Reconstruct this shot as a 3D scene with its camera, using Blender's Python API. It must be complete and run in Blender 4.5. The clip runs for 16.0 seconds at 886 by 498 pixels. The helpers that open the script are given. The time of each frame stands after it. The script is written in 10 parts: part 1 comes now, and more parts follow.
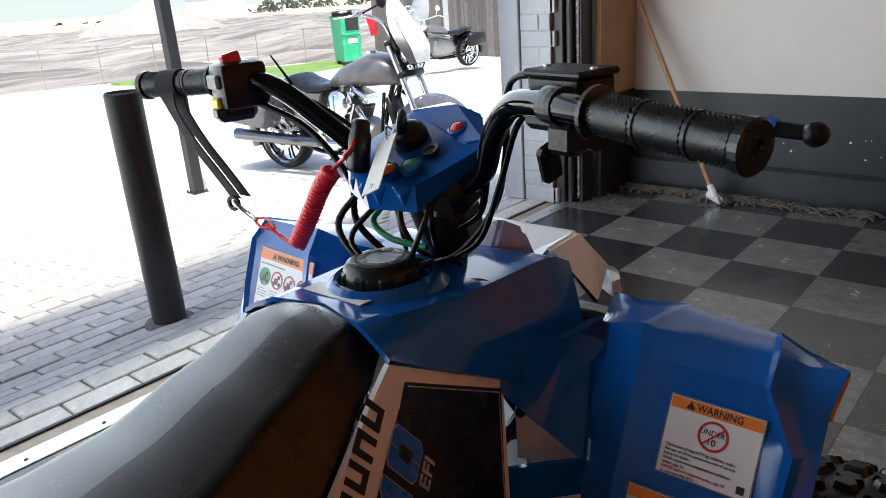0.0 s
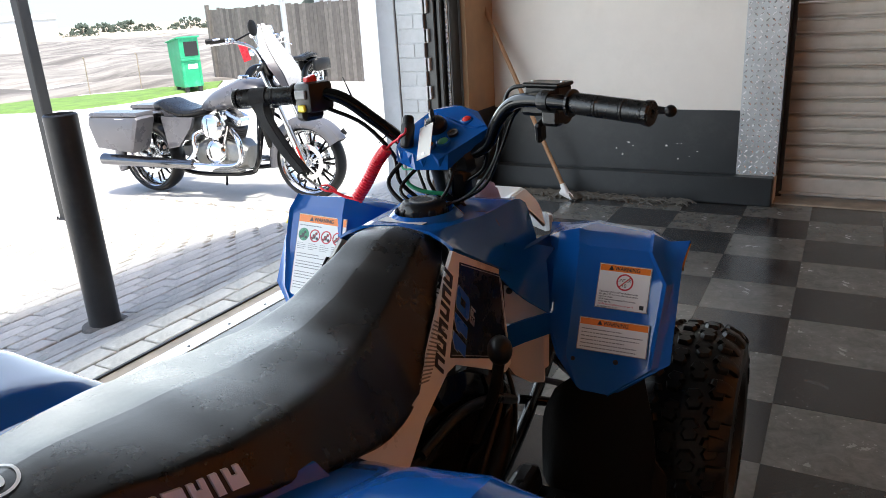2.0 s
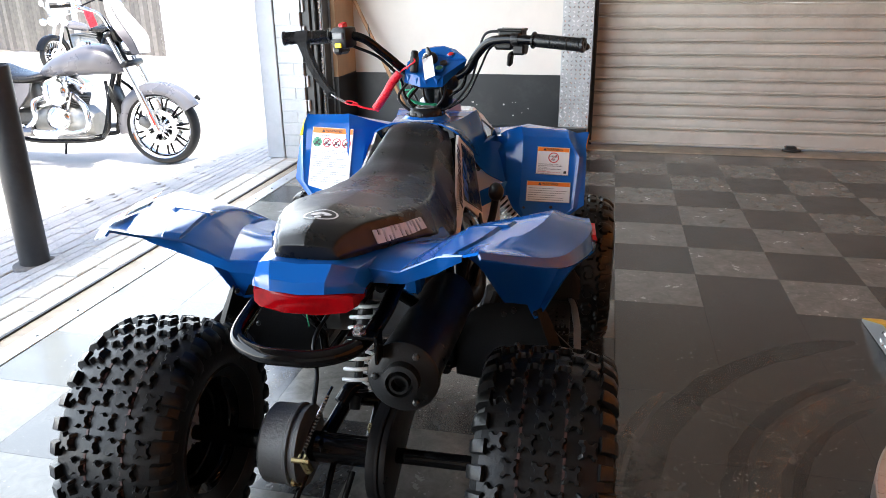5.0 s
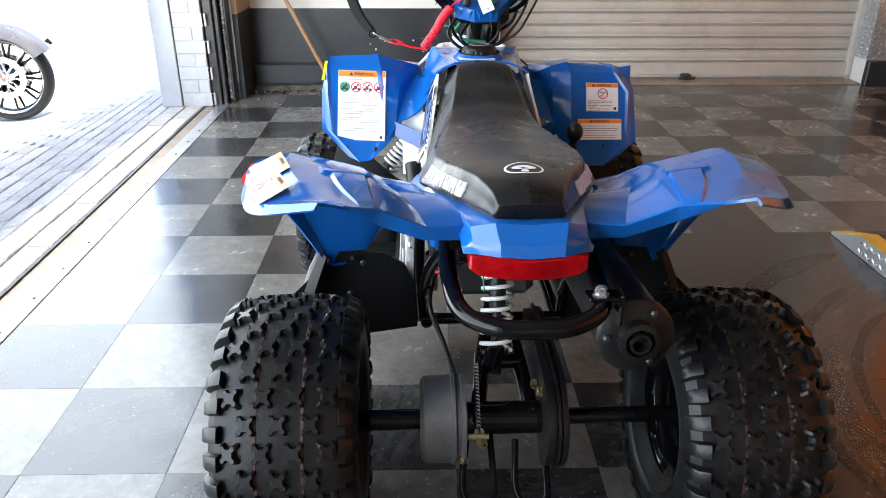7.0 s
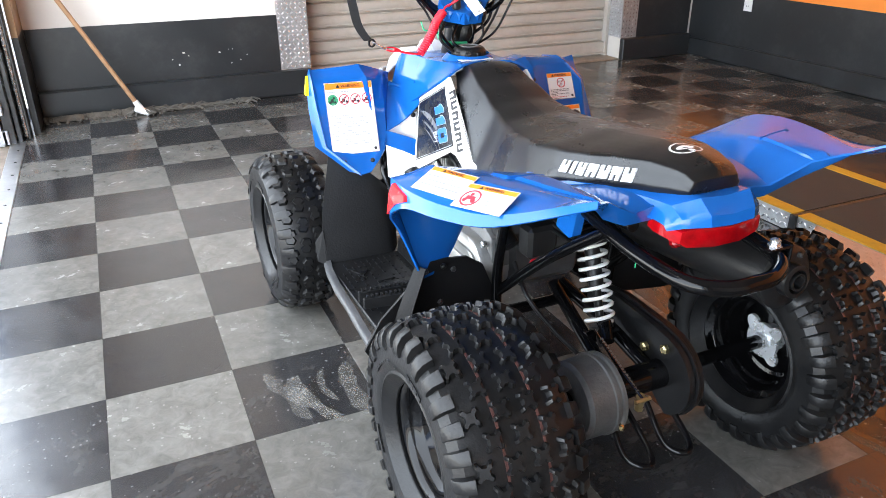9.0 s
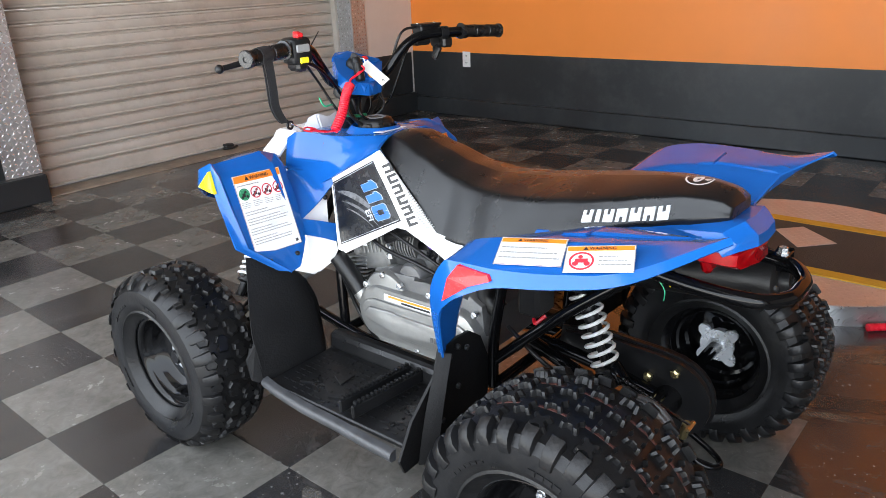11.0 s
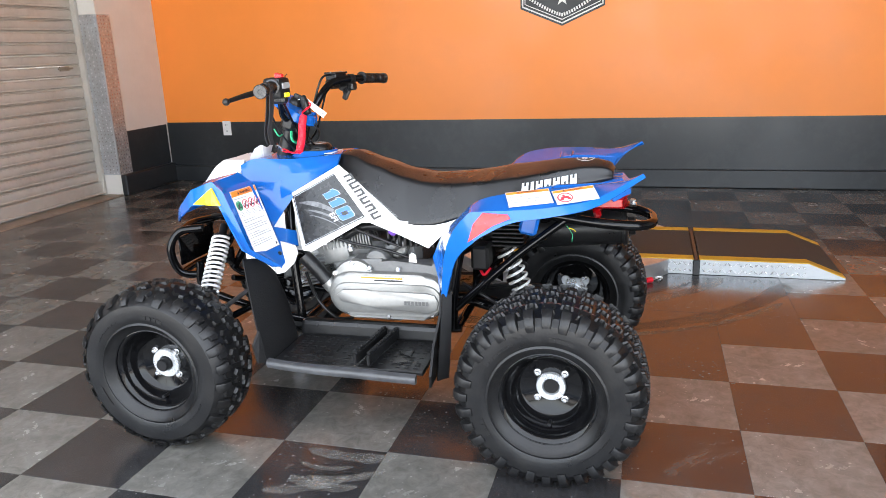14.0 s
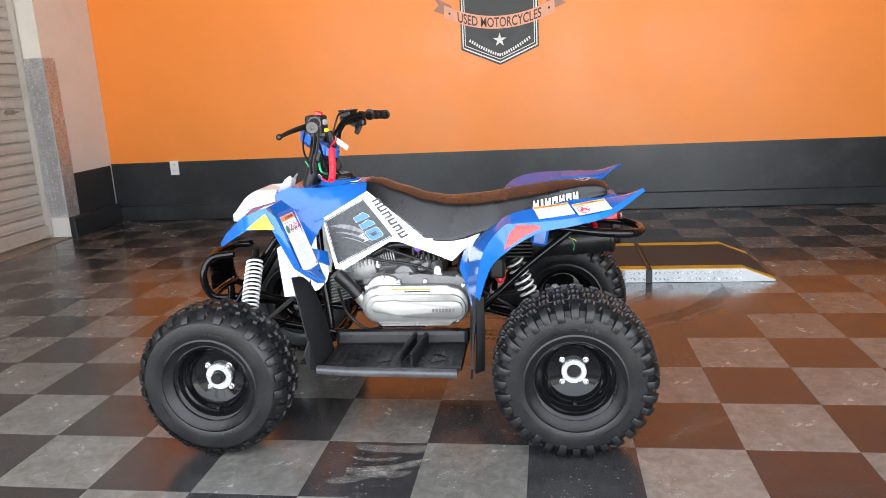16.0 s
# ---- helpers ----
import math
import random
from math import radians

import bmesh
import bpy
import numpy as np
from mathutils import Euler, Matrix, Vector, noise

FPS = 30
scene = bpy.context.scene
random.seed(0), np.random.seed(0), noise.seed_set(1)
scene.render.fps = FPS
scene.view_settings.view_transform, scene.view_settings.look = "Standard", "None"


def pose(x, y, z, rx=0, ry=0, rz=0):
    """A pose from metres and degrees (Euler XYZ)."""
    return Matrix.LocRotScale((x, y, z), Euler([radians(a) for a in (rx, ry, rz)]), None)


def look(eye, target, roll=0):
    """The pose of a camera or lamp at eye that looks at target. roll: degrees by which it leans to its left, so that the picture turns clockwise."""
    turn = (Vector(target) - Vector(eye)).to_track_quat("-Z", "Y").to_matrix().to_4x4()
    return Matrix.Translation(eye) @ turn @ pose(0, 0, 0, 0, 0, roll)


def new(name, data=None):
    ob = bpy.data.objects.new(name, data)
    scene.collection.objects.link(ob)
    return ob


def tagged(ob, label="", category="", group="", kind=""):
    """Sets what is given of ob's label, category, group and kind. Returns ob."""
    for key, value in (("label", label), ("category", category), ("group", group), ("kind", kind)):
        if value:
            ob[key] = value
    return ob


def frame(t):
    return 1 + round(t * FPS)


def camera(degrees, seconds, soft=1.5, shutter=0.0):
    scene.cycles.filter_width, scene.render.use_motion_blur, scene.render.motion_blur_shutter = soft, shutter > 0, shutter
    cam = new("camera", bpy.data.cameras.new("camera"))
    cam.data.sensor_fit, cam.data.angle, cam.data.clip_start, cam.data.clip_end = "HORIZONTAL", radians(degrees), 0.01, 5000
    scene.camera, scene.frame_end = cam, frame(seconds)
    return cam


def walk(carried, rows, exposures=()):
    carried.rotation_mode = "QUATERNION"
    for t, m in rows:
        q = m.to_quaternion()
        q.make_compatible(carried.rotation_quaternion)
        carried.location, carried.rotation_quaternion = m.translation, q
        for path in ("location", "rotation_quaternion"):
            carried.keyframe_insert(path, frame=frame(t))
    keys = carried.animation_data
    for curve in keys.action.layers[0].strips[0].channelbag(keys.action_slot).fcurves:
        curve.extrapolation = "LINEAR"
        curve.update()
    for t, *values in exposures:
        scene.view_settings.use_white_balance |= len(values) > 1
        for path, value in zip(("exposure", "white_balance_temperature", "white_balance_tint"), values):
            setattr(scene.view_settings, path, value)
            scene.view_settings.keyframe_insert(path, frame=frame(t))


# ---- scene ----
cam = camera(62.3, 16.0, soft=0.85)
PATH = [
    (0, (1.529, -0.496, 1.042), (0.265, 0.901, 0.372), -4.2),
    (0.5, (1.548, -0.615, 1.067), (0.453, 0.924, 0.408), -3.5),
    (1, (1.599, -0.751, 1.076), (0.53, 0.816, 0.444), -4.0),
    (1.5, (1.628, -0.901, 1.087), (0.582, 0.675, 0.437), -4.4),
    (2, (1.614, -1.059, 1.099), (0.69, 0.596, 0.462), -3.4),
    (2.5, (1.588, -1.227, 1.113), (0.821, 0.507, 0.475), -2.2),
    (3, (1.61, -1.384, 1.119), (0.899, 0.369, 0.47), -2.0),
    (3.5, (1.617, -1.544, 1.126), (0.951, 0.221, 0.46), -1.5),
    (4, (1.585, -1.687, 1.13), (0.998, 0.106, 0.465), -1.0),
    (4.5, (1.509, -1.834, 1.122), (1.018, -0.018, 0.444), -0.5),
    (5, (1.451, -1.868, 1.102), (1.04, -0.041, 0.401), -0.7),
    (5.2, (1.411, -1.844, 1.088), (0.994, -0.045, 0.321), -1.3),
    (7.3, (0.749, -1.803, 1.089), (0.903, -0.002, 0.233), -0.6),
    (7.5, (0.68, -1.777, 1.097), (0.901, 0.017, 0.242), -1.3),
    (8, (0.511, -1.766, 1.107), (0.894, -0.004, 0.242), 0.1),
    (8.5, (0.287, -1.766, 1.105), (0.888, -0.057, 0.259), -0.2),
    (8.7, (0.227, -1.748, 1.102), (0.884, -0.061, 0.251), -0.2),
    (10.8, (-0.195, -1.243, 1.101), (1.161, 0.027, 0.359), -2.3),
    (11, (-0.243, -1.251, 1.092), (1.175, -0.029, 0.387), -2.5),
    (11.5, (-0.386, -1.259, 1.096), (1.152, -0.179, 0.415), -2.5),
    (12, (-0.555, -1.167, 1.073), (1.113, -0.262, 0.44), -2.6),
    (12.5, (-0.69, -1.098, 1.067), (1.042, -0.34, 0.413), -2.3),
    (13, (-0.802, -1.075, 1.075), (0.968, -0.374, 0.461), -2.7),
    (13.5, (-0.925, -1.047, 1.067), (0.893, -0.428, 0.507), -2.5),
    (14, (-1.025, -0.949, 1.045), (0.828, -0.419, 0.509), -2.2),
    (14.5, (-1.12, -0.828, 1.047), (0.768, -0.419, 0.528), -1.7),
    (15, (-1.192, -0.791, 1.062), (0.718, -0.488, 0.551), -1.7),
    (15.5, (-1.311, -0.766, 1.058), (0.617, -0.542, 0.576), -2.0),
    (16, (-1.377, -0.679, 1.067), (0.549, -0.391, 0.614), -2.9),
]
# seconds, stops, white balance
EXPOSURES = [(0, 1.35, 6500, 6), (1.0, 1.62, 6500, 5), (1.6, 1.57, 6500, 6), (3, 1.68, 6500, 6), (4.2, 2.07, 6530, 7), (4.6, 2.21, 6540, 7), (5, 2.49, 6550, 7), (7.5, 2.66, 6600, 7), (8.7, 2.89, 6650, 8), (11, 2.19, 6750, 9), (12.5, 2.51, 6650, 10), (14, 2.43, 6750, 10), (16, 2.37, 6850, 10)]
walk(cam, [(t, look(eye, target, roll)) for t, eye, target, roll in PATH],
     exposures=EXPOSURES)

# ---- world, sun and daylight ----
SUN_ELEV, SUN_ROT = radians(68), radians(128)
world = bpy.data.worlds.new("sky")
scene.world = world
world.use_nodes = True
wn = world.node_tree.nodes
sky = wn.new("ShaderNodeTexSky")
sky.sky_type = "NISHITA"
sky.sun_disc = False
sky.sun_elevation, sky.sun_rotation = SUN_ELEV, SUN_ROT
sky.dust_density, sky.air_density, sky.ozone_density = 2.4, 0.75, 0.6
# the haze at the horizon goes on below it, where the land falls away
gen = wn.new("ShaderNodeTexCoord")
lift = wn.new("ShaderNodeVectorMath")
lift.operation = "MAXIMUM"
lift.inputs[1].default_value = (-1.0, -1.0, 0.035)
world.node_tree.links.new(gen.outputs["Generated"], lift.inputs[0])
world.node_tree.links.new(lift.outputs["Vector"], sky.inputs["Vector"])
world.node_tree.links.new(sky.outputs["Color"], wn["Background"].inputs["Color"])
wn["Background"].inputs["Strength"].default_value = 0.15

sun_data = bpy.data.lights.new("sun", "SUN")
sun_data.energy, sun_data.angle, sun_data.color = 3.0, radians(8), (1.0, 0.95, 0.88)
sun = new("sun", sun_data)
sun.matrix_world = look((0, 0, 0), (-math.sin(SUN_ROT) * math.cos(SUN_ELEV), -math.cos(SUN_ROT) * math.cos(SUN_ELEV), -math.sin(SUN_ELEV)))

# area lamp added across the wide open shop door to strengthen its daylight
door_light = bpy.data.lights.new("door_daylight", "AREA")
door_light.shape, door_light.size, door_light.size_y = "RECTANGLE", 5.6, 2.05
door_light.energy, door_light.color = 36, (0.92, 0.97, 1.0)
sky_lamp = new("door_daylight", door_light)
sky_lamp.matrix_world = look((-0.68, -0.6, 1.24), (3.0, -0.6, 1.10))

# ---- materials ----
def material(name, color, rough=0.5, metal=0.0, vary=0.12, scale=9.0, bump=0.0, bump_scale=120.0, coat=0.0,
             random=0.0, stain=None, stain_amount=0.0, stain_scale=2.0, rough_vary=0.1, spec=0.5, alpha=1.0, transmission=0.0):
    m = bpy.data.materials.new(name)
    m.use_nodes = True
    nt = m.node_tree
    n, link = nt.nodes, nt.links.new
    b = n["Principled BSDF"]
    b.inputs["Metallic"].default_value = metal
    b.inputs["Coat Weight"].default_value = coat
    b.inputs["Coat Roughness"].default_value = 0.12
    b.inputs["Specular IOR Level"].default_value = spec
    b.inputs["Transmission Weight"].default_value = transmission
    b.inputs["Alpha"].default_value = alpha
    co = n.new("ShaderNodeTexCoord")
    big = n.new("ShaderNodeTexNoise")
    big.inputs["Scale"].default_value = scale
    big.inputs["Detail"].default_value = 6
    big.inputs["Roughness"].default_value = 0.65
    link(co.outputs["Object"], big.inputs["Vector"])
    ramp = n.new("ShaderNodeMapRange")
    ramp.inputs["From Min"].default_value, ramp.inputs["From Max"].default_value = 0.3, 0.7
    ramp.inputs["To Min"].default_value, ramp.inputs["To Max"].default_value = 1 - vary, 1 + vary
    link(big.outputs["Fac"], ramp.inputs["Value"])
    hsv = n.new("ShaderNodeHueSaturation")
    hsv.inputs["Color"].default_value = (*color, 1)
    if random:
        info = n.new("ShaderNodeObjectInfo")
        r = n.new("ShaderNodeMapRange")
        r.inputs["To Min"].default_value, r.inputs["To Max"].default_value = 1 - random, 1 + random
        link(info.outputs["Random"], r.inputs["Value"])
        mul = n.new("ShaderNodeMath")
        mul.operation = "MULTIPLY"
        link(ramp.outputs["Result"], mul.inputs[0])
        link(r.outputs["Result"], mul.inputs[1])
        link(mul.outputs[0], hsv.inputs["Value"])
    else:
        link(ramp.outputs["Result"], hsv.inputs["Value"])
    out = hsv.outputs["Color"]
    if stain:
        s = n.new("ShaderNodeTexNoise")
        s.inputs["Scale"].default_value = stain_scale
        s.inputs["Detail"].default_value = 9
        s.inputs["Roughness"].default_value = 0.75
        link(co.outputs["Object"], s.inputs["Vector"])
        sr = n.new("ShaderNodeMapRange")
        sr.inputs["From Min"].default_value, sr.inputs["From Max"].default_value = 0.5, 0.72
        sr.inputs["To Max"].default_value = stain_amount
        link(s.outputs["Fac"], sr.inputs["Value"])
        mix = n.new("ShaderNodeMix")
        mix.data_type = "RGBA"
        mix.inputs["B"].default_value = (*stain, 1)
        link(sr.outputs["Result"], mix.inputs["Factor"])
        link(out, mix.inputs["A"])
        out = mix.outputs["Result"]
    link(out, b.inputs["Base Color"])
    fine = n.new("ShaderNodeTexNoise")
    fine.inputs["Scale"].default_value = bump_scale
    fine.inputs["Detail"].default_value = 4
    link(co.outputs["Object"], fine.inputs["Vector"])
    rr = n.new("ShaderNodeMapRange")
    rr.inputs["From Min"].default_value, rr.inputs["From Max"].default_value = 0.3, 0.7
    rr.inputs["To Min"].default_value, rr.inputs["To Max"].default_value = max(0.02, rough - rough_vary), min(1.0, rough + rough_vary)
    link(big.outputs["Fac"], rr.inputs["Value"])
    link(rr.outputs["Result"], b.inputs["Roughness"])
    if bump:
        bp = n.new("ShaderNodeBump")
        bp.inputs["Strength"].default_value = bump
        bp.inputs["Distance"].default_value = 0.004
        link(fine.outputs["Fac"], bp.inputs["Height"])
        link(bp.outputs["Normal"], b.inputs["Normal"])
    return m


def speckled(name, color, fleck, rough):
    """Vinyl floor tile: flecks and chips over a mottled ground."""
    m = material(name, color, rough, vary=0.22, scale=7.0, bump=0.12, bump_scale=14.0, random=0.13, rough_vary=0.09, spec=0.75)
    nt = m.node_tree
    n, link = nt.nodes, nt.links.new
    b = n["Principled BSDF"]
    src = b.inputs["Base Color"].links[0].from_socket
    co = n.new("ShaderNodeTexCoord")
    geo = n.new("ShaderNodeNewGeometry")
    v = n.new("ShaderNodeTexVoronoi")
    v.inputs["Scale"].default_value = 70.0
    link(geo.outputs["Position"], v.inputs["Vector"])
    lo = n.new("ShaderNodeTexNoise")
    lo.inputs["Scale"].default_value = 3.0
    link(geo.outputs["Position"], lo.inputs["Vector"])
    size = n.new("ShaderNodeMapRange")
    size.inputs["From Min"].default_value, size.inputs["From Max"].default_value = 0.4, 0.75
    size.inputs["To Min"].default_value, size.inputs["To Max"].default_value = 0.07, 0.29
    link(lo.outputs["Fac"], size.inputs["Value"])
    less = n.new("ShaderNodeMath")
    less.operation = "LESS_THAN"
    link(v.outputs["Distance"], less.inputs[0])
    link(size.outputs["Result"], less.inputs[1])
    pick = n.new("ShaderNodeSeparateColor")
    link(v.outputs["Color"], pick.inputs["Color"])
    gate = n.new("ShaderNodeMath")
    gate.operation = "GREATER_THAN"
    gate.inputs[1].default_value = 0.66
    link(pick.outputs["Red"], gate.inputs[0])
    both = n.new("ShaderNodeMath")
    both.operation = "MULTIPLY"
    link(less.outputs[0], both.inputs[0])
    link(gate.outputs[0], both.inputs[1])
    part_ = n.new("ShaderNodeMath")
    part_.operation = "MULTIPLY"
    part_.inputs[1].default_value = 0.55
    link(both.outputs[0], part_.inputs[0])
    mix = n.new("ShaderNodeMix")
    mix.data_type = "RGBA"
    mix.inputs["B"].default_value = (*fleck, 1)
    link(part_.outputs[0], mix.inputs["Factor"])
    link(src, mix.inputs["A"])
    # long dusty scuffs
    st = n.new("ShaderNodeTexNoise")
    st.inputs["Scale"].default_value = 2.2
    st.inputs["Detail"].default_value = 10
    st.inputs["Roughness"].default_value = 0.8
    st.inputs["Distortion"].default_value = 1.5
    link(geo.outputs["Position"], st.inputs["Vector"])
    sr = n.new("ShaderNodeMapRange")
    sr.inputs["From Min"].default_value, sr.inputs["From Max"].default_value = 0.52, 0.75
    sr.inputs["To Max"].default_value = 0.35
    link(st.outputs["Fac"], sr.inputs["Value"])
    mix2 = n.new("ShaderNodeMix")
    mix2.data_type = "RGBA"
    mix2.inputs["B"].default_value = (0.17, 0.16, 0.145, 1)
    link(sr.outputs["Result"], mix2.inputs["Factor"])
    link(mix.outputs["Result"], mix2.inputs["A"])
    ve = n.new("ShaderNodeTexNoise")
    ve.inputs["Scale"].default_value = 26.0
    ve.inputs["Detail"].default_value = 8
    ve.inputs["Roughness"].default_value = 0.7
    ve.inputs["Distortion"].default_value = 0.8
    link(geo.outputs["Position"], ve.inputs["Vector"])
    vr = n.new("ShaderNodeMapRange")
    vr.inputs["From Min"].default_value, vr.inputs["From Max"].default_value = 0.3, 0.7
    vr.inputs["To Min"].default_value, vr.inputs["To Max"].default_value = 0.72, 1.3
    link(ve.outputs["Fac"], vr.inputs["Value"])
    vh = n.new("ShaderNodeHueSaturation")
    link(vr.outputs["Result"], vh.inputs["Value"])
    link(mix2.outputs["Result"], vh.inputs["Color"])
    link(vh.outputs["Color"], b.inputs["Base Color"])
    return m


def diamond_plate(name, color, rough, metal):
    """Metal tread plate with raised lozenges."""
    m = material(name, color, rough, metal, vary=0.1, scale=6.0)
    nt = m.node_tree
    n, link = nt.nodes, nt.links.new
    b = n["Principled BSDF"]
    co = n.new("ShaderNodeTexCoord")
    w1 = n.new("ShaderNodeTexWave")
    w1.bands_direction = "DIAGONAL"
    w1.inputs["Scale"].default_value = 15.0
    w2 = n.new("ShaderNodeTexWave")
    w2.bands_direction = "DIAGONAL"
    w2.inputs["Scale"].default_value = 15.0
    mp = n.new("ShaderNodeMapping")
    mp.inputs["Scale"].default_value = (-1, 1, 1)
    mp.inputs["Location"].default_value = (0.02, 0, 0)
    link(co.outputs["Object"], w1.inputs["Vector"])
    link(co.outputs["Object"], mp.inputs["Vector"])
    link(mp.outputs["Vector"], w2.inputs["Vector"])
    mul = n.new("ShaderNodeMath")
    mul.operation = "MULTIPLY"
    link(w1.outputs["Fac"], mul.inputs[0])
    link(w2.outputs["Fac"], mul.inputs[1])
    r = n.new("ShaderNodeMapRange")
    r.inputs["From Min"].default_value, r.inputs["From Max"].default_value = 0.42, 0.56
    link(mul.outputs[0], r.inputs["Value"])
    bp = n.new("ShaderNodeBump")
    bp.inputs["Strength"].default_value = 1.0
    bp.inputs["Distance"].default_value = 0.006
    link(r.outputs["Result"], bp.inputs["Height"])
    link(bp.outputs["Normal"], b.inputs["Normal"])
    return m


M_TILE_D = speckled("dark_vinyl_tile", (0.0235, 0.023, 0.024), (0.22, 0.215, 0.21), 0.2)
M_TILE_L = speckled("grey_vinyl_tile", (0.122, 0.117, 0.106), (0.28, 0.27, 0.25), 0.22)
M_SUB = material("subfloor", (0.09, 0.08, 0.07), 0.7, vary=0.3, scale=20)
M_WHITE = material("white_wall_paint", (0.72, 0.68, 0.63), 0.6, vary=0.05, scale=2.5, bump=0.15, bump_scale=40, stain=(0.55, 0.5, 0.44), stain_amount=0.3, stain_scale=1.6)
M_ORANGE = material("orange_wall_paint", (0.93, 0.27, 0.042), 0.45, vary=0.035, scale=1.8, bump=0.12, bump_scale=45)
M_BAND = material("charcoal_wall_paint", (0.021, 0.023, 0.025), 0.38, vary=0.15, scale=3.0, bump=0.12, bump_scale=35, stain=(0.06, 0.06, 0.06), stain_amount=0.5, stain_scale=3)
M_PLATE = diamond_plate("diamond_plate", (0.62, 0.63, 0.64), 0.36, 0.9)
M_SHEET = material("worn_plate_sheet", (0.50, 0.51, 0.52), 0.42, 0.75, vary=0.15, scale=9, bump=0.08, bump_scale=60)
M_STUD = material("worn_tread_bar", (0.80, 0.80, 0.81), 0.26, 0.75, vary=0.1, scale=20)
M_DOOR = material("roller_door_paint", (0.50, 0.46, 0.41), 0.5, vary=0.1, scale=3.0, bump=0.05, stain=(0.3, 0.26, 0.21), stain_amount=0.45, stain_scale=4, random=0.05)
M_RUSTY = material("dusty_steel", (0.33, 0.27, 0.21), 0.6, 0.3, vary=0.3, scale=14)
M_ALU = material("bare_aluminium", (0.72, 0.72, 0.72), 0.38, 1.0, vary=0.12, scale=20)
M_BLACKSTEEL = material("black_painted_steel", (0.02, 0.021, 0.022), 0.4, 0.0, vary=0.3, scale=10, stain=(0.06, 0.058, 0.055), stain_amount=0.4, stain_scale=6)
M_PLY = material("bare_plywood", (0.42, 0.27, 0.15), 0.7, vary=0.15, scale=5, bump=0.2)
M_GREYTRIM = material("grey_painted_timber", (0.44, 0.46, 0.48), 0.55, vary=0.08, scale=6, bump=0.1, stain=(0.3, 0.3, 0.3), stain_amount=0.4, stain_scale=5)
M_BRICKW = material("grey_painted_brick", (0.45, 0.46, 0.47), 0.65, vary=0.1, scale=16, bump=0.9, bump_scale=34, random=0.04, stain=(0.36, 0.36, 0.36), stain_amount=0.5, stain_scale=9)
M_MORTAR = material("painted_mortar", (0.44, 0.45, 0.46), 0.7, vary=0.15, scale=30, bump=0.5)
M_CEIL = material("ceiling_paint", (0.20, 0.195, 0.185), 0.8, vary=0.05)
M_PAVER = material("clay_paver", (0.56, 0.53, 0.485), 0.75, vary=0.2, scale=22, bump=0.6, bump_scale=90, random=0.13, stain=(0.24, 0.225, 0.20), stain_amount=0.6, stain_scale=7)
M_SAND = material("paver_joint_sand", (0.19, 0.175, 0.155), 0.9, vary=0.3, scale=40, bump=0.6)
M_CONCRETE = material("sunlit_concrete", (0.58, 0.56, 0.53), 0.85, vary=0.1, scale=1.2, bump=0.3, bump_scale=50, stain=(0.3, 0.28, 0.25), stain_amount=0.5, stain_scale=0.7)
M_GRASS = material("mown_grass", (0.11, 0.19, 0.04), 0.9, vary=0.35, scale=3.0, bump=0.9, bump_scale=40)
M_DIRT = material("bare_soil_field", (0.25, 0.23, 0.21), 0.95, vary=0.25, scale=0.3, bump=0.6, bump_scale=2)


def furrows(m, dark, amount):
    """Dark ruts and straw that run across a field."""
    n, link = m.node_tree.nodes, m.node_tree.links.new
    b = n["Principled BSDF"]
    src = b.inputs["Base Color"].links[0].from_socket
    geo = n.new("ShaderNodeNewGeometry")
    mp_ = n.new("ShaderNodeMapping")
    mp_.inputs["Rotation"].default_value = (0, 0, radians(-128))
    mp_.inputs["Scale"].default_value = (0.55, 0.06, 1.0)
    link(geo.outputs["Position"], mp_.inputs["Vector"])
    f = n.new("ShaderNodeTexNoise")
    f.inputs["Scale"].default_value = 1.0
    f.inputs["Detail"].default_value = 8
    f.inputs["Roughness"].default_value = 0.7
    f.inputs["Distortion"].default_value = 0.4
    link(mp_.outputs["Vector"], f.inputs["Vector"])
    r = n.new("ShaderNodeMapRange")
    r.inputs["From Min"].default_value, r.inputs["From Max"].default_value = 0.44, 0.60
    r.inputs["To Max"].default_value = amount
    link(f.outputs["Fac"], r.inputs["Value"])
    mix = n.new("ShaderNodeMix")
    mix.data_type = "RGBA"
    mix.inputs["B"].default_value = (*dark, 1)
    link(r.outputs["Result"], mix.inputs["Factor"])
    link(src, mix.inputs["A"])
    link(mix.outputs["Result"], b.inputs["Base Color"])


furrows(M_DIRT, (0.085, 0.075, 0.07), 0.92)
M_FIELD = material("dry_field", (0.36, 0.31, 0.24), 0.95, vary=0.2, scale=0.05)
M_GRAVEL = material("grey_gravel_pile", (0.27, 0.255, 0.24), 0.95, vary=0.2, scale=1.0, bump=0.7, bump_scale=6)
# greyed green: the haze of distance is mixed into the leaf colour
M_LEAF = material("hazed_tree_foliage", (0.06, 0.078, 0.06), 0.9, vary=0.4, scale=0.7)
M_BARK = material("bark", (0.10, 0.08, 0.06), 0.9, vary=0.3, scale=12, bump=0.6)
M_FENCE = material("weathered_fence_board", (0.135, 0.122, 0.112), 0.85, vary=0.25, scale=8, bump=0.4, random=0.3)
M_GREEN = material("green_bin_paint", (0.02, 0.34, 0.16), 0.45, vary=0.2, scale=3, stain=(0.3, 0.36, 0.33), stain_amount=0.4, stain_scale=3)
M_BLOCK = material("pale_blockwork", (0.6, 0.63, 0.66), 0.7, vary=0.07, scale=3)
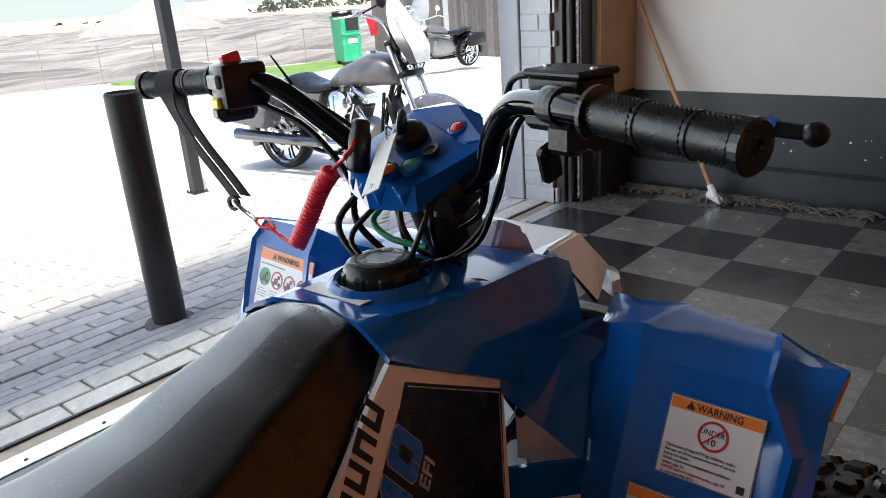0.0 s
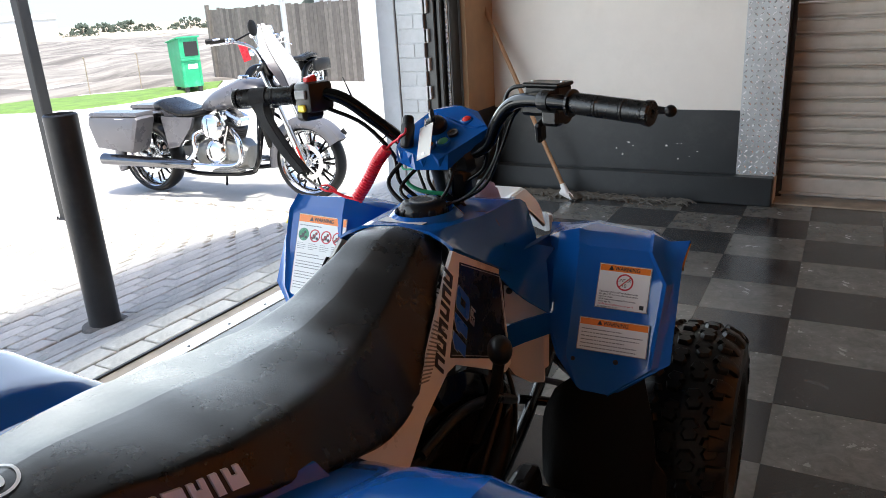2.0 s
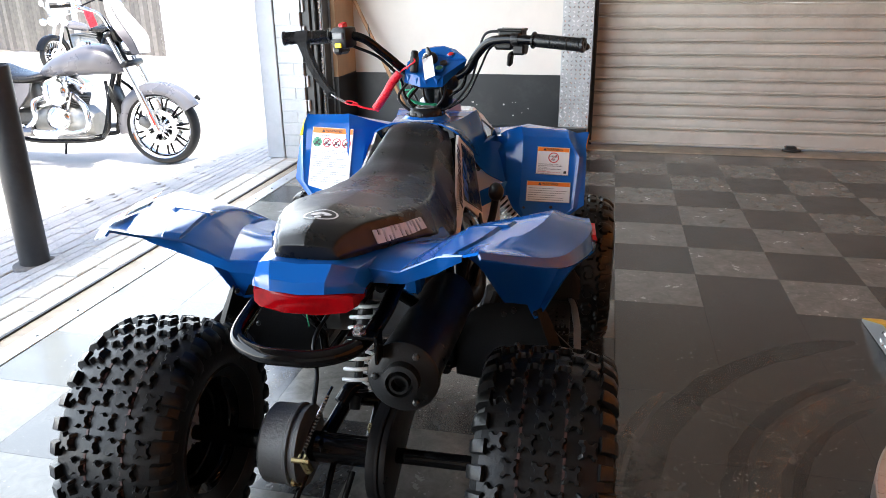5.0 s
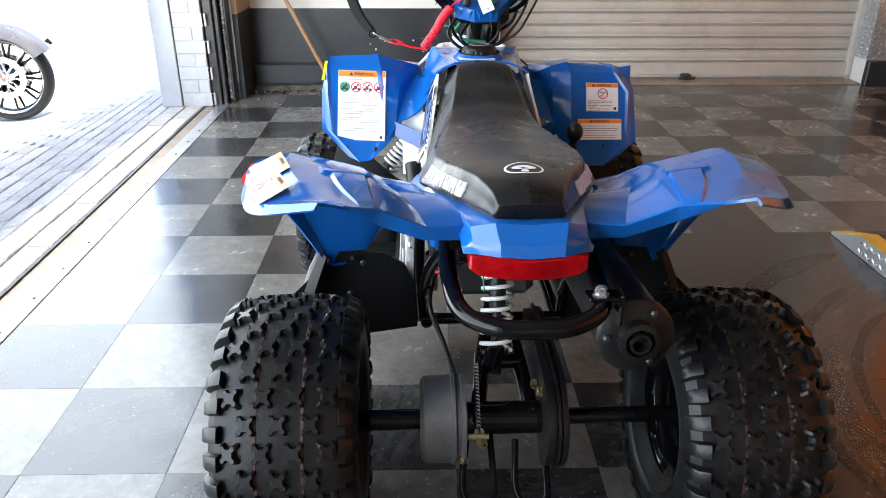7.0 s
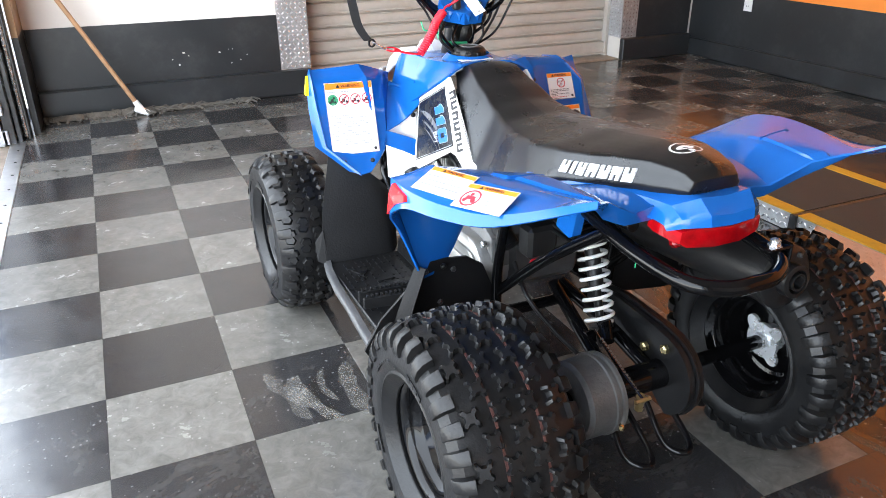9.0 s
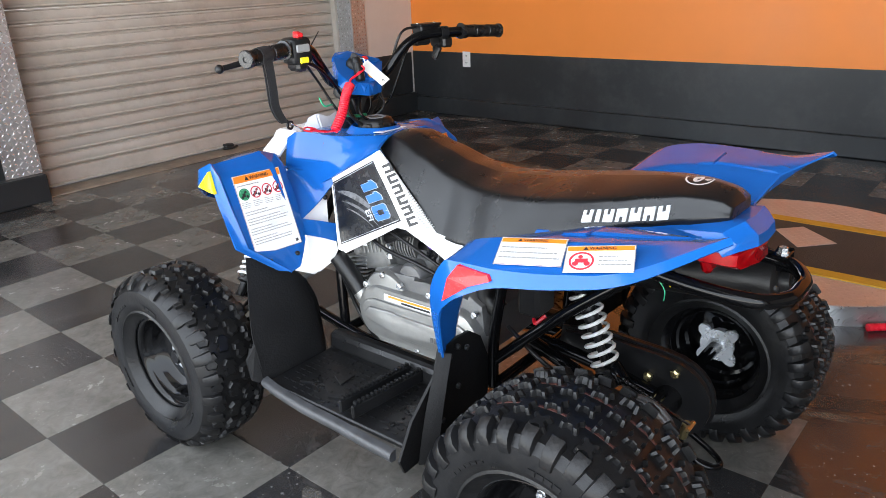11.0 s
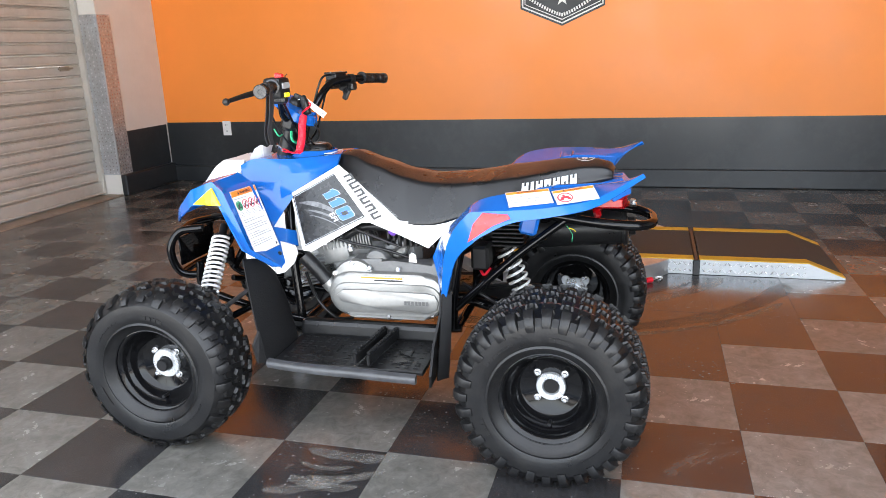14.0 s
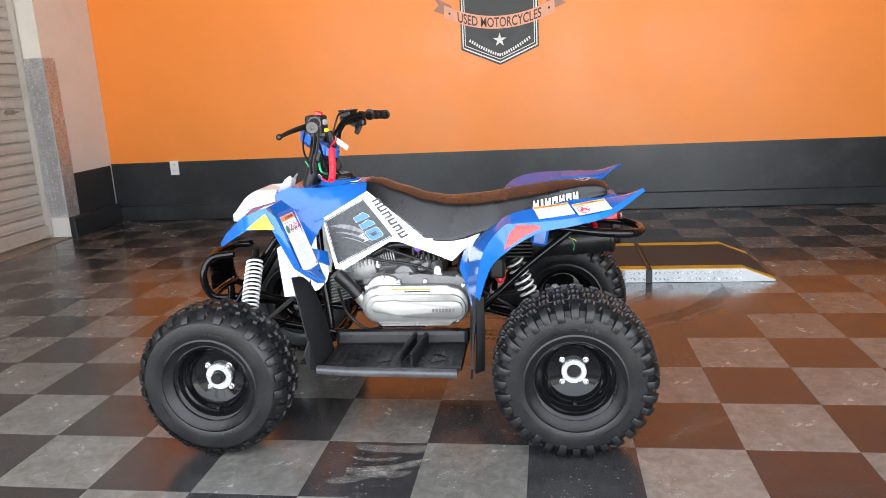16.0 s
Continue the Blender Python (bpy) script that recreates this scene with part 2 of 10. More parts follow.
M_BLUE = material("blue_moulded_plastic", (0.006, 0.095, 0.375), 0.10, vary=0.05, scale=5, bump=0.012, bump_scale=300, coat=0.0, rough_vary=0.03, spec=0.42)
M_WPLASTIC = material("white_moulded_plastic", (0.80, 0.79, 0.78), 0.3, vary=0.03, scale=5, coat=0.2, rough_vary=0.05)
M_BPLASTIC = material("black_textured_plastic", (0.008, 0.008, 0.0085), 0.34, spec=0.31, vary=0.2, scale=12, bump=0.12, bump_scale=260)
M_MATTB = material("matt_black_plastic", (0.0075, 0.0075, 0.008), 0.58, spec=0.2, vary=0.25, scale=12, bump=0.2, bump_scale=200)
M_RUBBER = material("tyre_rubber", (0.0065, 0.0065, 0.007), 0.36, spec=0.30, vary=0.25, scale=14, bump=0.15, bump_scale=160, stain=(0.028, 0.026, 0.023), stain_amount=0.35, stain_scale=12)
M_VINYL = material("black_seat_vinyl", (0.0055, 0.0055, 0.006), 0.28, spec=0.4, vary=0.10, scale=8, bump=0.10, bump_scale=800, rough_vary=0.05)
M_VINYL.node_tree.nodes["Principled BSDF"].inputs["Sheen Weight"].default_value = 0.03
M_VINYL.node_tree.nodes["Principled BSDF"].inputs["Sheen Roughness"].default_value = 0.4
M_GLOSSB = material("gloss_black_paint", (0.003, 0.003, 0.0034), 0.07, vary=0.1, scale=10, coat=0.0, spec=0.24, rough_vary=0.03)
M_CAST = material("cast_aluminium", (0.28, 0.28, 0.272), 0.42, 0.75, vary=0.16, scale=18, bump=0.10, bump_scale=420)
M_ENGINE = material("grey_cast_head", (0.21, 0.21, 0.205), 0.42, 0.6, vary=0.25, scale=22, bump=0.25, bump_scale=200)
M_DARKCAST = material("grey_cast_engine", (0.115, 0.115, 0.115), 0.5, 0.5, vary=0.25, scale=18, bump=0.3, bump_scale=150)
M_CHROME = material("chrome", (0.85, 0.85, 0.86), 0.08, 1.0, vary=0.02, rough_vary=0.03)
M_ZINC = material("zinc_steel", (0.72, 0.73, 0.74), 0.25, 0.9, vary=0.1, scale=30)
M_BRASS = material("yellow_zinc_bolt", (0.42, 0.35, 0.18), 0.3, 0.9, vary=0.1, scale=30)
M_REDLENS = material("red_lens", (0.30, 0.002, 0.005), 0.05, vary=0.35, scale=30, spec=0.3, rough_vary=0.02)
M_MOULDLINE = material("brown_mould_line", (0.055, 0.018, 0.014), 0.6, vary=0.3, scale=20)
M_REDREF = material("red_reflector", (0.68, 0.02, 0.025), 0.2, vary=0.1, scale=60, bump=0.3, bump_scale=200)
M_AMBER = material("amber_reflector", (0.8, 0.25, 0.02), 0.2, vary=0.1, scale=60)
M_YELLOWREF = material("yellow_reflector", (0.85, 0.70, 0.02), 0.3, vary=0.06, scale=40)
M_REDCORD = material("red_coiled_cord", (0.72, 0.012, 0.03), 0.3, vary=0.08, scale=40)
M_LABEL = material("white_label_film", (0.78, 0.78, 0.77), 0.35, vary=0.02)
M_LORANGE = material("orange_label_ink", (0.85, 0.22, 0.02), 0.35, vary=0.02)
M_INK = material("black_label_ink", (0.015, 0.015, 0.016), 0.4, vary=0.05)
M_GREYINK = material("grey_label_ink", (0.22, 0.22, 0.22), 0.4, vary=0.05)
M_REDINK = material("red_label_ink", (0.55, 0.03, 0.05), 0.4, vary=0.05)
M_GREENINK = material("green_label_ink", (0.03, 0.25, 0.12), 0.4, vary=0.05)
M_BLUEINK = material("blue_label_ink", (0.02, 0.13, 0.60), 0.3, vary=0.03)
M_CARBON = material("black_carbon_graphic", (0.014, 0.0145, 0.016), 0.26, vary=0.6, scale=24, coat=0.0, spec=0.4)
M_SILVER = material("silver_graphic", (0.5, 0.51, 0.53), 0.3, 0.3, vary=0.3, scale=9)
M_SWEEP = material("grey_sweep", (0.12, 0.122, 0.128), 0.3, vary=0.45, scale=60)
M_WEB = material("black_webbing", (0.015, 0.015, 0.016), 0.8, vary=0.2, scale=60, bump=0.5, bump_scale=400)
M_TAG = material("white_paper_tag", (0.8, 0.79, 0.75), 0.6, vary=0.04, scale=30)
M_YELLOW = material("yellow_floor_paint", (0.62, 0.36, 0.03), 0.6, vary=0.15, scale=8, stain=(0.25, 0.17, 0.05), stain_amount=0.6, stain_scale=10)
M_GRIP = material("dark_grip_surface", (0.05, 0.045, 0.04), 0.75, vary=0.3, scale=5, bump=0.6, bump_scale=180)
# the pinkish tint stands for the orange wall mirrored in the plate
M_PINK = diamond_plate("wall_tinted_worn_plate", (0.62, 0.53, 0.48), 0.45, 0.5)
M_RUBBLE = material("dusty_rubble", (0.10, 0.088, 0.072), 0.95, vary=0.5, scale=16, bump=0.9, bump_scale=90, stain=(0.05, 0.043, 0.036), stain_amount=0.8, stain_scale=14)
M_WOODPOLE = material("worn_wooden_pole", (0.36, 0.20, 0.10), 0.5, vary=0.2, scale=18, bump=0.15)
M_CREAM = material("grey_lint", (0.13, 0.12, 0.105), 0.9, vary=0.2, scale=60, bump=0.5)
M_BIKE = material("metallic_grey_paint", (0.12, 0.118, 0.132), 0.3, 0.25, vary=0.05, scale=3, coat=0.35)
# the sky's reflection on the glossy fairing, put into a pale colour
M_SKYFACE = material("fairing_sky_reflection", (0.66, 0.66, 0.69), 0.28, 0.1, vary=0.05, scale=4, coat=0.4)
M_DCHROME = material("smoked_chrome", (0.20, 0.20, 0.21), 0.16, 1.0, vary=0.1, scale=8)
M_HUB = material("galvanised_hub", (0.66, 0.68, 0.70), 0.30, 0.75, vary=0.1, scale=30)
M_BIKEDARK = material("dark_metallic_paint", (0.13, 0.125, 0.14), 0.25, 0.3, vary=0.06, scale=5, coat=0.6)
M_GLASS = material("tinted_screen", (0.7, 0.75, 0.8), 0.05, 0.0, vary=0.01, alpha=0.2)
M_BADGEDARK = material("badge_charcoal", (0.025, 0.026, 0.028), 0.5, vary=0.2, scale=12)
M_BADGEWHITE = material("badge_white", (0.75, 0.74, 0.72), 0.5, vary=0.05, scale=12)
M_BADGEFOLD = material("badge_brown_fold", (0.36, 0.16, 0.12), 0.5, vary=0.08, scale=10)
M_BADGEPINK = material("badge_salmon", (0.78, 0.34, 0.2), 0.5, vary=0.08, scale=10)
M_GREENWIRE = material("green_wire", (0.02, 0.35, 0.16), 0.4, vary=0.05)
M_LENS = material("clear_headlight_lens", (0.62, 0.64, 0.66), 0.10, 0.0, vary=0.35, scale=30, coat=0.6)

M_SKID = material("rubber_skid_film", (0.05, 0.043, 0.036), 0.45, vary=0.3, scale=14, alpha=0.28)
M_DUST = material("grey_dust_film", (0.30, 0.285, 0.26), 0.7, vary=0.6, scale=26, alpha=0.20)
M_SCUFF = material("dusty_scuff_film", (0.32, 0.25, 0.17), 0.6, vary=0.5, scale=9, alpha=0.22)


def patchy(m, amount, scale):
    """Break a thin film up into worn patches."""
    n, link = m.node_tree.nodes, m.node_tree.links.new
    geo = n.new("ShaderNodeNewGeometry")
    f = n.new("ShaderNodeTexNoise")
    f.inputs["Scale"].default_value = scale
    f.inputs["Detail"].default_value = 10
    f.inputs["Roughness"].default_value = 0.75
    link(geo.outputs["Position"], f.inputs["Vector"])
    r = n.new("ShaderNodeMapRange")
    r.inputs["From Min"].default_value, r.inputs["From Max"].default_value = 0.42, 0.68
    r.inputs["To Max"].default_value = amount
    link(f.outputs["Fac"], r.inputs["Value"])
    link(r.outputs["Result"], n["Principled BSDF"].inputs["Alpha"])


patchy(M_SKID, 0.5, 9.0)
patchy(M_SCUFF, 0.42, 13.0)
M_CLEARBLUE = material("pale_blue_outline", (0.42, 0.46, 0.52), 0.3, vary=0.05)


# ---- mesh helpers ----
def part(name, bm, mat, parent=None, label="", smooth=None):
    """Link a bmesh as one mesh object under a thing or under a part."""
    me = bpy.data.meshes.new(name)
    bm.normal_update()
    if smooth is not None:
        lim = math.cos(radians(smooth))
        for e in bm.edges:
            e.smooth = len(e.link_faces) == 2 and e.link_faces[0].normal.dot(e.link_faces[1].normal) > lim
        for f in bm.faces:
            f.smooth = True
    bm.to_mesh(me)
    bm.free()
    for m in mat if isinstance(mat, (list, tuple)) else [mat]:
        me.materials.append(m)
    ob = new(name, me)
    if parent is not None:
        ob.parent = parent
    if label:
        ob["label"] = label
    return ob


def thing(name, label, category, m=None, group="", kind=""):
    ob = new(name)
    ob.empty_display_size = 0.1
    if m is not None:
        ob.matrix_world = m
    return tagged(ob, label, category, group, kind)


def box(bm, size, at=(0, 0, 0), rot=(0, 0, 0), bevel=0.0, mat=0, segs=1):
    r = bmesh.ops.create_cube(bm, size=1.0, matrix=pose(*at, *rot) @ Matrix.Diagonal((*size, 1)))
    for f in {f for v in r["verts"] for f in v.link_faces}:
        f.material_index = mat
    if bevel:
        es = {e for v in r["verts"] for e in v.link_edges}
        bmesh.ops.bevel(bm, geom=list(es), offset=bevel, segments=segs, affect="EDGES", profile=0.5)
    return bm


def loft(bm, rings, cap=True, closed=True, mat=0, loop=False):
    rows = [[bm.verts.new(p) for p in ring] for ring in rings]
    n = len(rows[0])
    made = []
    pairs = list(zip(rows, rows[1:])) + ([(rows[-1], rows[0])] if loop else [])
    for a, b in pairs:
        for i in range(n if closed else n - 1):
            j = (i + 1) % n
            made.append(bm.faces.new((a[i], a[j], b[j], b[i])))
    if cap and not loop:
        made.append(bm.faces.new(rows[0][::-1]))
        made.append(bm.faces.new(rows[-1]))
    for f in made:
        f.material_index = mat
    return made


def catmull(pts, steps=6, closed=False):
    pts = [Vector(p) for p in pts]
    n = len(pts)
    out = []
    for i in range(n if closed else n - 1):
        p0 = pts[i - 1] if (i > 0 or closed) else pts[0] * 2 - pts[1]
        p1, p2 = pts[i], pts[(i + 1) % n]
        p3 = pts[(i + 2) % n] if (i + 2 < n or closed) else pts[-1] * 2 - pts[-2]
        for s in range(steps):
            t = s / steps
            out.append(0.5 * ((2 * p1) + (p2 - p0) * t + (2 * p0 - 5 * p1 + 4 * p2 - p3) * t * t + (3 * p1 - p0 - 3 * p2 + p3) * t ** 3))
    if not closed:
        out.append(pts[-1])
    return out


def tube(bm, pts, r, n=10, steps=6, closed=False, smooth=True, mat=0, flat=1.0):
    """A round bar swept along points; r is one radius or one for each end."""
    path = catmull(pts, steps, closed) if smooth and len(pts) > 2 else [Vector(p) for p in pts]
    ra, rb = r if isinstance(r, tuple) else (r, r)
    rings, up = [], None
    for i, p in enumerate(path):
        a = path[i - 1] if (i or closed) else p
        b = path[(i + 1) % len(path)] if (i + 1 < len(path) or closed) else p
        d = (b - a).normalized()
        if up is None:
            up = d.orthogonal().normalized()
        up = (up - d * up.dot(d)).normalized()
        side = d.cross(up)
        k = ra + (rb - ra) * i / max(1, len(path) - 1)
        rings.append([p + up * (k * math.cos(2 * math.pi * j / n)) + side * (k * flat * math.sin(2 * math.pi * j / n)) for j in range(n)])
    loft(bm, rings, cap=True, mat=mat, loop=closed)
    return bm


def lathe(bm, profile, n=32, m=None, mat=0, closed_profile=False):
    """Turn (radius, height) pairs round the local z axis, then place by m."""
    m = m or Matrix.Identity(4)
    rings = []
    for r, h in profile:
        rings.append([m @ Vector((r * math.cos(2 * math.pi * j / n), r * math.sin(2 * math.pi * j / n), h)) for j in range(n)])
    loft(bm, rings, cap=not closed_profile, mat=mat, loop=closed_profile)
    return bm


def plate(bm, outline, depth, m=None, mat=0, bevel=0.0):
    """A flat outline in x, y made solid along z."""
    m = m or Matrix.Identity(4)
    low = [bm.verts.new(m @ Vector((x, y, 0))) for x, y in outline]
    high = [bm.verts.new(m @ Vector((x, y, depth))) for x, y in outline]
    top = bm.faces.new(high)
    made = [top, bm.faces.new(low[::-1])]
    n = len(low)
    for i in range(n):
        j = (i + 1) % n
        made.append(bm.faces.new((low[i], low[j], high[j], high[i])))
    for f in made:
        f.material_index = mat
    if bevel:
        bmesh.ops.bevel(bm, geom=list(top.edges), offset=bevel, segments=2, affect="EDGES", profile=0.5)
    return bm


def patch(bm, rows, thick=0.004, steps=5, smooth_u=True, smooth_v=True, mat=0):
    """A moulded sheet through a grid of control points, with thickness and turned edges."""
    def dense(line, smooth):
        if smooth:
            return catmull(line, steps)
        out = []
        for a, b in zip(line, line[1:]):
            a, b = Vector(a), Vector(b)
            out += [a.lerp(b, s / steps) for s in range(steps)]
        return out + [Vector(line[-1])]
    wide = [dense(r, smooth_u) for r in rows]
    cols = [dense([w[i] for w in wide], smooth_v) for i in range(len(wide[0]))]
    nu, nv = len(cols), len(cols[0])
    top = [[bm.verts.new(p) for p in c] for c in cols]
    nor = [[None] * nv for _ in range(nu)]
    for i in range(nu):
        for j in range(nv):
            du = cols[min(i + 1, nu - 1)][j] - cols[max(i - 1, 0)][j]
            dv = cols[i][min(j + 1, nv - 1)] - cols[i][max(j - 1, 0)]
            c = du.cross(dv)
            nor[i][j] = c.normalized() if c.length > 1e-9 else Vector((0, 0, 1))
    low = [[bm.verts.new(cols[i][j] - nor[i][j] * thick) for j in range(nv)] for i in range(nu)]
    fs = []
    for i in range(nu - 1):
        for j in range(nv - 1):
            fs.append(bm.faces.new((top[i][j], top[i + 1][j], top[i + 1][j + 1], top[i][j + 1])))
            fs.append(bm.faces.new((low[i][j + 1], low[i + 1][j + 1], low[i + 1][j], low[i][j])))
    for i in range(nu - 1):
        fs.append(bm.faces.new((low[i][0], low[i + 1][0], top[i + 1][0], top[i][0])))
        fs.append(bm.faces.new((top[i][-1], top[i + 1][-1], low[i + 1][-1], low[i][-1])))
    for j in range(nv - 1):
        fs.append(bm.faces.new((top[0][j], top[0][j + 1], low[0][j + 1], low[0][j])))
        fs.append(bm.faces.new((low[-1][j], low[-1][j + 1], top[-1][j + 1], top[-1][j])))
    for f in fs:
        f.material_index = mat
    return cols


def mirror(p):
    return (-p[0], p[1], p[2])


def frame3(origin, right, up):
    """A pose whose x runs to right and y towards up, from three places."""
    o, x = Vector(origin), (Vector(right) - Vector(origin)).normalized()
    y = Vector(up) - o
    y = (y - x * y.dot(x)).normalized()
    m = Matrix((x, y, x.cross(y))).transposed().to_4x4()
    m.translation = o
    return m


def words(bm, text, size, m, mat=0, spacing=1.0, shear=0.0, squeeze=1.0, depth=0.0004, bold=0.0):
    """Letters of the built-in font as flat solid shapes, their lower left at m."""
    cu = bpy.data.curves.new("letters", "FONT")
    cu.body, cu.size, cu.space_character, cu.shear = text, size, spacing, shear
    cu.extrude, cu.resolution_u, cu.offset = depth / 2, 3, bold * size
    ob = bpy.data.objects.new("letters", cu)
    me = bpy.data.meshes.new_from_object(ob)
    me.transform(m @ Matrix.Translation((0, 0, depth / 2)) @ Matrix.Diagonal((squeeze, 1, 1, 1)))
    for f in me.polygons:
        f.material_index = mat
    bm.from_mesh(me)
    bpy.data.objects.remove(ob)
    bpy.data.curves.remove(cu)
    bpy.data.meshes.remove(me)
    return bm


def rect(bm, x0, y0, x1, y1, z0, z1, m, mat=0, slant=0.0):
    """A thin bar in the plane of m."""
    h = slant * (y1 - y0)
    q = [(x0, y0), (x1, y0), (x1 + h, y1), (x0 + h, y1)]
    lo = [bm.verts.new(m @ Vector((x, y, z0))) for x, y in q]
    hi = [bm.verts.new(m @ Vector((x, y, z1))) for x, y in q]
    fs = [bm.faces.new(hi), bm.faces.new(lo[::-1])] + [bm.faces.new((lo[i], lo[(i + 1) % 4], hi[(i + 1) % 4], hi[i])) for i in range(4)]
    for f in fs:
        f.material_index = mat


def ring(bm, cx, cy, r0, r1, z0, z1, m, mat=0, n=24):
    rows = []
    for r, z in ((r0, z0), (r0, z1), (r1, z1), (r1, z0)):
        rows.append([m @ Vector((cx + r * math.cos(2 * math.pi * i / n), cy + r * math.sin(2 * math.pi * i / n), z)) for i in range(n)])
    loft(bm, rows, cap=False, mat=mat, loop=True)


def disc(bm, cx, cy, r, z0, z1, m, mat=0, n=20, squash=1.0):
    rows = [[m @ Vector((cx + r * math.cos(2 * math.pi * i / n), cy + r * squash * math.sin(2 * math.pi * i / n), z)) for i in range(n)] for z in (z0, z1)]
    loft(bm, rows, mat=mat)

# ---- the shop: floor, walls, ceiling ----
T = 0.3048
# TOP and HEAD are unseen; their heights shape outdoor shade and door reflections
EAST, NORTH, WEST_IN, WEST_OUT, SOUTH, TOP = 4.43, 3.01, -0.25, -0.66, -5.2, 3.2
JAMB_Y, DOOR_S, HEAD = 2.47, -3.7, 2.45
BAND, PLINTH = 0.495, 0.13
RD_L, RD_R, RD_Y, RD_TOP = 1.335, 3.76, 3.2, 2.75


def block(name, x0, x1, y0, y1, z0, z1, mat, label="", category="", bevel=0.0, kind="structure", parent=None):
    bm = bmesh.new()
    box(bm, (x1 - x0, y1 - y0, z1 - z0), ((x0 + x1) / 2, (y0 + y1) / 2, (z0 + z1) / 2), bevel=bevel)
    ob = part(name, bm, mat, parent)
    if parent is None:
        tagged(ob, label, category, kind=kind)
    return ob


floor = block("floor", -0.40, EAST + 0.2, SOUTH - 0.2, NORTH + 0.3, -0.12, -0.005, M_SUB, "chequered dark and grey vinyl tile shop floor", "floor")
ceiling = block("ceiling", WEST_OUT, EAST + 0.2, SOUTH - 0.2, NORTH + 0.35, TOP, TOP + 0.2, M_CEIL, "plain painted shop ceiling", "ceiling")

# east wall: orange over a charcoal band and a plinth
wall_east = block("wall_east", EAST, EAST + 0.2, SOUTH, NORTH + 0.35, 0, TOP, M_ORANGE, "orange painted wall with charcoal lower band", "wall")
block("lower_band", EAST - 0.006, EAST, SOUTH, NORTH, PLINTH, BAND, M_BAND, parent=wall_east)
block("plinth", EAST - 0.03, EAST, SOUTH, NORTH, 0, PLINTH, M_BAND, parent=wall_east, bevel=0.006)

# north wall in two piers and a lintel, with the roller door's opening between them
wall_north = block("wall_north", WEST_IN, RD_L, NORTH, NORTH + 0.35, 0, TOP, M_WHITE, "white painted wall with charcoal lower band", "wall")
block("lower_band", WEST_IN + 0.012, RD_L - 0.19, NORTH - 0.006, NORTH, PLINTH, BAND - 0.01, M_BAND, parent=wall_north)
block("plinth", WEST_IN + 0.012, RD_L - 0.003, NORTH - 0.07, NORTH, 0, PLINTH + 0.02, M_BAND, parent=wall_north, bevel=0.006)
block("pier", RD_R, EAST, NORTH, NORTH + 0.35, 0, TOP, M_WHITE, parent=wall_north)
block("lower_band", RD_R + 0.14, EAST - 0.03, NORTH - 0.006, NORTH, PLINTH, BAND - 0.01, M_BAND, parent=wall_north)
block("plinth", RD_R - 0.004, EAST - 0.03, NORTH - 0.05, NORTH, 0, PLINTH + 0.03, M_BAND, parent=wall_north, bevel=0.006)
block("lintel", RD_L, RD_R, NORTH, NORTH + 0.35, RD_TOP, TOP, M_WHITE, parent=wall_north)
block("corner_plate", RD_L - 0.19, RD_L + 0.003, NORTH - 0.005, NORTH, PLINTH + 0.022, 1.38, M_SHEET, parent=wall_north)
block("corner_plate", RD_R - 0.003, RD_R + 0.14, NORTH - 0.005, NORTH, PLINTH + 0.032, 1.36, M_SHEET, parent=wall_north)
block("corner_plate", RD_R - 0.006, RD_R, NORTH, RD_Y - 0.03, PLINTH + 0.032, 1.36, M_SHEET, parent=wall_north)
block("corner_plate", RD_L, RD_L + 0.006, NORTH, RD_Y - 0.03, PLINTH + 0.022, 1.38, M_BLACKSTEEL, parent=wall_north)

def lozenges(name, m, w, h, parent, step=0.027):
    """Raised bars of tread plate over a w by h field in the plane of m, leaning by turns."""
    vs, fs = [], []
    for j in range(int(h / step)):
        for i in range(int(w / step)):
            lean = radians(45) if (i + j) % 2 else radians(-45)
            c, q = math.cos(lean), math.sin(lean)
            x0, y0 = (i + 0.5) * w / int(w / step), (j + 0.5) * h / int(h / step)
            b = len(vs)
            for z, kx, ky in ((0.0, 1.0, 1.0), (0.0024, 0.78, 0.30)):
                for px, py in ((-0.0135, 0), (0, -0.0046), (0.0135, 0), (0, 0.0046)):
                    px, py = px * kx, py * ky
                    vs.append(m @ Vector((x0 + c * px - q * py, y0 + q * px + c * py, z)))
            for k in range(4):
                fs.append((b + k, b + (k + 1) % 4, b + 4 + (k + 1) % 4, b + 4 + k))
            fs.append((b + 4, b + 5, b + 6, b + 7))
    me = bpy.data.meshes.new(name)
    me.from_pydata(vs, [], fs)
    me.materials.append(M_STUD)
    ob = new(name, me)
    ob.parent = parent
    return tagged(ob, "raised bars of tread plate", kind="stuff")


face_south = Matrix(((1, 0, 0), (0, 0, -1), (0, 1, 0))).to_4x4()
face_west = Matrix(((0, 0, -1), (-1, 0, 0), (0, 1, 0))).to_4x4()
for x0, w_, z0, z1 in ((RD_L - 0.19, 0.193, PLINTH + 0.022, 1.38), (RD_R - 0.003, 0.143, PLINTH + 0.032, 1.36)):
    lozenges("tread_bars", Matrix.Translation((x0, NORTH - 0.0052, z0)) @ face_south, w_, z1 - z0, wall_north)
lozenges("tread_bars", Matrix.Translation((RD_R - 0.0062, RD_Y - 0.03, PLINTH + 0.032)) @ face_west, RD_Y - 0.03 - NORTH, 1.36 - PLINTH - 0.032, wall_north)

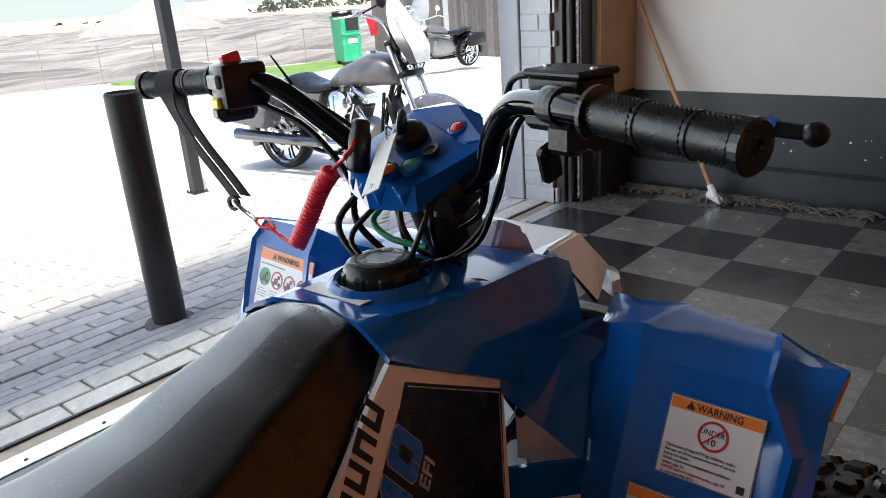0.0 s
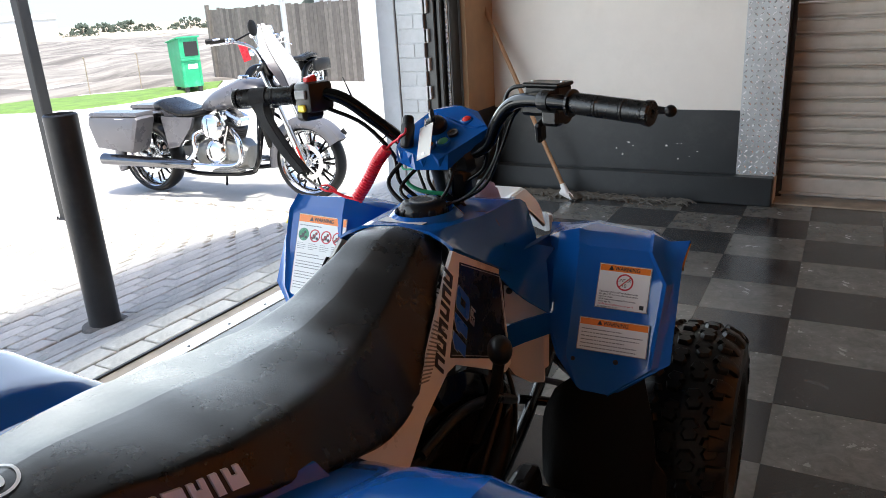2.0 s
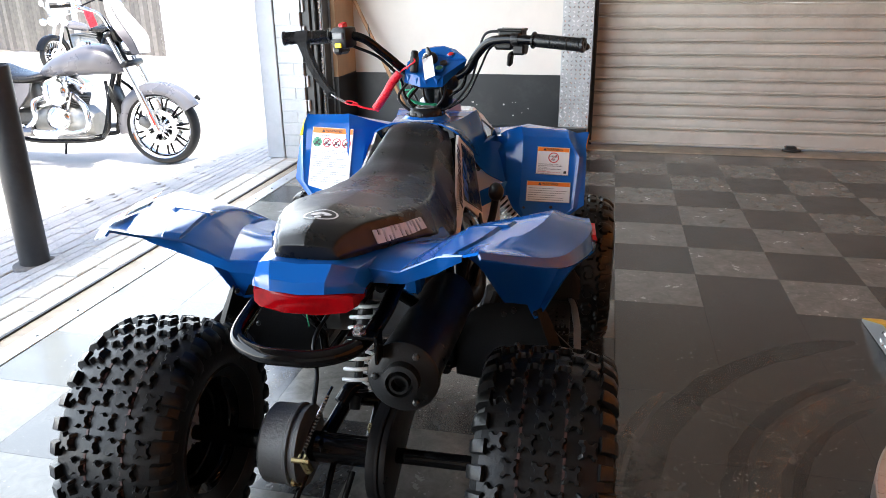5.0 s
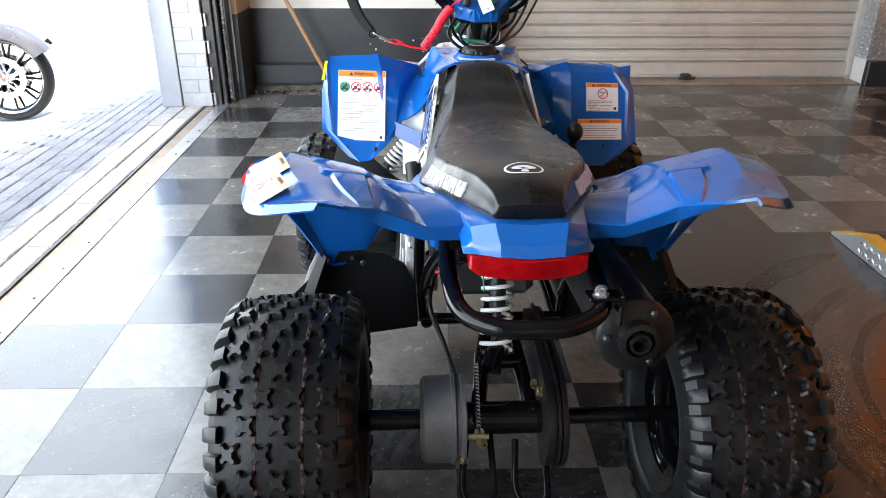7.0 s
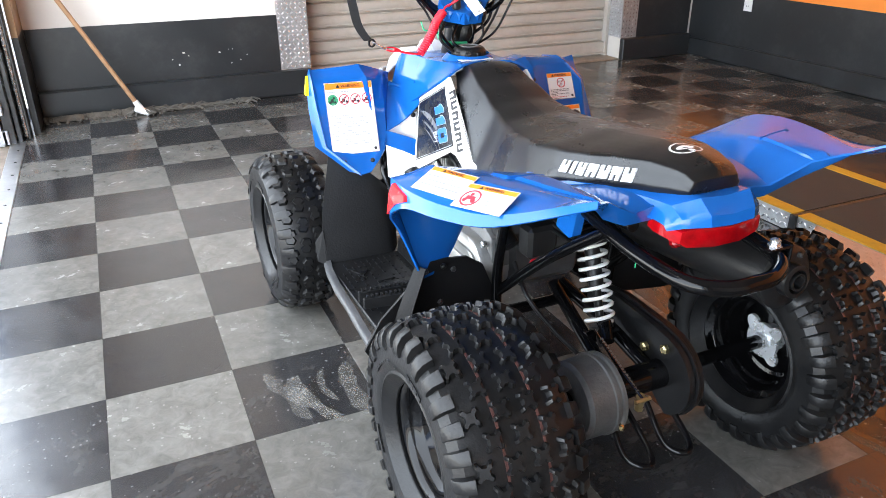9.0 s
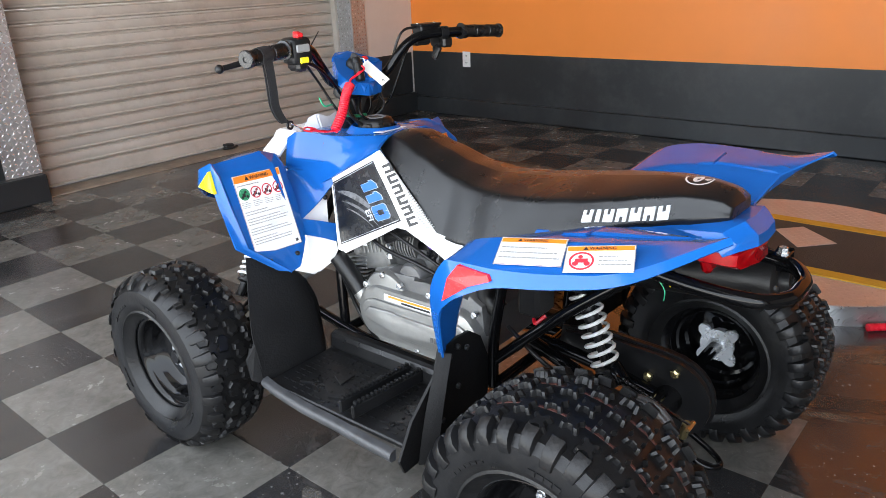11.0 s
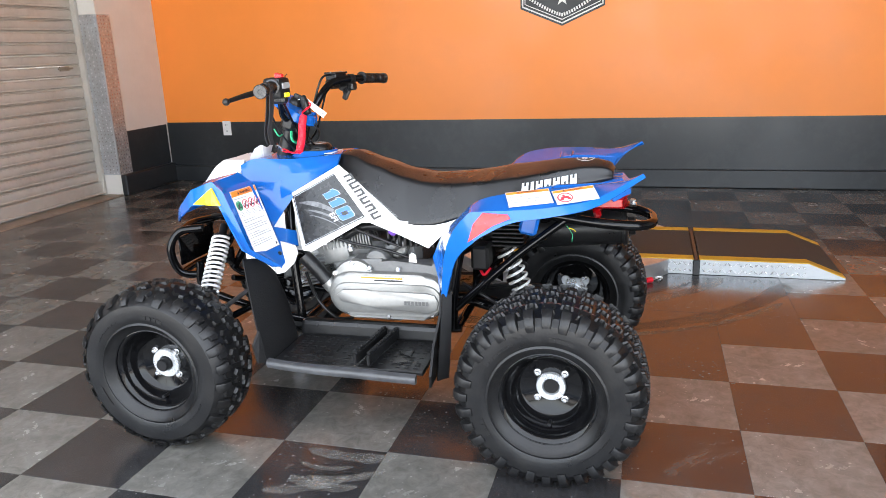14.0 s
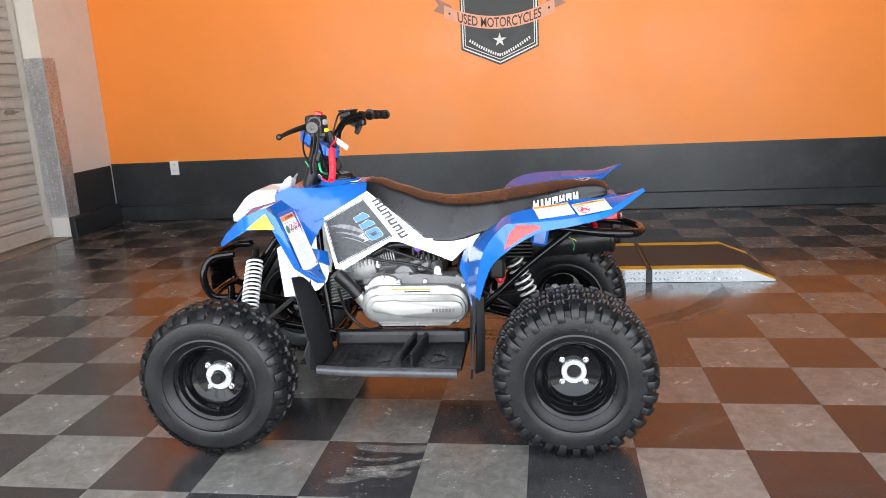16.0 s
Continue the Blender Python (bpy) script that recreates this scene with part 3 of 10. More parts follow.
# paint chips on the lower band
rng = random.Random(5)
bm = bmesh.new()
for i in range(11):
    cx, cz, r = rng.uniform(0.5, 0.95), rng.uniform(0.2, 0.32), rng.uniform(0.003, 0.008)
    m = Matrix.Translation((cx, NORTH - 0.0062, cz)) @ pose(0, 0, 0, 90, 0, 0)
    k = rng.uniform(0.35, 1.0)
    pts = [(r * (0.6 + 0.5 * rng.random()) * math.cos(a), r * k * (0.6 + 0.5 * rng.random()) * math.sin(a)) for a in [i * math.pi / 4 for i in range(8)]]
    plate(bm, pts, 0.0006, m)
part("paint_chips", bm, M_WHITE, wall_north, "white paint chips")

# west wall: the wide opened door, its steel frame and the brick jamb
wall_west = block("wall_west", WEST_OUT, WEST_IN, SOUTH, DOOR_S, 0, TOP + 0.2, M_WHITE, "shop front wall with a wide open door", "wall")
block("header", WEST_OUT, WEST_IN, DOOR_S, JAMB_Y + 0.02, HEAD, TOP + 0.2, M_WHITE, parent=wall_west)
block("outer_wall", WEST_OUT + 0.03, WEST_IN - 0.14, 2.66, NORTH + 3.2, 0, TOP + 0.2, M_MORTAR, parent=wall_west)
block("mortar_core", WEST_OUT + 0.10, -0.395, JAMB_Y + 0.0008, 2.66, 0, HEAD, M_MORTAR, parent=wall_west)
block("corner_board", WEST_OUT - 0.02, WEST_OUT + 0.095, JAMB_Y - 0.012, 2.66, 0, HEAD, M_GREYTRIM, parent=wall_west, bevel=0.004)
block("plywood_return", WEST_IN - 0.02, WEST_IN + 0.01, 2.66, NORTH, BAND, HEAD, M_PLY, parent=wall_west)
block("return_band", WEST_IN - 0.02, WEST_IN + 0.010, 2.66, NORTH, 0, BAND, M_BAND, parent=wall_west)
for i in range(40):
    z = 0.006 + i * 0.0745
    cut = 0.11 if i % 2 else 0.19
    x0, x1 = WEST_OUT + 0.10, -0.395
    spans = [(x0, x0 + cut - 0.008), (x0 + cut, x1)]
    for a, b in spans:
        block("brick", a, b, JAMB_Y - 0.0015 * (i % 3) - 0.001, JAMB_Y + 0.05, z, z + 0.0705, M_BRICKW, parent=wall_west, bevel=0.003)

# door track and rolled-up steel frame
track = thing("door_track", "black steel guide rail of the raised door", "door track")
bm = bmesh.new()
box(bm, (0.05, 0.15, HEAD), (-0.365, 2.565, HEAD / 2), bevel=0.004)
part("post", bm, M_BLACKSTEEL, track)
bm = bmesh.new()
box(bm, (0.022, 0.05, HEAD), (-0.325, 2.535, HEAD / 2), bevel=0.003)
box(bm, (0.05, 0.012, HEAD), (-0.31, 2.60, HEAD / 2), bevel=0.003)
box(bm, (0.016, 0.10, HEAD), (-0.285, 2.60, HEAD / 2), bevel=0.003)
part("channel", bm, M_BLACKSTEEL, track)
bm = bmesh.new()
tube(bm, [(-0.296, 2.545, 0.02), (-0.296, 2.545, HEAD)], 0.008, n=8)
part("edge_strip", bm, M_ZINC, track)
tagged(track, kind="structure")

# threshold: metal strip and groove along the opening
threshold = thing("trim_threshold", "worn metal threshold strip with a groove", "threshold", kind="structure")
block("strip", -0.375, -0.302, -0.9, JAMB_Y + 0.06, -0.004, 0.004, M_ALU, parent=threshold, bevel=0.002)
block("strip", -0.372, -0.304, DOOR_S, -0.908, -0.004, 0.0036, M_ALU, parent=threshold, bevel=0.002)
block("sill", -0.44, -0.376, DOOR_S, JAMB_Y + 0.02, -0.06, -0.004, M_RUSTY, parent=threshold)
block("groove_lip", -0.446, -0.436, DOOR_S, JAMB_Y + 0.02, -0.06, 0.003, M_BLACKSTEEL, parent=threshold)
for i in range(22):
    bm = bmesh.new()
    lathe(bm, [(0.0, 0.0), (0.006, 0.0), (0.006, 0.0015), (0.004, 0.003), (0.0, 0.003)][1:4], 8, Matrix.Translation((-0.33, JAMB_Y - 0.12 - 0.2 * i, 0.0036)))
    part("screw", bm, M_BLACKSTEEL, threshold)

# south wall closes the room
block("wall_south", WEST_OUT, EAST + 0.2, SOUTH - 0.2, SOUTH, 0, TOP + 0.2, M_WHITE, "plain white painted wall", "wall")

# roller door: curved slats between guides
door_1 = thing("door_1", "closed ribbed beige steel roller door, dusty", "roller door", kind="structure")
PITCH = 0.0804
for i in range(33):
    z0 = 0.114 + i * PITCH
    bm = bmesh.new()
    prof = [(-0.004, 0.0), (-0.014, 0.0015), (-0.014, 0.006), (0.004, 0.009), (0.008, 0.012), (0.005, 0.017), (0.003, 0.022), (0.006, 0.026), (0.007, 0.044), (0.006, 0.064), (0.004, 0.068), (0.008, 0.072), (0.004, 0.0765), (-0.004, PITCH - 0.001)]
    rows = [[Vector((x, RD_Y - d, z0 + h)) for d, h in prof] + [Vector((x, RD_Y + 0.02, z0 + h)) for h in (PITCH - 0.001, 0.0)] for x in (RD_L + 0.012, RD_R - 0.012)]
    loft(bm, rows)
    part("slat", bm, M_DOOR, door_1, smooth=35)
bm = bmesh.new()
box(bm, (RD_R - RD_L - 0.03, 0.05, 0.098), ((RD_L + RD_R) / 2, RD_Y - 0.01, 0.064), bevel=0.006)
box(bm, (RD_R - RD_L - 0.03, 0.02, 0.014), ((RD_L + RD_R) / 2, RD_Y - 0.045, 0.03), bevel=0.003)
part("bottom_rail", bm, M_DOOR, door_1)
for x in (RD_L + 0.012, RD_R - 0.02):
    bm = bmesh.new()
    box(bm, (0.03, 0.07, RD_TOP), (x, RD_Y - 0.012, RD_TOP / 2), bevel=0.004)
    part("guide", bm, M_DOOR if x > 2 else M_BLACKSTEEL, door_1)
bm = bmesh.new()
box(bm, (RD_R - RD_L, 0.2, 0.012), ((RD_L + RD_R) / 2, RD_Y - 0.09, 0.002), bevel=0.003)
part("sill", bm, M_RUSTY, door_1)
bm = bmesh.new()
box(bm, (0.07, 0.05, 0.03), (2.62, RD_Y - 0.06, 0.03), bevel=0.008)
tube(bm, [(2.57, RD_Y - 0.07, 0.02), (2.62, RD_Y - 0.09, 0.018), (2.68, RD_Y - 0.075, 0.02)], 0.008, n=8)
part("slide_lock", bm, M_BLACKSTEEL, door_1)
bm = bmesh.new()
box(bm, (0.09, 0.016, 0.035), (3.55, RD_Y - 0.02, 0.98), bevel=0.004)
tube(bm, [(3.48, RD_Y - 0.032, 0.98), (3.62, RD_Y - 0.032, 0.98)], 0.007, n=8, smooth=False)
part("latch", bm, M_RUSTY, door_1)

# wall socket
socket = thing("wall_socket", "white double power outlet on the charcoal band", "power outlet")
bm = bmesh.new()
box(bm, (0.006, 0.075, 0.118), (EAST - 0.009, 2.437, 0.445), bevel=0.002, segs=2)
part("cover_plate", bm, M_WPLASTIC, socket)
for dz in (-0.026, 0.026):
    bm = bmesh.new()
    box(bm, (0.003, 0.034, 0.03), (EAST - 0.0135, 2.437, 0.445 + dz), bevel=0.001)
    for dy in (-0.007, 0.007):
        box(bm, (0.002, 0.003, 0.012), (EAST - 0.0152, 2.437 + dy, 0.447 + dz), mat=1)
    part("receptacle", bm, [M_WPLASTIC, M_INK], socket)

# painted badge on the orange wall, a thin sign board
badge = thing("wall_badge", "charcoal shield badge with a salmon ribbon on orange wall", "wall sign")
bx = EAST - 0.004
bmat = Matrix.Translation((bx, -0.329, 1.145)) @ Matrix(((0, 0, -1), (-1, 0, 0), (0, 1, 0))).to_4x4()
shield = [(0, 0), (0.295, 0.125), (0.295, 0.80), (-0.295, 0.80), (-0.295, 0.125)]
bm = bmesh.new()
plate(bm, shield, 0.003, bmat)
part("shield", bm, M_BADGEDARK, badge)
bm = bmesh.new()
for k, w in ((0.965, 0.010), (0.90, 0.006)):
    q = [(x * k, 0.4 + (y - 0.4) * k) for x, y in shield]
    for (x0, y0), (x1, y1) in zip(q, q[1:] + q[:1]):
        d = Vector((x1 - x0, y1 - y0))
        n_ = Vector((-d.y, d.x)).normalized() * w
        plate(bm, [(x0, y0), (x1, y1), (x1 + n_.x, y1 + n_.y), (x0 + n_.x, y0 + n_.y)], 0.0045, bmat)
part("border", bm, M_BADGEWHITE, badge)


def sag(x):
    """The ribbon's lower edge, rising to both ends."""
    return 0.268 + 0.10 * (x / 0.42) ** 2


for k in (-1, 1):
    bm = bmesh.new()
    tail_ = [(k * 0.36, sag(0.36) + 0.03), (k * 0.50, 0.425), (k * 0.455, 0.462), (k * 0.49, 0.520), (k * 0.36, sag(0.36) + 0.115)]
    plate(bm, tail_ if k > 0 else tail_[::-1], 0.0052, bmat)
    part("ribbon_tail", bm, M_BADGEFOLD, badge)
bm = bmesh.new()
us = [-0.42 + 0.84 * i / 24 for i in range(25)]
plate(bm, [(u, sag(u)) for u in us] + [(u * 0.985, sag(u) + 0.093) for u in us[::-1]], 0.0065, bmat)
part("ribbon", bm, M_BADGEPINK, badge)
for k in (-1, 1):
    bm = bmesh.new()
    disc(bm, k * 0.375, sag(0.375) + 0.050, 0.009, 0.0065, 0.0075, bmat, n=12)
    part("ribbon_dot", bm, M_BADGEDARK, badge)
bm = bmesh.new()
words(bm, "USED MOTORCYCLES", 0.100, Matrix.Identity(4), spacing=0.98, squeeze=0.66, bold=0.012)
span_ = max(v.co.x for v in bm.verts)
for v in bm.verts:
    x = v.co.x - span_ / 2
    v.co = bmat @ Vector((x, sag(x) + 0.012 + v.co.y, 0.0067 + v.co.z))
part("ribbon_words", bm, M_BADGEDARK, badge)
bm = bmesh.new()
star = []
for i in range(10):
    a, r = math.pi / 2 + i * math.pi / 5, 0.054 if i % 2 == 0 else 0.020
    star.append((r * math.cos(a), 0.185 + r * math.sin(a)))
plate(bm, star, 0.0048, bmat)
part("star", bm, M_BADGEWHITE, badge)
bm = bmesh.new()
for i in range(27):
    u = (i - 13) / 13
    x, y, a = u * 0.225, 0.075 + 0.115 * abs(u) ** 1.3, math.copysign(abs(u) ** 0.4, u) * 0.45
    plate(bm, [(-0.006, -0.011), (0.006, -0.011), (0.006, 0.011), (-0.006, 0.011)], 0.0048, bmat @ Matrix.Translation((x, y, 0)) @ Matrix.Rotation(a, 4, "Z"))
part("small_lettering", bm, M_BADGEWHITE, badge)

# mop leaning in the corner with rubble along the wall foot
mop = thing("mop", "string mop with a wooden pole leaning on wall", "mop")
foot_, tip_ = Vector((0.275, 2.80, 0.045)), Vector((-0.21, 2.93, 0.98))
far_ = foot_ + (tip_ - foot_) * 1.45
far_.y = 2.97
bm = bmesh.new()
tube(bm, [foot_, foot_ + (far_ - foot_) * 0.5, far_], 0.0125, n=10)
part("pole", bm, M_WOODPOLE, mop)
bm = bmesh.new()
dirn = (foot_ - far_).normalized()
tube(bm, [foot_ - dirn * 0.05, foot_ + dirn * 0.01], (0.016, 0.02), n=10, smooth=False)
box(bm, (0.085, 0.03, 0.035), foot_ + dirn * 0.015, rot=(0, 25, 0), bevel=0.008)
part("clamp", bm, M_WPLASTIC, mop)
bm = bmesh.new()
for i in range(20):
    a = rng.uniform(-1, 1)
    p0 = foot_ + Vector((a * 0.035, rng.uniform(-0.01, 0.01), -0.005))
    L_ = rng.uniform(0.02, 0.07)
    tube(bm, [p0, p0 + Vector((a * 0.05, rng.uniform(-0.03, 0.03), -0.025)), Vector((p0.x + a * L_, p0.y + rng.uniform(-0.05, 0.06), 0.006))], 0.004, n=5, steps=3)
part("strings", bm, M_CREAM, mop)

bm = bmesh.new()
ridge = []
for i in range(121):
    x = -0.235 + 1.03 * i / 120
    fade = min(1.0, (1 - i / 120) * 3.0)
    row = []
    for j in range(11):
        v = j / 10
        hump = math.sin(math.pi * min(1.0, v * 1.15)) if v < 0.87 else 0.0
        h = (0.020 + 0.016 * noise.noise((x * 9, v * 2, 0.5)) + 0.009 * noise.noise((x * 34, v * 7, 2.5)) + 0.005 * noise.noise((x * 90, v * 16, 4.5))) * hump * fade
        row.append(bm.verts.new((x, NORTH - 0.071 - v * (0.085 + 0.03 * noise.noise((x * 6, 0, 8))), max(0.0005, h) + 0.0008)))
    ridge.append(row)
for a, b in zip(ridge, ridge[1:]):
    for i in range(10):
        bm.faces.new((a[i], b[i], b[i + 1], a[i + 1]))
for i in range(230):
    x = rng.uniform(-0.22, 0.78)
    y = NORTH - 0.085 - abs(rng.gauss(0, 0.045))
    s = rng.uniform(0.003, 0.011) * (1.2 if x < 0.4 else 0.8)
    n0 = len(bm.verts)
    bmesh.ops.create_icosphere(bm, subdivisions=1, radius=1.0, matrix=Matrix.Translation((x, y, s * 0.3 + rng.uniform(0.0, 0.014) * (y > NORTH - 0.13))) @ Euler((rng.random() * 3, rng.random() * 3, rng.random() * 3)).to_matrix().to_4x4() @ Matrix.Diagonal((s * rng.uniform(0.8, 1.9), s * rng.uniform(0.7, 1.4), s * rng.uniform(0.4, 0.8), 1)))
rub = part("rubble", bm, M_RUBBLE)
tagged(rub, "crumbled mortar, dust and lint along the wall foot", "rubble", kind="stuff")
bm = bmesh.new()
for i in range(90):
    x, y = rng.uniform(0.2, 0.9), NORTH - 0.09 - abs(rng.gauss(0, 0.04))
    L_, a = rng.uniform(0.03, 0.09), rng.uniform(-0.6, 0.6)
    tube(bm, [(x, y, 0.006), (x + L_ * 0.5, y + L_ * a * 0.5, rng.uniform(0.012, 0.026)), (x + L_, y + L_ * a, 0.006)], 0.0035, n=4, steps=3)
tagged(part("mop_lint", bm, M_CREAM), "frayed cream mop fibres lying on floor", "lint", kind="stuff")

# ---- outside: apron, lot, field ----
LOT = -0.39


def ground_z(x, y):
    """The apron is level by the door and falls away to the lower lot."""
    k = min(1.0, max(0.0, (y - 1.2) / 1.6))
    run = 3.0 + (1.1 - 3.0) * k * k * (3 - 2 * k)
    z = -0.09 * min(1.0, max(0.0, (-0.64 - x) / 0.36)) + (LOT + 0.09) * min(1.0, max(0.0, (-1.0 - x) / run))
    return z - far_fall(x, y)


def far_fall(x, y):
    """The land past the yard sinks gently."""
    d = math.hypot(x - 1.5, y + 0.6)
    return max(0.0, min(d, 22.0) - 7.0) * 0.0165 + max(0.0, min(d, 200.0) - 22.0) * 0.0078 + max(0.0, d - 200.0) * 0.0148


def sheet(name, xs, ys, mat, label, dz=0.0, category="ground"):
    bm = bmesh.new()
    def low(x, y):
        return dz(x, y) if callable(dz) else dz
    rows = [[bm.verts.new((x, y, ground_z(x, y) + low(x, y))) for y in ys] for x in xs]
    for a, b in zip(rows, rows[1:]):
        for i in range(len(ys) - 1):
            bm.faces.new((a[i], a[i + 1], b[i + 1], b[i]))
    bmesh.ops.recalc_face_normals(bm, faces=bm.faces)
    if bm.faces[0:1] and list(bm.faces)[0].normal.z < 0:
        bmesh.ops.reverse_faces(bm, faces=bm.faces)
    return tagged(part(name, bm, mat, smooth=60), label, category, kind="structure")


def spread(a, b, n):
    return [a + (b - a) * i / n for i in range(n + 1)]


BX0, BX1, BY0, BY1 = -3.9, -0.447, -5.0, 3.35
def under_paving(x, y):
    """The yard lies just under the paving's top, and deeper below the pavers themselves."""
    if BX0 + 0.05 < x and BY0 + 0.05 < y < BY1 - 0.1:
        return -0.075
    k = min(1.0, max(0.0, (math.hypot(x + 3.0, y - 3.0) - 7.0) / 3.0))
    return -0.006 - 0.069 * k


xs = [-1500, -700, -400, -200, -120, -60, -30, -18, -14] + spread(-10, -4, 12) + spread(-3.9, -0.447, 34)
ys = [-1500, -300, -80, -30, -12] + spread(-8, 3.0, 44) + [BY1 - 0.12, BY1 - 0.095, 3.6] + spread(3.8, 5.2, 6) + [7, 9, 12, 16, 30, 60, 110, 200, 400, 800, 1500]
ground = sheet("ground", xs, ys, M_CONCRETE, "pale sunlit concrete yard", dz=under_paving)
xs = [WEST_OUT + 0.02, 1500]
bm = bmesh.new()
box(bm, (1500, 3000, 0.3), (755, 0, -0.4))
tagged(part("ground_behind", bm, M_CONCRETE), "bare ground behind the building", "ground", kind="structure")


def flat(name, pts, z, mat, label, category, kind="structure", depth=0.03):
    bm = bmesh.new()
    plate(bm, pts, depth, Matrix.Translation((0, 0, z)))
    return tagged(part(name, bm, mat), label, category, kind=kind)


# verge, soil field and far dry field, seen past the yard
Z0 = LOT - 0.075
near_side = [(-12.75, 13.2), (-12.6, 11.6), (-12.3, 10.1), (-12.4, 9.1), (-13.6, 8.45), (-15.8, 8.15), (-17.0, 8.1)]
far_side = [(-14.3, 15.0), (-14.9, 13.6), (-15.5, 12.4), (-16.5, 11.2), (-17.0, 10.0), (-17.3, 8.9), (-17.2, 8.3)]
bm = bmesh.new()
verge_rows = []
for a, b in zip(near_side, far_side):
    verge_rows.append([Vector((a[0] + (b[0] - a[0]) * i / 8, a[1] + (b[1] - a[1]) * i / 8, 0)) for i in range(9)])
dense_rows = []
for ra, rb in zip(verge_rows, verge_rows[1:]):
    dense_rows += [[p.lerp(q, i / 10) for p, q in zip(ra, rb)] for i in range(10)]
dense_rows.append(verge_rows[-1])
skin_ = []
for row in dense_rows:
    out_ = []
    for i, p in enumerate(row):
        h = -0.05 if i in (0, 8) else 0.05 + 0.02 * noise.noise((p.x * 1.3, p.y * 1.3, 0))
        out_.append(bm.verts.new((p.x, p.y, Z0 + h - far_fall(p.x, p.y))))
    skin_.append(out_)
for a, b in zip(skin_, skin_[1:]):
    for i in range(8):
        bm.faces.new((a[i], b[i], b[i + 1], a[i + 1]))
bmesh.ops.recalc_face_normals(bm, faces=bm.faces)
tagged(part("grass_verge", bm, M_GRASS, smooth=60), "strip of mown green grass beside the yard", "grass", kind="structure")
bm = bmesh.new()
rng = random.Random(11)
N_ = 70
grid = []
for i in range(N_ + 1):
    row = []
    for j in range(110):
        u, v = i / N_, j / 109
        d = 14.0 + 170 * v * v
        a = radians(96 + 74 * u)
        x, y = 1.5 + d * math.cos(a) * 1.0, -1.0 + d * math.sin(a)
        edge = min(1.0, max(0.0, (-0.90 * (x + 15.0) + 0.43 * (y - 13.5) - 0.1) / 3.0))
        h = edge * (0.12 + 0.35 * noise.noise((x * 0.22, y * 0.22, 0)) + 0.22 * noise.noise((u * 14, d * 0.8, 3)))
        row.append(bm.verts.new((x, y, Z0 + 0.02 - far_fall(x, y) + (h if edge > 0 else -0.3))))
    grid.append(row)
for a, b in zip(grid, grid[1:]):
    for i in range(109):
        bm.faces.new((a[i], a[i + 1], b[i + 1], b[i]))
bmesh.ops.recalc_face_normals(bm, faces=bm.faces)
tagged(part("soil_field", bm, M_DIRT, smooth=80), "rutted field of bare pale soil", "field", kind="structure")
flat("dry_field", [(-70, 60), (-150, 20), (-700, 100), (-500, 700), (-60, 500)], Z0 - 1.15, M_FIELD, "far straw-coloured field", "field", depth=0.2)

# gravel heap
bm = bmesh.new()
rings_ = []
for k in range(9):
    r = 8.5 * (1 - k / 8.6)
    rings_.append([Vector((r * (1 + 0.10 * noise.noise((math.cos(a) * 2, math.sin(a) * 2, k * 0.4))) * math.cos(a), r * (1 + 0.1 * noise.noise((math.cos(a) * 2, math.sin(a) * 2, k * 0.4 + 5))) * math.sin(a), 4.6 * (k / 8.0) ** 0.9)) for a in [2 * math.pi * i / 30 for i in range(30)]])
loft(bm, rings_)
heap = part("spoil_mound", bm, M_GRAVEL, smooth=70)
heap.location = (-66, 36, Z0 - 0.5)
heap.scale = (0.80, 0.80, 0.62)
tagged(heap, "large pale grey mound of gravel in the field", "mound")


def clump_tree(name, at, h, spread_, seed, girth=0.035):
    r = random.Random(seed)
    t = thing(name, "dark green leafy tree on the horizon", "tree", Matrix.Translation(at), group="horizon trees")
    bm = bmesh.new()
    tube(bm, [(0, 0, 0), (0.1 * h * r.uniform(-0.3, 0.3), 0, h * 0.3), (0, 0.05 * h, h * 0.6)], (h * girth, h * girth * 0.45), n=7, steps=3)
    for k in range(4):
        a = r.uniform(0, 6.3)
        tube(bm, [(0, 0.02 * h, h * 0.35), (math.cos(a) * spread_ * 0.4, math.sin(a) * spread_ * 0.4, h * 0.65)], (h * 0.014, h * 0.006), n=5, smooth=False)
    part("trunk", bm, M_BARK, t)
    bm = bmesh.new()
    for i in range(95):
        a, u = r.uniform(0, 6.3), r.random() ** 0.5
        z = h * (0.16 + 0.80 * r.random())
        k = max(0.2, 1 - max(0.0, z / h - 0.5) * 1.7)
        p = Vector((math.cos(a) * u * spread_ * k, math.sin(a) * u * spread_ * k, z))
        s = h * r.uniform(0.05, 0.12)
        bmesh.ops.create_icosphere(bm, subdivisions=1, radius=1, matrix=Matrix.Translation(p) @ Euler((r.random() * 3, r.random() * 3, 0)).to_matrix().to_4x4() @ Matrix.Diagonal((s * r.uniform(0.7, 1.5), s * r.uniform(0.7, 1.5), s * r.uniform(0.5, 0.9), 1)))
    part("crown", bm, M_LEAF, t)
    return t


rng = random.Random(3)
for i in range(64):
    a = radians(100 + 58 * (i + rng.uniform(-0.5, 0.5)) / 64)
    d = rng.uniform(170, 235)
    h = rng.uniform(1.4, 2.6) * (1.6 if rng.random() < 0.22 else 1.0)
    clump_tree("tree", (d * math.cos(a), d * math.sin(a), Z0 - far_fall(d * math.cos(a), d * math.sin(a)) - 0.1 * h), h, h * rng.uniform(0.8, 1.5), i)
near = clump_tree("tree", (-10.75, 21.1, Z0 - far_fall(-10.75, 21.1)), 9.0, 3.5, 77, girth=0.018)
near["label"] = "tree with a dark trunk behind the pale building"

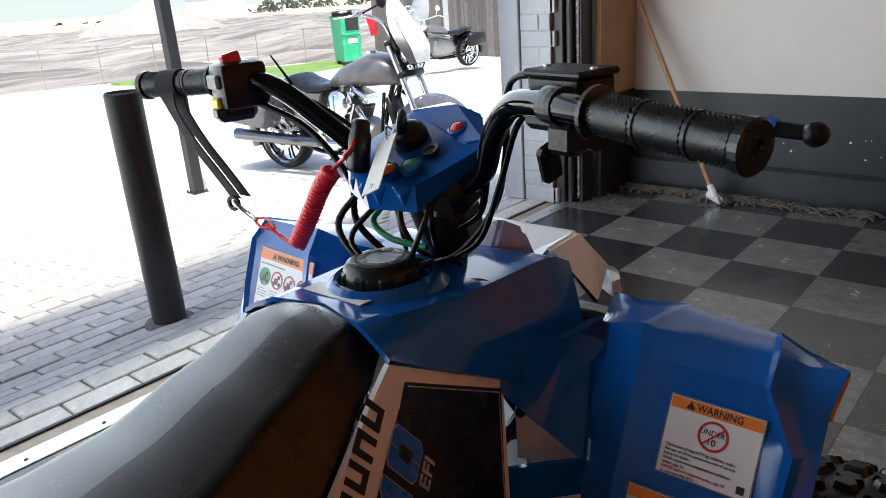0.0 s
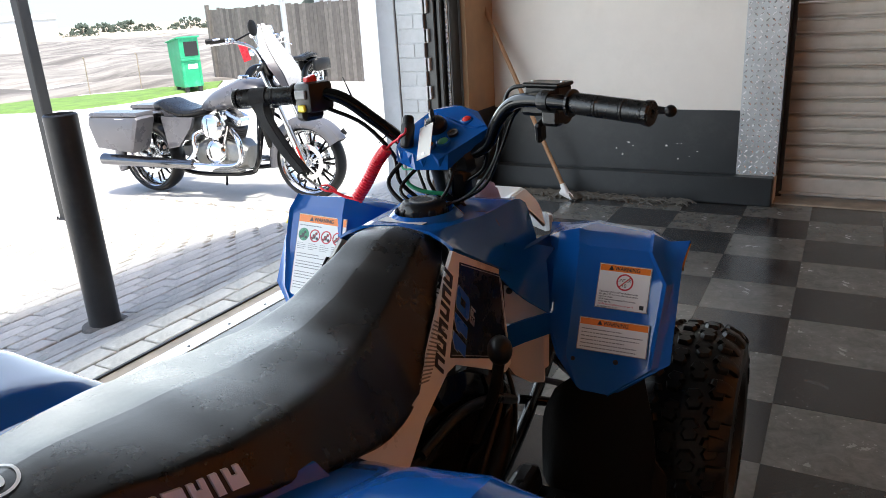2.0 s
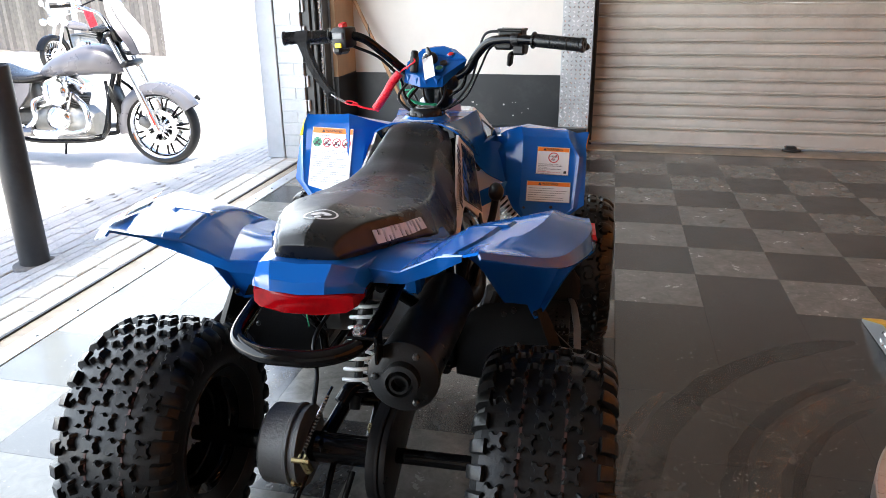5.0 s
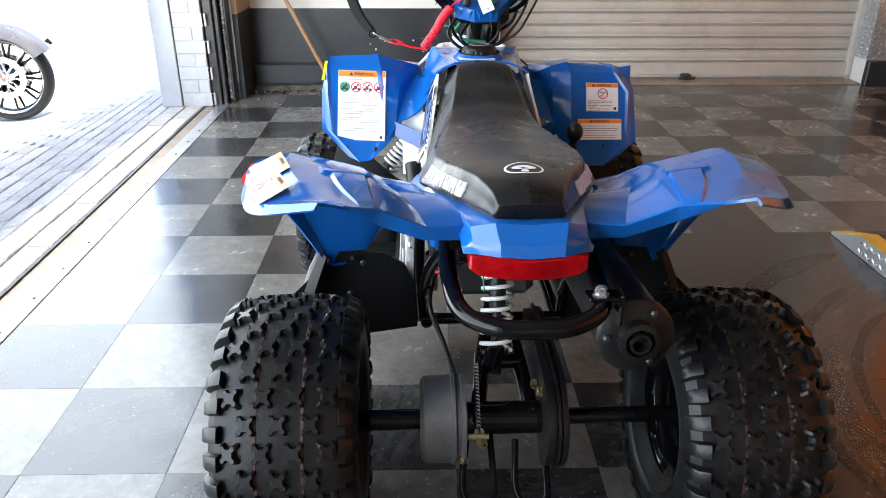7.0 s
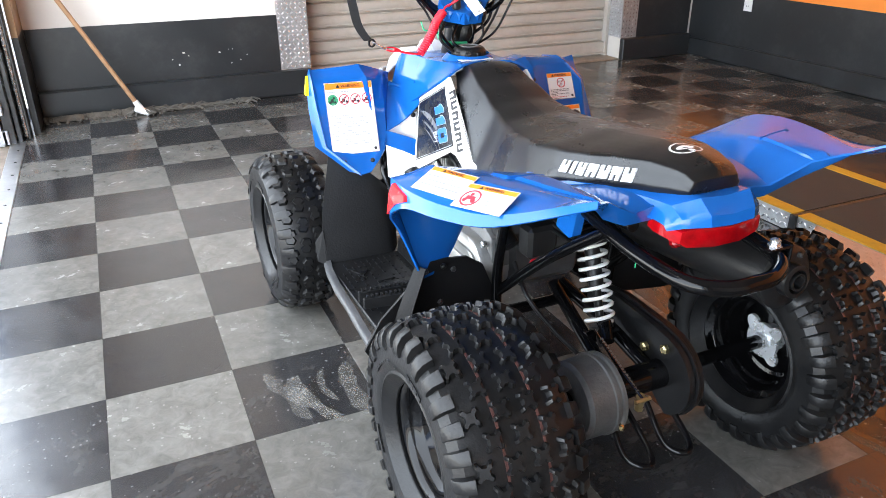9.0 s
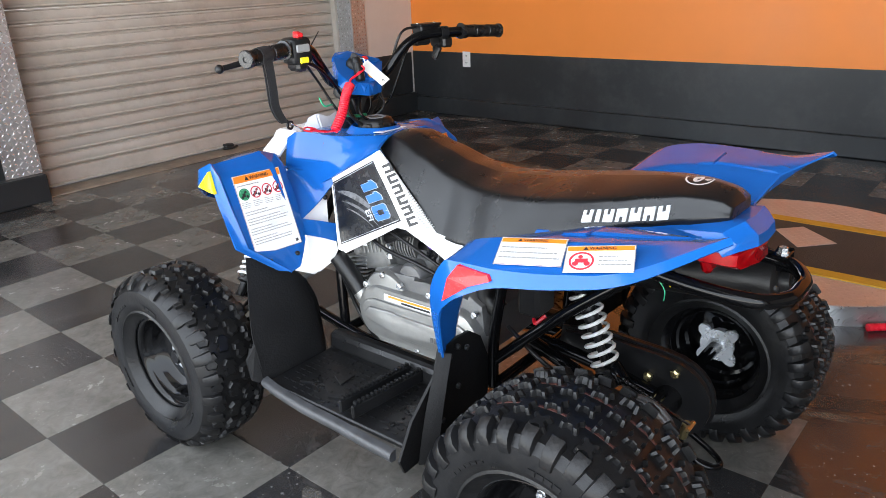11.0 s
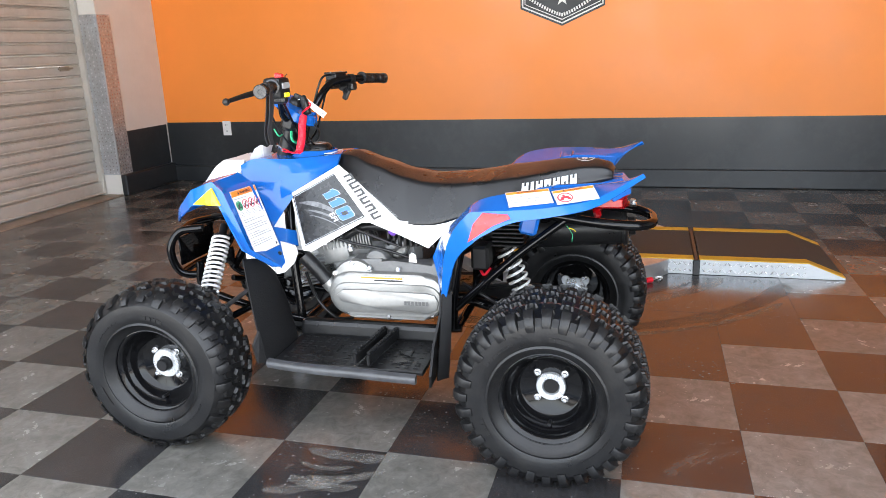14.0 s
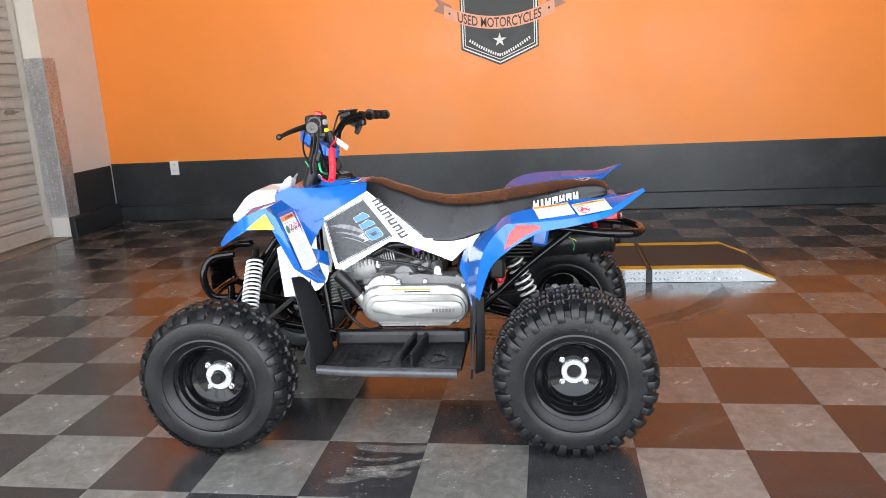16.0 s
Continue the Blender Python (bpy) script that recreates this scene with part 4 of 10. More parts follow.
# far sheds
for k, (a, d, w, h) in enumerate(((128, 160, 9, 3.0), (133, 165, 7, 2.6), (118, 150, 10, 3.2), (147, 190, 14, 4.5))):
    shed = thing("shed", "low pale farm shed on the horizon", "shed", pose(d * math.cos(radians(a)), d * math.sin(radians(a)), Z0 - far_fall(d * math.cos(radians(a)), d * math.sin(radians(a))), 0, 0, a - 90), group="far sheds")
    bm = bmesh.new()
    box(bm, (w, 5, h), (0, 0, h / 2))
    part("wall", bm, M_BLOCK, shed)
    bm = bmesh.new()
    loft(bm, [[Vector((x, -2.8, h)), Vector((x, 0, h + 1.1)), Vector((x, 2.8, h))] for x in (-w / 2 - 0.3, w / 2 + 0.3)])
    part("roof", bm, M_GREYTRIM, shed)

# chain-link fence: posts and two wires
for k in range(9):
    p = Vector((-15.6, 13.2, 0)).lerp(Vector((-19.4, 4.6, 0)), k / 7.0)
    post = thing("fence_post", "thin rusty steel fence post in the grass", "fence post", Matrix.Translation((p.x, p.y, Z0 - far_fall(p.x, p.y))), group="field fence posts")
    bm = bmesh.new()
    tube(bm, [(0, 0, 0), (rng.uniform(-0.03, 0.03), 0.02, 0.95)], 0.014, n=6, smooth=False)
    part("pole", bm, M_RUSTY, post)
    bm = bmesh.new()
    lathe(bm, [(0.02, 0.94), (0.022, 0.96), (0.01, 0.975)], 8)
    part("cap", bm, M_RUSTY, post)

# timber fence with posts and boards
fence = thing("timber_fence", "tall weathered grey-brown board fence", "fence")
FA, FB = Vector((-15.2, 15.75, 0)), Vector((-7.70, 14.03, 0))
FZ = Z0 - far_fall(-12.0, 15.0)
fdir = (FB - FA).normalized()
fang = math.degrees(math.atan2(fdir.y, fdir.x))
L_ = (FB - FA).length
rng = random.Random(8)
n_b = int(L_ / 0.145)
me = None
for i in range(n_b):
    p = FA + fdir * (0.145 * i + 0.07)
    bm = bmesh.new()
    h = 1.98 + rng.uniform(-0.03, 0.03)
    box(bm, (0.136, 0.018, h), (p.x, p.y, FZ + h / 2), rot=(0, rng.uniform(-0.4, 0.4), fang), bevel=0.003)
    part("board", bm, M_FENCE, fence)
for z in (0.35, 1.0, 1.7):
    bm = bmesh.new()
    mid = (FA + FB) / 2
    box(bm, (L_, 0.04, 0.09), (mid.x - fdir.y * 0.03, mid.y + 0.04, FZ + z), rot=(0, 0, fang))
    part("rail", bm, M_FENCE, fence)
for k, w in ((0.0, 0.1), (0.47, 0.11), (0.985, 0.12)):
    p = FA + fdir * (L_ * k)
    bm = bmesh.new()
    box(bm, (w, w, 2.1), (p.x, p.y - 0.06, FZ + 1.05), rot=(0, 0, fang), bevel=0.01)
    part("post", bm, M_GREYTRIM if 0 < k < 0.9 else M_FENCE, fence)

# pale block building beyond the fence
shop2 = thing("block_building", "pale painted blockwork building beside the fence", "building")
BZ = Z0 - far_fall(-9.0, 15.0) - 0.05
bm = bmesh.new()
plate(bm, [(-7.57, 13.84), (-7.15, 16.28), (-10.15, 17.28), (-10.65, 14.90)], 3.4, Matrix.Translation((0, 0, BZ)))
part("wall", bm, M_BLOCK, shop2)
bm = bmesh.new()
plate(bm, [(-7.40, 13.69), (-7.0, 16.43), (-10.25, 17.48), (-10.85, 14.83)], 0.12, Matrix.Translation((0, 0, BZ + 3.4)))
part("roof", bm, M_GREYTRIM, shop2)
flat("grass_patch", [(-13.5, 19.5), (-7.6, 18.6), (-7.0, 24.0), (-13.5, 26.0)], Z0 - far_fall(-10.5, 20.5) - 0.04, M_GRASS, "mown grass round the tree", "grass", depth=0.09)

# waste bin
skip = thing("waste_container", "green steel waste container with a dark side hatch", "waste container", pose(-12.85, 12.45, Z0 - far_fall(-12.85, 12.45), 0, 0, 66) @ Matrix.Scale(0.94, 4))
bm = bmesh.new()
sec = [(-0.26, 0.14), (0.54, 0.14), (0.54, 0.82), (0.60, 0.88), (0.60, 1.28), (-0.30, 1.40), (-0.30, 0.88), (-0.26, 0.82)]
loft(bm, [[Vector((x, y, z)) for y, z in sec] for x in (-0.28, 0.24)])
bmesh.ops.bevel(bm, geom=list(bm.edges), offset=0.012, segments=1, affect="EDGES")
part("body", bm, M_GREEN, skip)
bm = bmesh.new()
plate(bm, [(-0.32, -0.35), (0.28, -0.35), (0.28, 0.64), (-0.32, 0.64)], 0.035, Matrix.Translation((0, 0, 1.345)) @ pose(0, 0, 0, -7.5, 0, 0), bevel=0.01)
part("lid", bm, M_GREEN, skip)
# open hatch drawn as a black panel, the dark inside put into its colour
bm = bmesh.new()
box(bm, (0.36, 0.02, 0.36), (0.02, -0.305, 1.11), bevel=0.008)
part("hatch", bm, M_INK, skip)
bm = bmesh.new()
box(bm, (0.50, 0.05, 0.06), (-0.02, -0.28, 0.84), bevel=0.01)
part("rib", bm, M_GREEN, skip)
for sx in (-0.24, 0.20):
    bm = bmesh.new()
    box(bm, (0.06, 0.05, 0.62), (sx, -0.26, 0.48), bevel=0.01)
    part("rib", bm, M_GREEN, skip)
bm = bmesh.new()
box(bm, (0.26, 0.012, 0.12), (0.02, -0.266, 0.66), bevel=0.004)
part("notice", bm, M_LABEL, skip)
for sx in (-0.20, 0.16):
    for sy in (-0.18, 0.46):
        bm = bmesh.new()
        box(bm, (0.1, 0.1, 0.15), (sx, sy, 0.075), bevel=0.01)
        part("foot", bm, M_BLACKSTEEL, skip)

# black bollard and slim post on the apron
def bollard(at, r, h, label, z_in=0.05):
    b = thing("bollard", label, "bollard", Matrix.Translation(at))
    bm = bmesh.new()
    lathe(bm, [(r, -z_in), (r, h - 0.006), (r - 0.006, h), (r * 0.86, h), (r * 0.84, h - 0.02)], 28)
    part("pipe", bm, M_BLACKSTEEL, b, smooth=40)
    bm = bmesh.new()
    lathe(bm, [(r * 0.83, h - 0.03), (r * 0.83, h - 0.012), (r * 0.3, h - 0.008)], 20)
    part("fill", bm, M_CONCRETE, b, smooth=40)
    bm = bmesh.new()
    lathe(bm, [(r + 0.035, -z_in), (r + 0.03, 0.006), (r + 0.003, 0.012)], 28)
    part("collar", bm, M_SAND, b, smooth=40)
    return b


bollard((-0.99, 0.705, -0.087), 0.062, 0.87, "matt black steel pipe bollard set in brick paving")
M_POST = material("dark_grey_post_paint", (0.018, 0.019, 0.021), 0.5, vary=0.2, scale=5)
slim = thing("slim_post", "slim dark grey square steel post", "post", Matrix.Translation((-3.85, 2.52, ground_z(-3.85, 2.52))))
bm = bmesh.new()
box(bm, (0.09, 0.09, 4.4), (0, 0, 2.1), bevel=0.008)
part("shaft", bm, M_POST, slim)
bm = bmesh.new()
box(bm, (0.13, 0.13, 0.012), (0, 0, 0.002), bevel=0.003)
for sx in (-0.054, 0.054):
    for sy in (-0.054, 0.054):
        lathe(bm, [(0.006, 0.01), (0.011, 0.022), (0.005, 0.024)], 6, Matrix.Translation((sx, sy, 0)))
part("base_plate", bm, M_POST, slim)


# ---- the turntable for motorcycles, a low ramp lane over a round plate ----
LANE_W, LANE_E, LANE_H = 2.33, 2.92, 0.072
turn_table = thing("motorcycle_turntable", "low metal motorcycle turntable ramp with yellow edge lines", "turntable", Matrix.Translation((2.625, -0.56, 0)))


def lane_section(y0, y1, h0, h1, mid):
    """One length of the lane, in its own axes; mid is where the slope meets the flat."""
    w = (LANE_E - LANE_W) / 2
    line = [(y0, h0), (mid, LANE_H), (y1, h1)] if mid is not None else [(y0, h0), (y1, h1)]
    bm = bmesh.new()
    for (ya, ha), (yb, hb_) in zip(line, line[1:]):
        loft(bm, [[Vector((x, y, z)) for x, z in ((-w, 0.002), (w, 0.002), (w, h - 0.003), (-w, h - 0.003))] for y, h in ((ya, ha), (yb, hb_))])
    bmesh.ops.recalc_face_normals(bm, faces=bm.faces)
    deck = part("deck", bm, M_SHEET, turn_table, "silver tread plate deck")
    bm = bmesh.new()
    for (ya, ha), (yb, hb_) in zip(line, line[1:]):
        loft(bm, [[Vector((x, y, z)) for x, z in ((-w + 0.058, h - 0.004), (w - 0.058, h - 0.004), (w - 0.058, h), (-w + 0.058, h))] for y, h in ((ya, ha), (yb, hb_))])
    bmesh.ops.recalc_face_normals(bm, faces=bm.faces)
    part("grip_strip", bm, M_GRIP, deck, "dark worn anti-slip strip")
    for s in (-1, 1):
        bm = bmesh.new()
        for (ya, ha), (yb, hb_) in zip(line, line[1:]):
            loft(bm, [[Vector((x, y, z)) for x, z in ((s * (w - 0.060), h - 0.004), (s * (w - 0.001), h - 0.004), (s * (w - 0.001), h + 0.0015), (s * (w - 0.060), h + 0.0015))] for y, h in ((ya, ha), (yb, hb_))])
        bmesh.ops.recalc_face_normals(bm, faces=bm.faces)
        part("edge_line", bm, M_YELLOW, deck, "worn yellow edge line")
    return deck


lane_section(0.605, 1.15, LANE_H, 0.012, 0.98)
lane_section(-0.605, 0.58, LANE_H, LANE_H, None)
lane_section(-1.23, -0.63, 0.012, LANE_H, -1.08)
for y0, y1 in ((0.975, 0.615), (0.575, -0.600), (-0.640, -1.075)):
    lozenges("tread_bars", Matrix.Translation((-(LANE_E - LANE_W) / 2 - 0.0002, y0, 0.004)) @ face_west, y0 - y1, LANE_H - 0.010, turn_table, 0.021)
for y in (0.5925, -0.6175):
    bm = bmesh.new()
    box(bm, (LANE_E - LANE_W + 0.006, 0.02, LANE_H - 0.004), (0, y, LANE_H / 2), bevel=0.003)
    box(bm, (0.012, 0.03, LANE_H), (-(LANE_E - LANE_W) / 2 - 0.006, y, LANE_H / 2), bevel=0.003)
    part("joint_bar", bm, M_BLACKSTEEL, turn_table, "black steel joint bar")
for s in (-1, 1):
    R_, w_ = 0.575, (LANE_E - LANE_W) / 2 + 0.002
    a0 = math.acos(w_ / R_)
    arc = [(s * R_ * math.cos(a), R_ * math.sin(a)) for a in [-a0 + 2 * a0 * i / 36 for i in range(37)]]
    bm = bmesh.new()
    plate(bm, arc[::s], LANE_H - 0.004, Matrix.Translation((0, 0, 0.001)), bevel=0.003)
    bmesh.ops.recalc_face_normals(bm, faces=bm.faces)
    part("round_plate", bm, M_PINK, turn_table, "worn tread plate segment of the round table, tinted with the orange wall reflection")
    bm = bmesh.new()
    vs = [[Vector((x * k, y * k, z)) for x, y in arc] for k, z in ((1.001, 0.0), (1.008, 0.0), (1.008, LANE_H - 0.004), (1.001, LANE_H - 0.004))]
    loft(bm, vs, closed=False, cap=False, loop=True)
    bmesh.ops.recalc_face_normals(bm, faces=bm.faces)
    part("rim_band", bm, M_PLATE, turn_table, "silver tread plate curb", smooth=30)
bm = bmesh.new()
plate(bm, [(0.055, -0.135), (0.185, 0.018), (0.098, 0.10), (-0.06, -0.028)], 0.003, Matrix.Translation((0, 0, LANE_H + 0.0005)))
part("pivot_cover", bm, M_PINK, turn_table, "bare tread plate lozenge")
tab = thing("release_handle", "red rubber handle with a short wire on floor", "handle", Matrix.Translation((2.16, -0.955, 0)))
bm = bmesh.new()
tube(bm, [(-0.028, 0.034, 0.013), (0.0, 0.0, 0.013), (0.022, -0.030, 0.013)], 0.0125, n=10)
part("grip", bm, M_REDCORD, tab, smooth=60)
bm = bmesh.new()
tube(bm, [(0.022, -0.030, 0.013), (0.055, -0.055, 0.010), (0.075, -0.04, 0.008), (0.085, -0.075, 0.006), (0.06, -0.068, 0.005), (0.04, -0.062, 0.006)], 0.003, n=6)
part("wire", bm, M_ZINC, tab, smooth=60)


# ---- motorcycles on the lot; own axes: x ahead from the rear axle, y left, z up ----
def bike_wheel(parent, at, r, w, spokes, disc_r, rim_mat, name):
    turn = pose(0, 0, 0, 90, 0, 0)
    bm = bmesh.new()
    rr = r * 0.80
    lathe(bm, [(rr, -w * 0.42), (rr + 0.008, -w * 0.46), (rr + 0.012, -w * 0.40), (rr - 0.006, -w * 0.25), (rr - 0.006, w * 0.25), (rr + 0.012, w * 0.40), (rr + 0.008, w * 0.46), (rr, w * 0.42), (rr - 0.02, w * 0.22), (rr - 0.02, -w * 0.22)], 48, turn, closed_profile=True)
    wh = part(name, bm, rim_mat, parent, "polished cast wheel", smooth=50)
    wh.location = at
    bm = bmesh.new()
    lathe(bm, [(rr + 0.004, -w * 0.40), (rr + 0.025, -w * 0.5), (r - 0.03, -w * 0.5), (r - 0.010, -w * 0.36), (r, -w * 0.1), (r, w * 0.1), (r - 0.010, w * 0.36), (r - 0.03, w * 0.5), (rr + 0.025, w * 0.5), (rr + 0.004, w * 0.40)], 56, turn, closed_profile=True)
    part("tyre", bm, M_RUBBER, wh, "black road tyre", smooth=50)
    for i in range(spokes):
        bm = bmesh.new()
        a = 2 * math.pi * i / spokes
        for da in (-0.11, 0.11):
            p0 = Vector((0.05 * math.cos(a), 0.012 * (1 if da > 0 else -1), 0.05 * math.sin(a)))
            p1 = Vector(((rr - 0.012) * math.cos(a + da), 0.0, (rr - 0.012) * math.sin(a + da)))
            tube(bm, [p0, p1], (0.013, 0.008), n=7, smooth=False)
        part("spoke", bm, M_GLOSSB, wh, smooth=50)
    bm = bmesh.new()
    lathe(bm, [(0.02, -0.07), (0.045, -0.065), (0.06, -0.03), (0.06, 0.03), (0.045, 0.065), (0.02, 0.07)], 24, turn)
    part("hub", bm, M_CHROME, wh, smooth=40)
    for s in (-1, 1):
        bm = bmesh.new()
        lathe(bm, [(disc_r * 0.72, s * 0.058), (disc_r, s * 0.058), (disc_r, s * 0.063), (disc_r * 0.72, s * 0.063)], 40, turn, closed_profile=True)
        for i in range(5):
            a = 2 * math.pi * i / 5
            tube(bm, [(0.05 * math.cos(a), s * 0.06, 0.05 * math.sin(a)), (disc_r * 0.75 * math.cos(a + 0.3), s * 0.06, disc_r * 0.75 * math.sin(a + 0.3))], 0.009, n=6, smooth=False)
        part("brake_disc", bm, M_ZINC, wh, smooth=40)
    return wh


def arc_shell(bm, cx, cz, r, w, a0, a1, n=18, sag=0.35, thick=0.006, skirt=0.06):
    """Mudguard: a crowned section swept round a wheel."""
    sec = [(-w, -skirt), (-w * 0.96, -0.01), (-w * 0.7, 0.022), (0, 0.032), (w * 0.7, 0.022), (w * 0.96, -0.01), (w, -skirt)]
    rings_ = []
    for i in range(n + 1):
        a = radians(a0 + (a1 - a0) * i / n)
        e = Vector((math.cos(a), 0, math.sin(a)))
        c = Vector((cx, 0, cz))
        outer = [c + e * (r + h) + Vector((0, y, 0)) for y, h in sec]
        inner = [c + e * (r + h - thick) + Vector((0, y * 0.96, 0)) for y, h in sec[::-1]]
        rings_.append(outer + inner)
    loft(bm, rings_)
    bmesh.ops.recalc_face_normals(bm, faces=bm.faces)


def oval_loft(bm, stations, n=20, power=0.8):
    """stations: (x, z centre, half width, half height)."""
    rings_ = []
    for x, z, w, h in stations:
        rg_ = []
        for i in range(n):
            a = 2 * math.pi * i / n
            c, s = math.cos(a), math.sin(a)
            rg_.append(Vector((x, math.copysign(abs(c) ** power, c) * w, z + math.copysign(abs(s) ** power, s) * h)))
        rings_.append(rg_)
    loft(bm, rings_)
    bmesh.ops.recalc_face_normals(bm, faces=bm.faces)


moto = thing("touring_motorcycle", "grey touring motorcycle with hard saddlebags and chrome engine", "motorcycle", pose(-3.85, 3.48, -0.39, 0, 0, 5.36))
bike_wheel(moto, (1.665, 0, 0.32), 0.32, 0.12, 9, 0.15, M_CHROME, "front_wheel")
bike_wheel(moto, (0.0, 0, 0.31), 0.31, 0.16, 9, 0.14, M_CHROME, "rear_wheel")


def mp(name, bm, mat, label="", smooth=45):
    bmesh.ops.recalc_face_normals(bm, faces=bm.faces)
    return part(name, bm, mat, moto, label, smooth)


bm = bmesh.new()
arc_shell(bm, 1.665, 0.32, 0.345, 0.082, 30, 190, 22)
ff = mp("front_fender", bm, M_BIKE, "grey painted front mudguard")
bm = bmesh.new()
tube(bm, [(1.985, 0, 0.575), (2.02, 0, 0.545)], (0.02, 0.012), n=8, smooth=False)
part("fender_tip", bm, M_BPLASTIC, ff)
bm = bmesh.new()
arc_shell(bm, 0.0, 0.31, 0.38, 0.105, 75, 200, 18, skirt=0.10)
mp("rear_fender", bm, M_BIKE, "grey painted rear mudguard")
# forks, crown, headstock
for s in (-1, 1):
    bm = bmesh.new()
    tube(bm, [(1.675, s * 0.105, 0.30), (1.55, s * 0.105, 0.62)], (0.034, 0.031), n=14, smooth=False)
    box(bm, (0.05, 0.045, 0.07), (1.68, s * 0.105, 0.315), bevel=0.012)
    fk = mp("fork_slider", bm, M_CHROME, "chrome fork slider")
    bm = bmesh.new()
    tube(bm, [(1.55, s * 0.105, 0.61), (1.35, s * 0.105, 1.09)], 0.023, n=12, smooth=False)
    part("fork_tube", bm, M_CHROME, fk, smooth=60)
    bm = bmesh.new()
    box(bm, (0.012, 0.006, 0.11), (1.648, s * 0.142, 0.41), rot=(0, -21, 0), bevel=0.002)
    part("reflector", bm, M_REDREF, fk)
    bm = bmesh.new()
    box(bm, (0.10, 0.035, 0.075), (1.555, s * 0.09, 0.365), rot=(0, 25, 0), bevel=0.012)
    mp("brake_caliper", bm, M_DARKCAST)
bm = bmesh.new()
box(bm, (0.07, 0.27, 0.05), (1.47, 0, 0.84), rot=(0, -21, 0), bevel=0.012)
box(bm, (0.07, 0.27, 0.04), (1.365, 0, 1.07), rot=(0, -21, 0), bevel=0.012)
tube(bm, [(1.43, 0, 0.80), (1.32, 0, 1.07)], 0.035, n=12, smooth=False)
mp("fork_crown", bm, M_BPLASTIC)
# fork-mounted fairing: dark shell, pale face coloured as the sky's reflection, instrument panel inside
FAIR = ((1.62, 0.92, 0.11), (1.62, 1.03, 0.16), (1.575, 1.11, 0.165), (1.48, 1.23, 0.13), (1.41, 1.33, 0.08), (1.352, 1.405, 0.028))


def fair_rows(ks, ahead):
    return [[(x0 + ahead - 0.20 * (k / 2) ** 2 * w0 / 0.30, w0 * k / 2, z0 + ahead * 0.4) for k in ks] for x0, z0, w0 in FAIR]


bm = bmesh.new()
patch(bm, fair_rows((-2, -1.4, -0.7, 0, 0.7, 1.4, 2), 0.0), 0.010, 4)
fairing = mp("fairing", bm, M_BIKEDARK, "dark grey fork-mounted fairing")
bm = bmesh.new()
patch(bm, fair_rows((-1.45, -0.9, -0.3, 0.4, 1.2, 1.95), 0.014), 0.006, 4)
bmesh.ops.recalc_face_normals(bm, faces=bm.faces)
part("sky_reflection_shell", bm, M_SKYFACE, fairing, "fairing face, pale with sky reflection", smooth=60)
bm = bmesh.new()
loft(bm, [[Vector((1.46 + dx - abs(y) * 0.25, y, z)) for y, z in ((-0.10, 1.02), (0.10, 1.02), (0.13, 1.10), (0.08, 1.20), (-0.08, 1.20), (-0.13, 1.10))] for dx in (-0.03, 0.0)])
mp("inner_fairing", bm, M_BPLASTIC, "black instrument panel")
bm = bmesh.new()
lathe(bm, [(0.02, 0.075), (0.07, 0.06), (0.088, 0.02), (0.092, -0.03), (0.08, -0.06)], 28, Matrix.Translation((1.50, 0, 0.99)) @ pose(0, 0, 0, 0, 90, 0))
mp("headlight", bm, M_CHROME, "round chrome headlight")
# bars
bm = bmesh.new()
tube(bm, [(1.12, -0.40, 1.305), (1.22, -0.34, 1.31), (1.34, -0.16, 1.24), (1.37, -0.07, 1.12), (1.37, 0.07, 1.12), (1.34, 0.16, 1.22), (1.22, 0.36, 1.275), (1.12, 0.43, 1.26)], 0.0135, n=10)
bar = mp("handlebar", bm, M_CHROME, "chrome handlebar")
for s in (-1, 1):
    bm = bmesh.new()
    tube(bm, [(1.235, s * 0.33, 1.31), (1.11, s * 0.405, 1.305)], 0.020, n=12, smooth=False)
    part("grip", bm, M_BPLASTIC, bar, "black rubber grip", smooth=60)
    bm = bmesh.new()
    tube(bm, [(1.27, s * 0.30, 1.295), (1.26, s * 0.37, 1.285), (1.16, s * 0.45, 1.275)], (0.010, 0.006), n=8)
    box(bm, (0.06, 0.05, 0.045), (1.255, s * 0.30, 1.30), rot=(0, 0, s * 38), bevel=0.01)
    part("lever", bm, M_CHROME, bar, smooth=50)
bm = bmesh.new()
tube(bm, [(1.26, -0.28, 1.29), (1.32, -0.24, 1.32), (1.385, -0.21, 1.35)], 0.007, n=8)
lathe(bm, [(0.01, -0.018), (0.034, -0.014), (0.042, 0.0), (0.042, 0.008), (0.034, 0.012)], 20, Matrix.Translation((1.40, -0.20, 1.385)) @ pose(0, 0, 0, 0, 80, -12) @ Matrix.Diagonal((1.45, 1.0, 1.0, 1)))
part("mirror", bm, M_BPLASTIC, bar, "black handlebar mirror", smooth=50)
# tank with its console, seat
bm = bmesh.new()
oval_loft(bm, [(0.66, 0.745, 0.06, 0.02), (0.72, 0.775, 0.10, 0.05), (0.84, 0.815, 0.15, 0.085), (0.98, 0.845, 0.175, 0.105), (1.12, 0.868, 0.175, 0.125), (1.24, 0.868, 0.15, 0.12), (1.34, 0.84, 0.10, 0.09), (1.40, 0.82, 0.05, 0.05)])
tank = mp("fuel_tank", bm, M_BIKE, "grey metallic fuel tank", 60)
bm = bmesh.new()
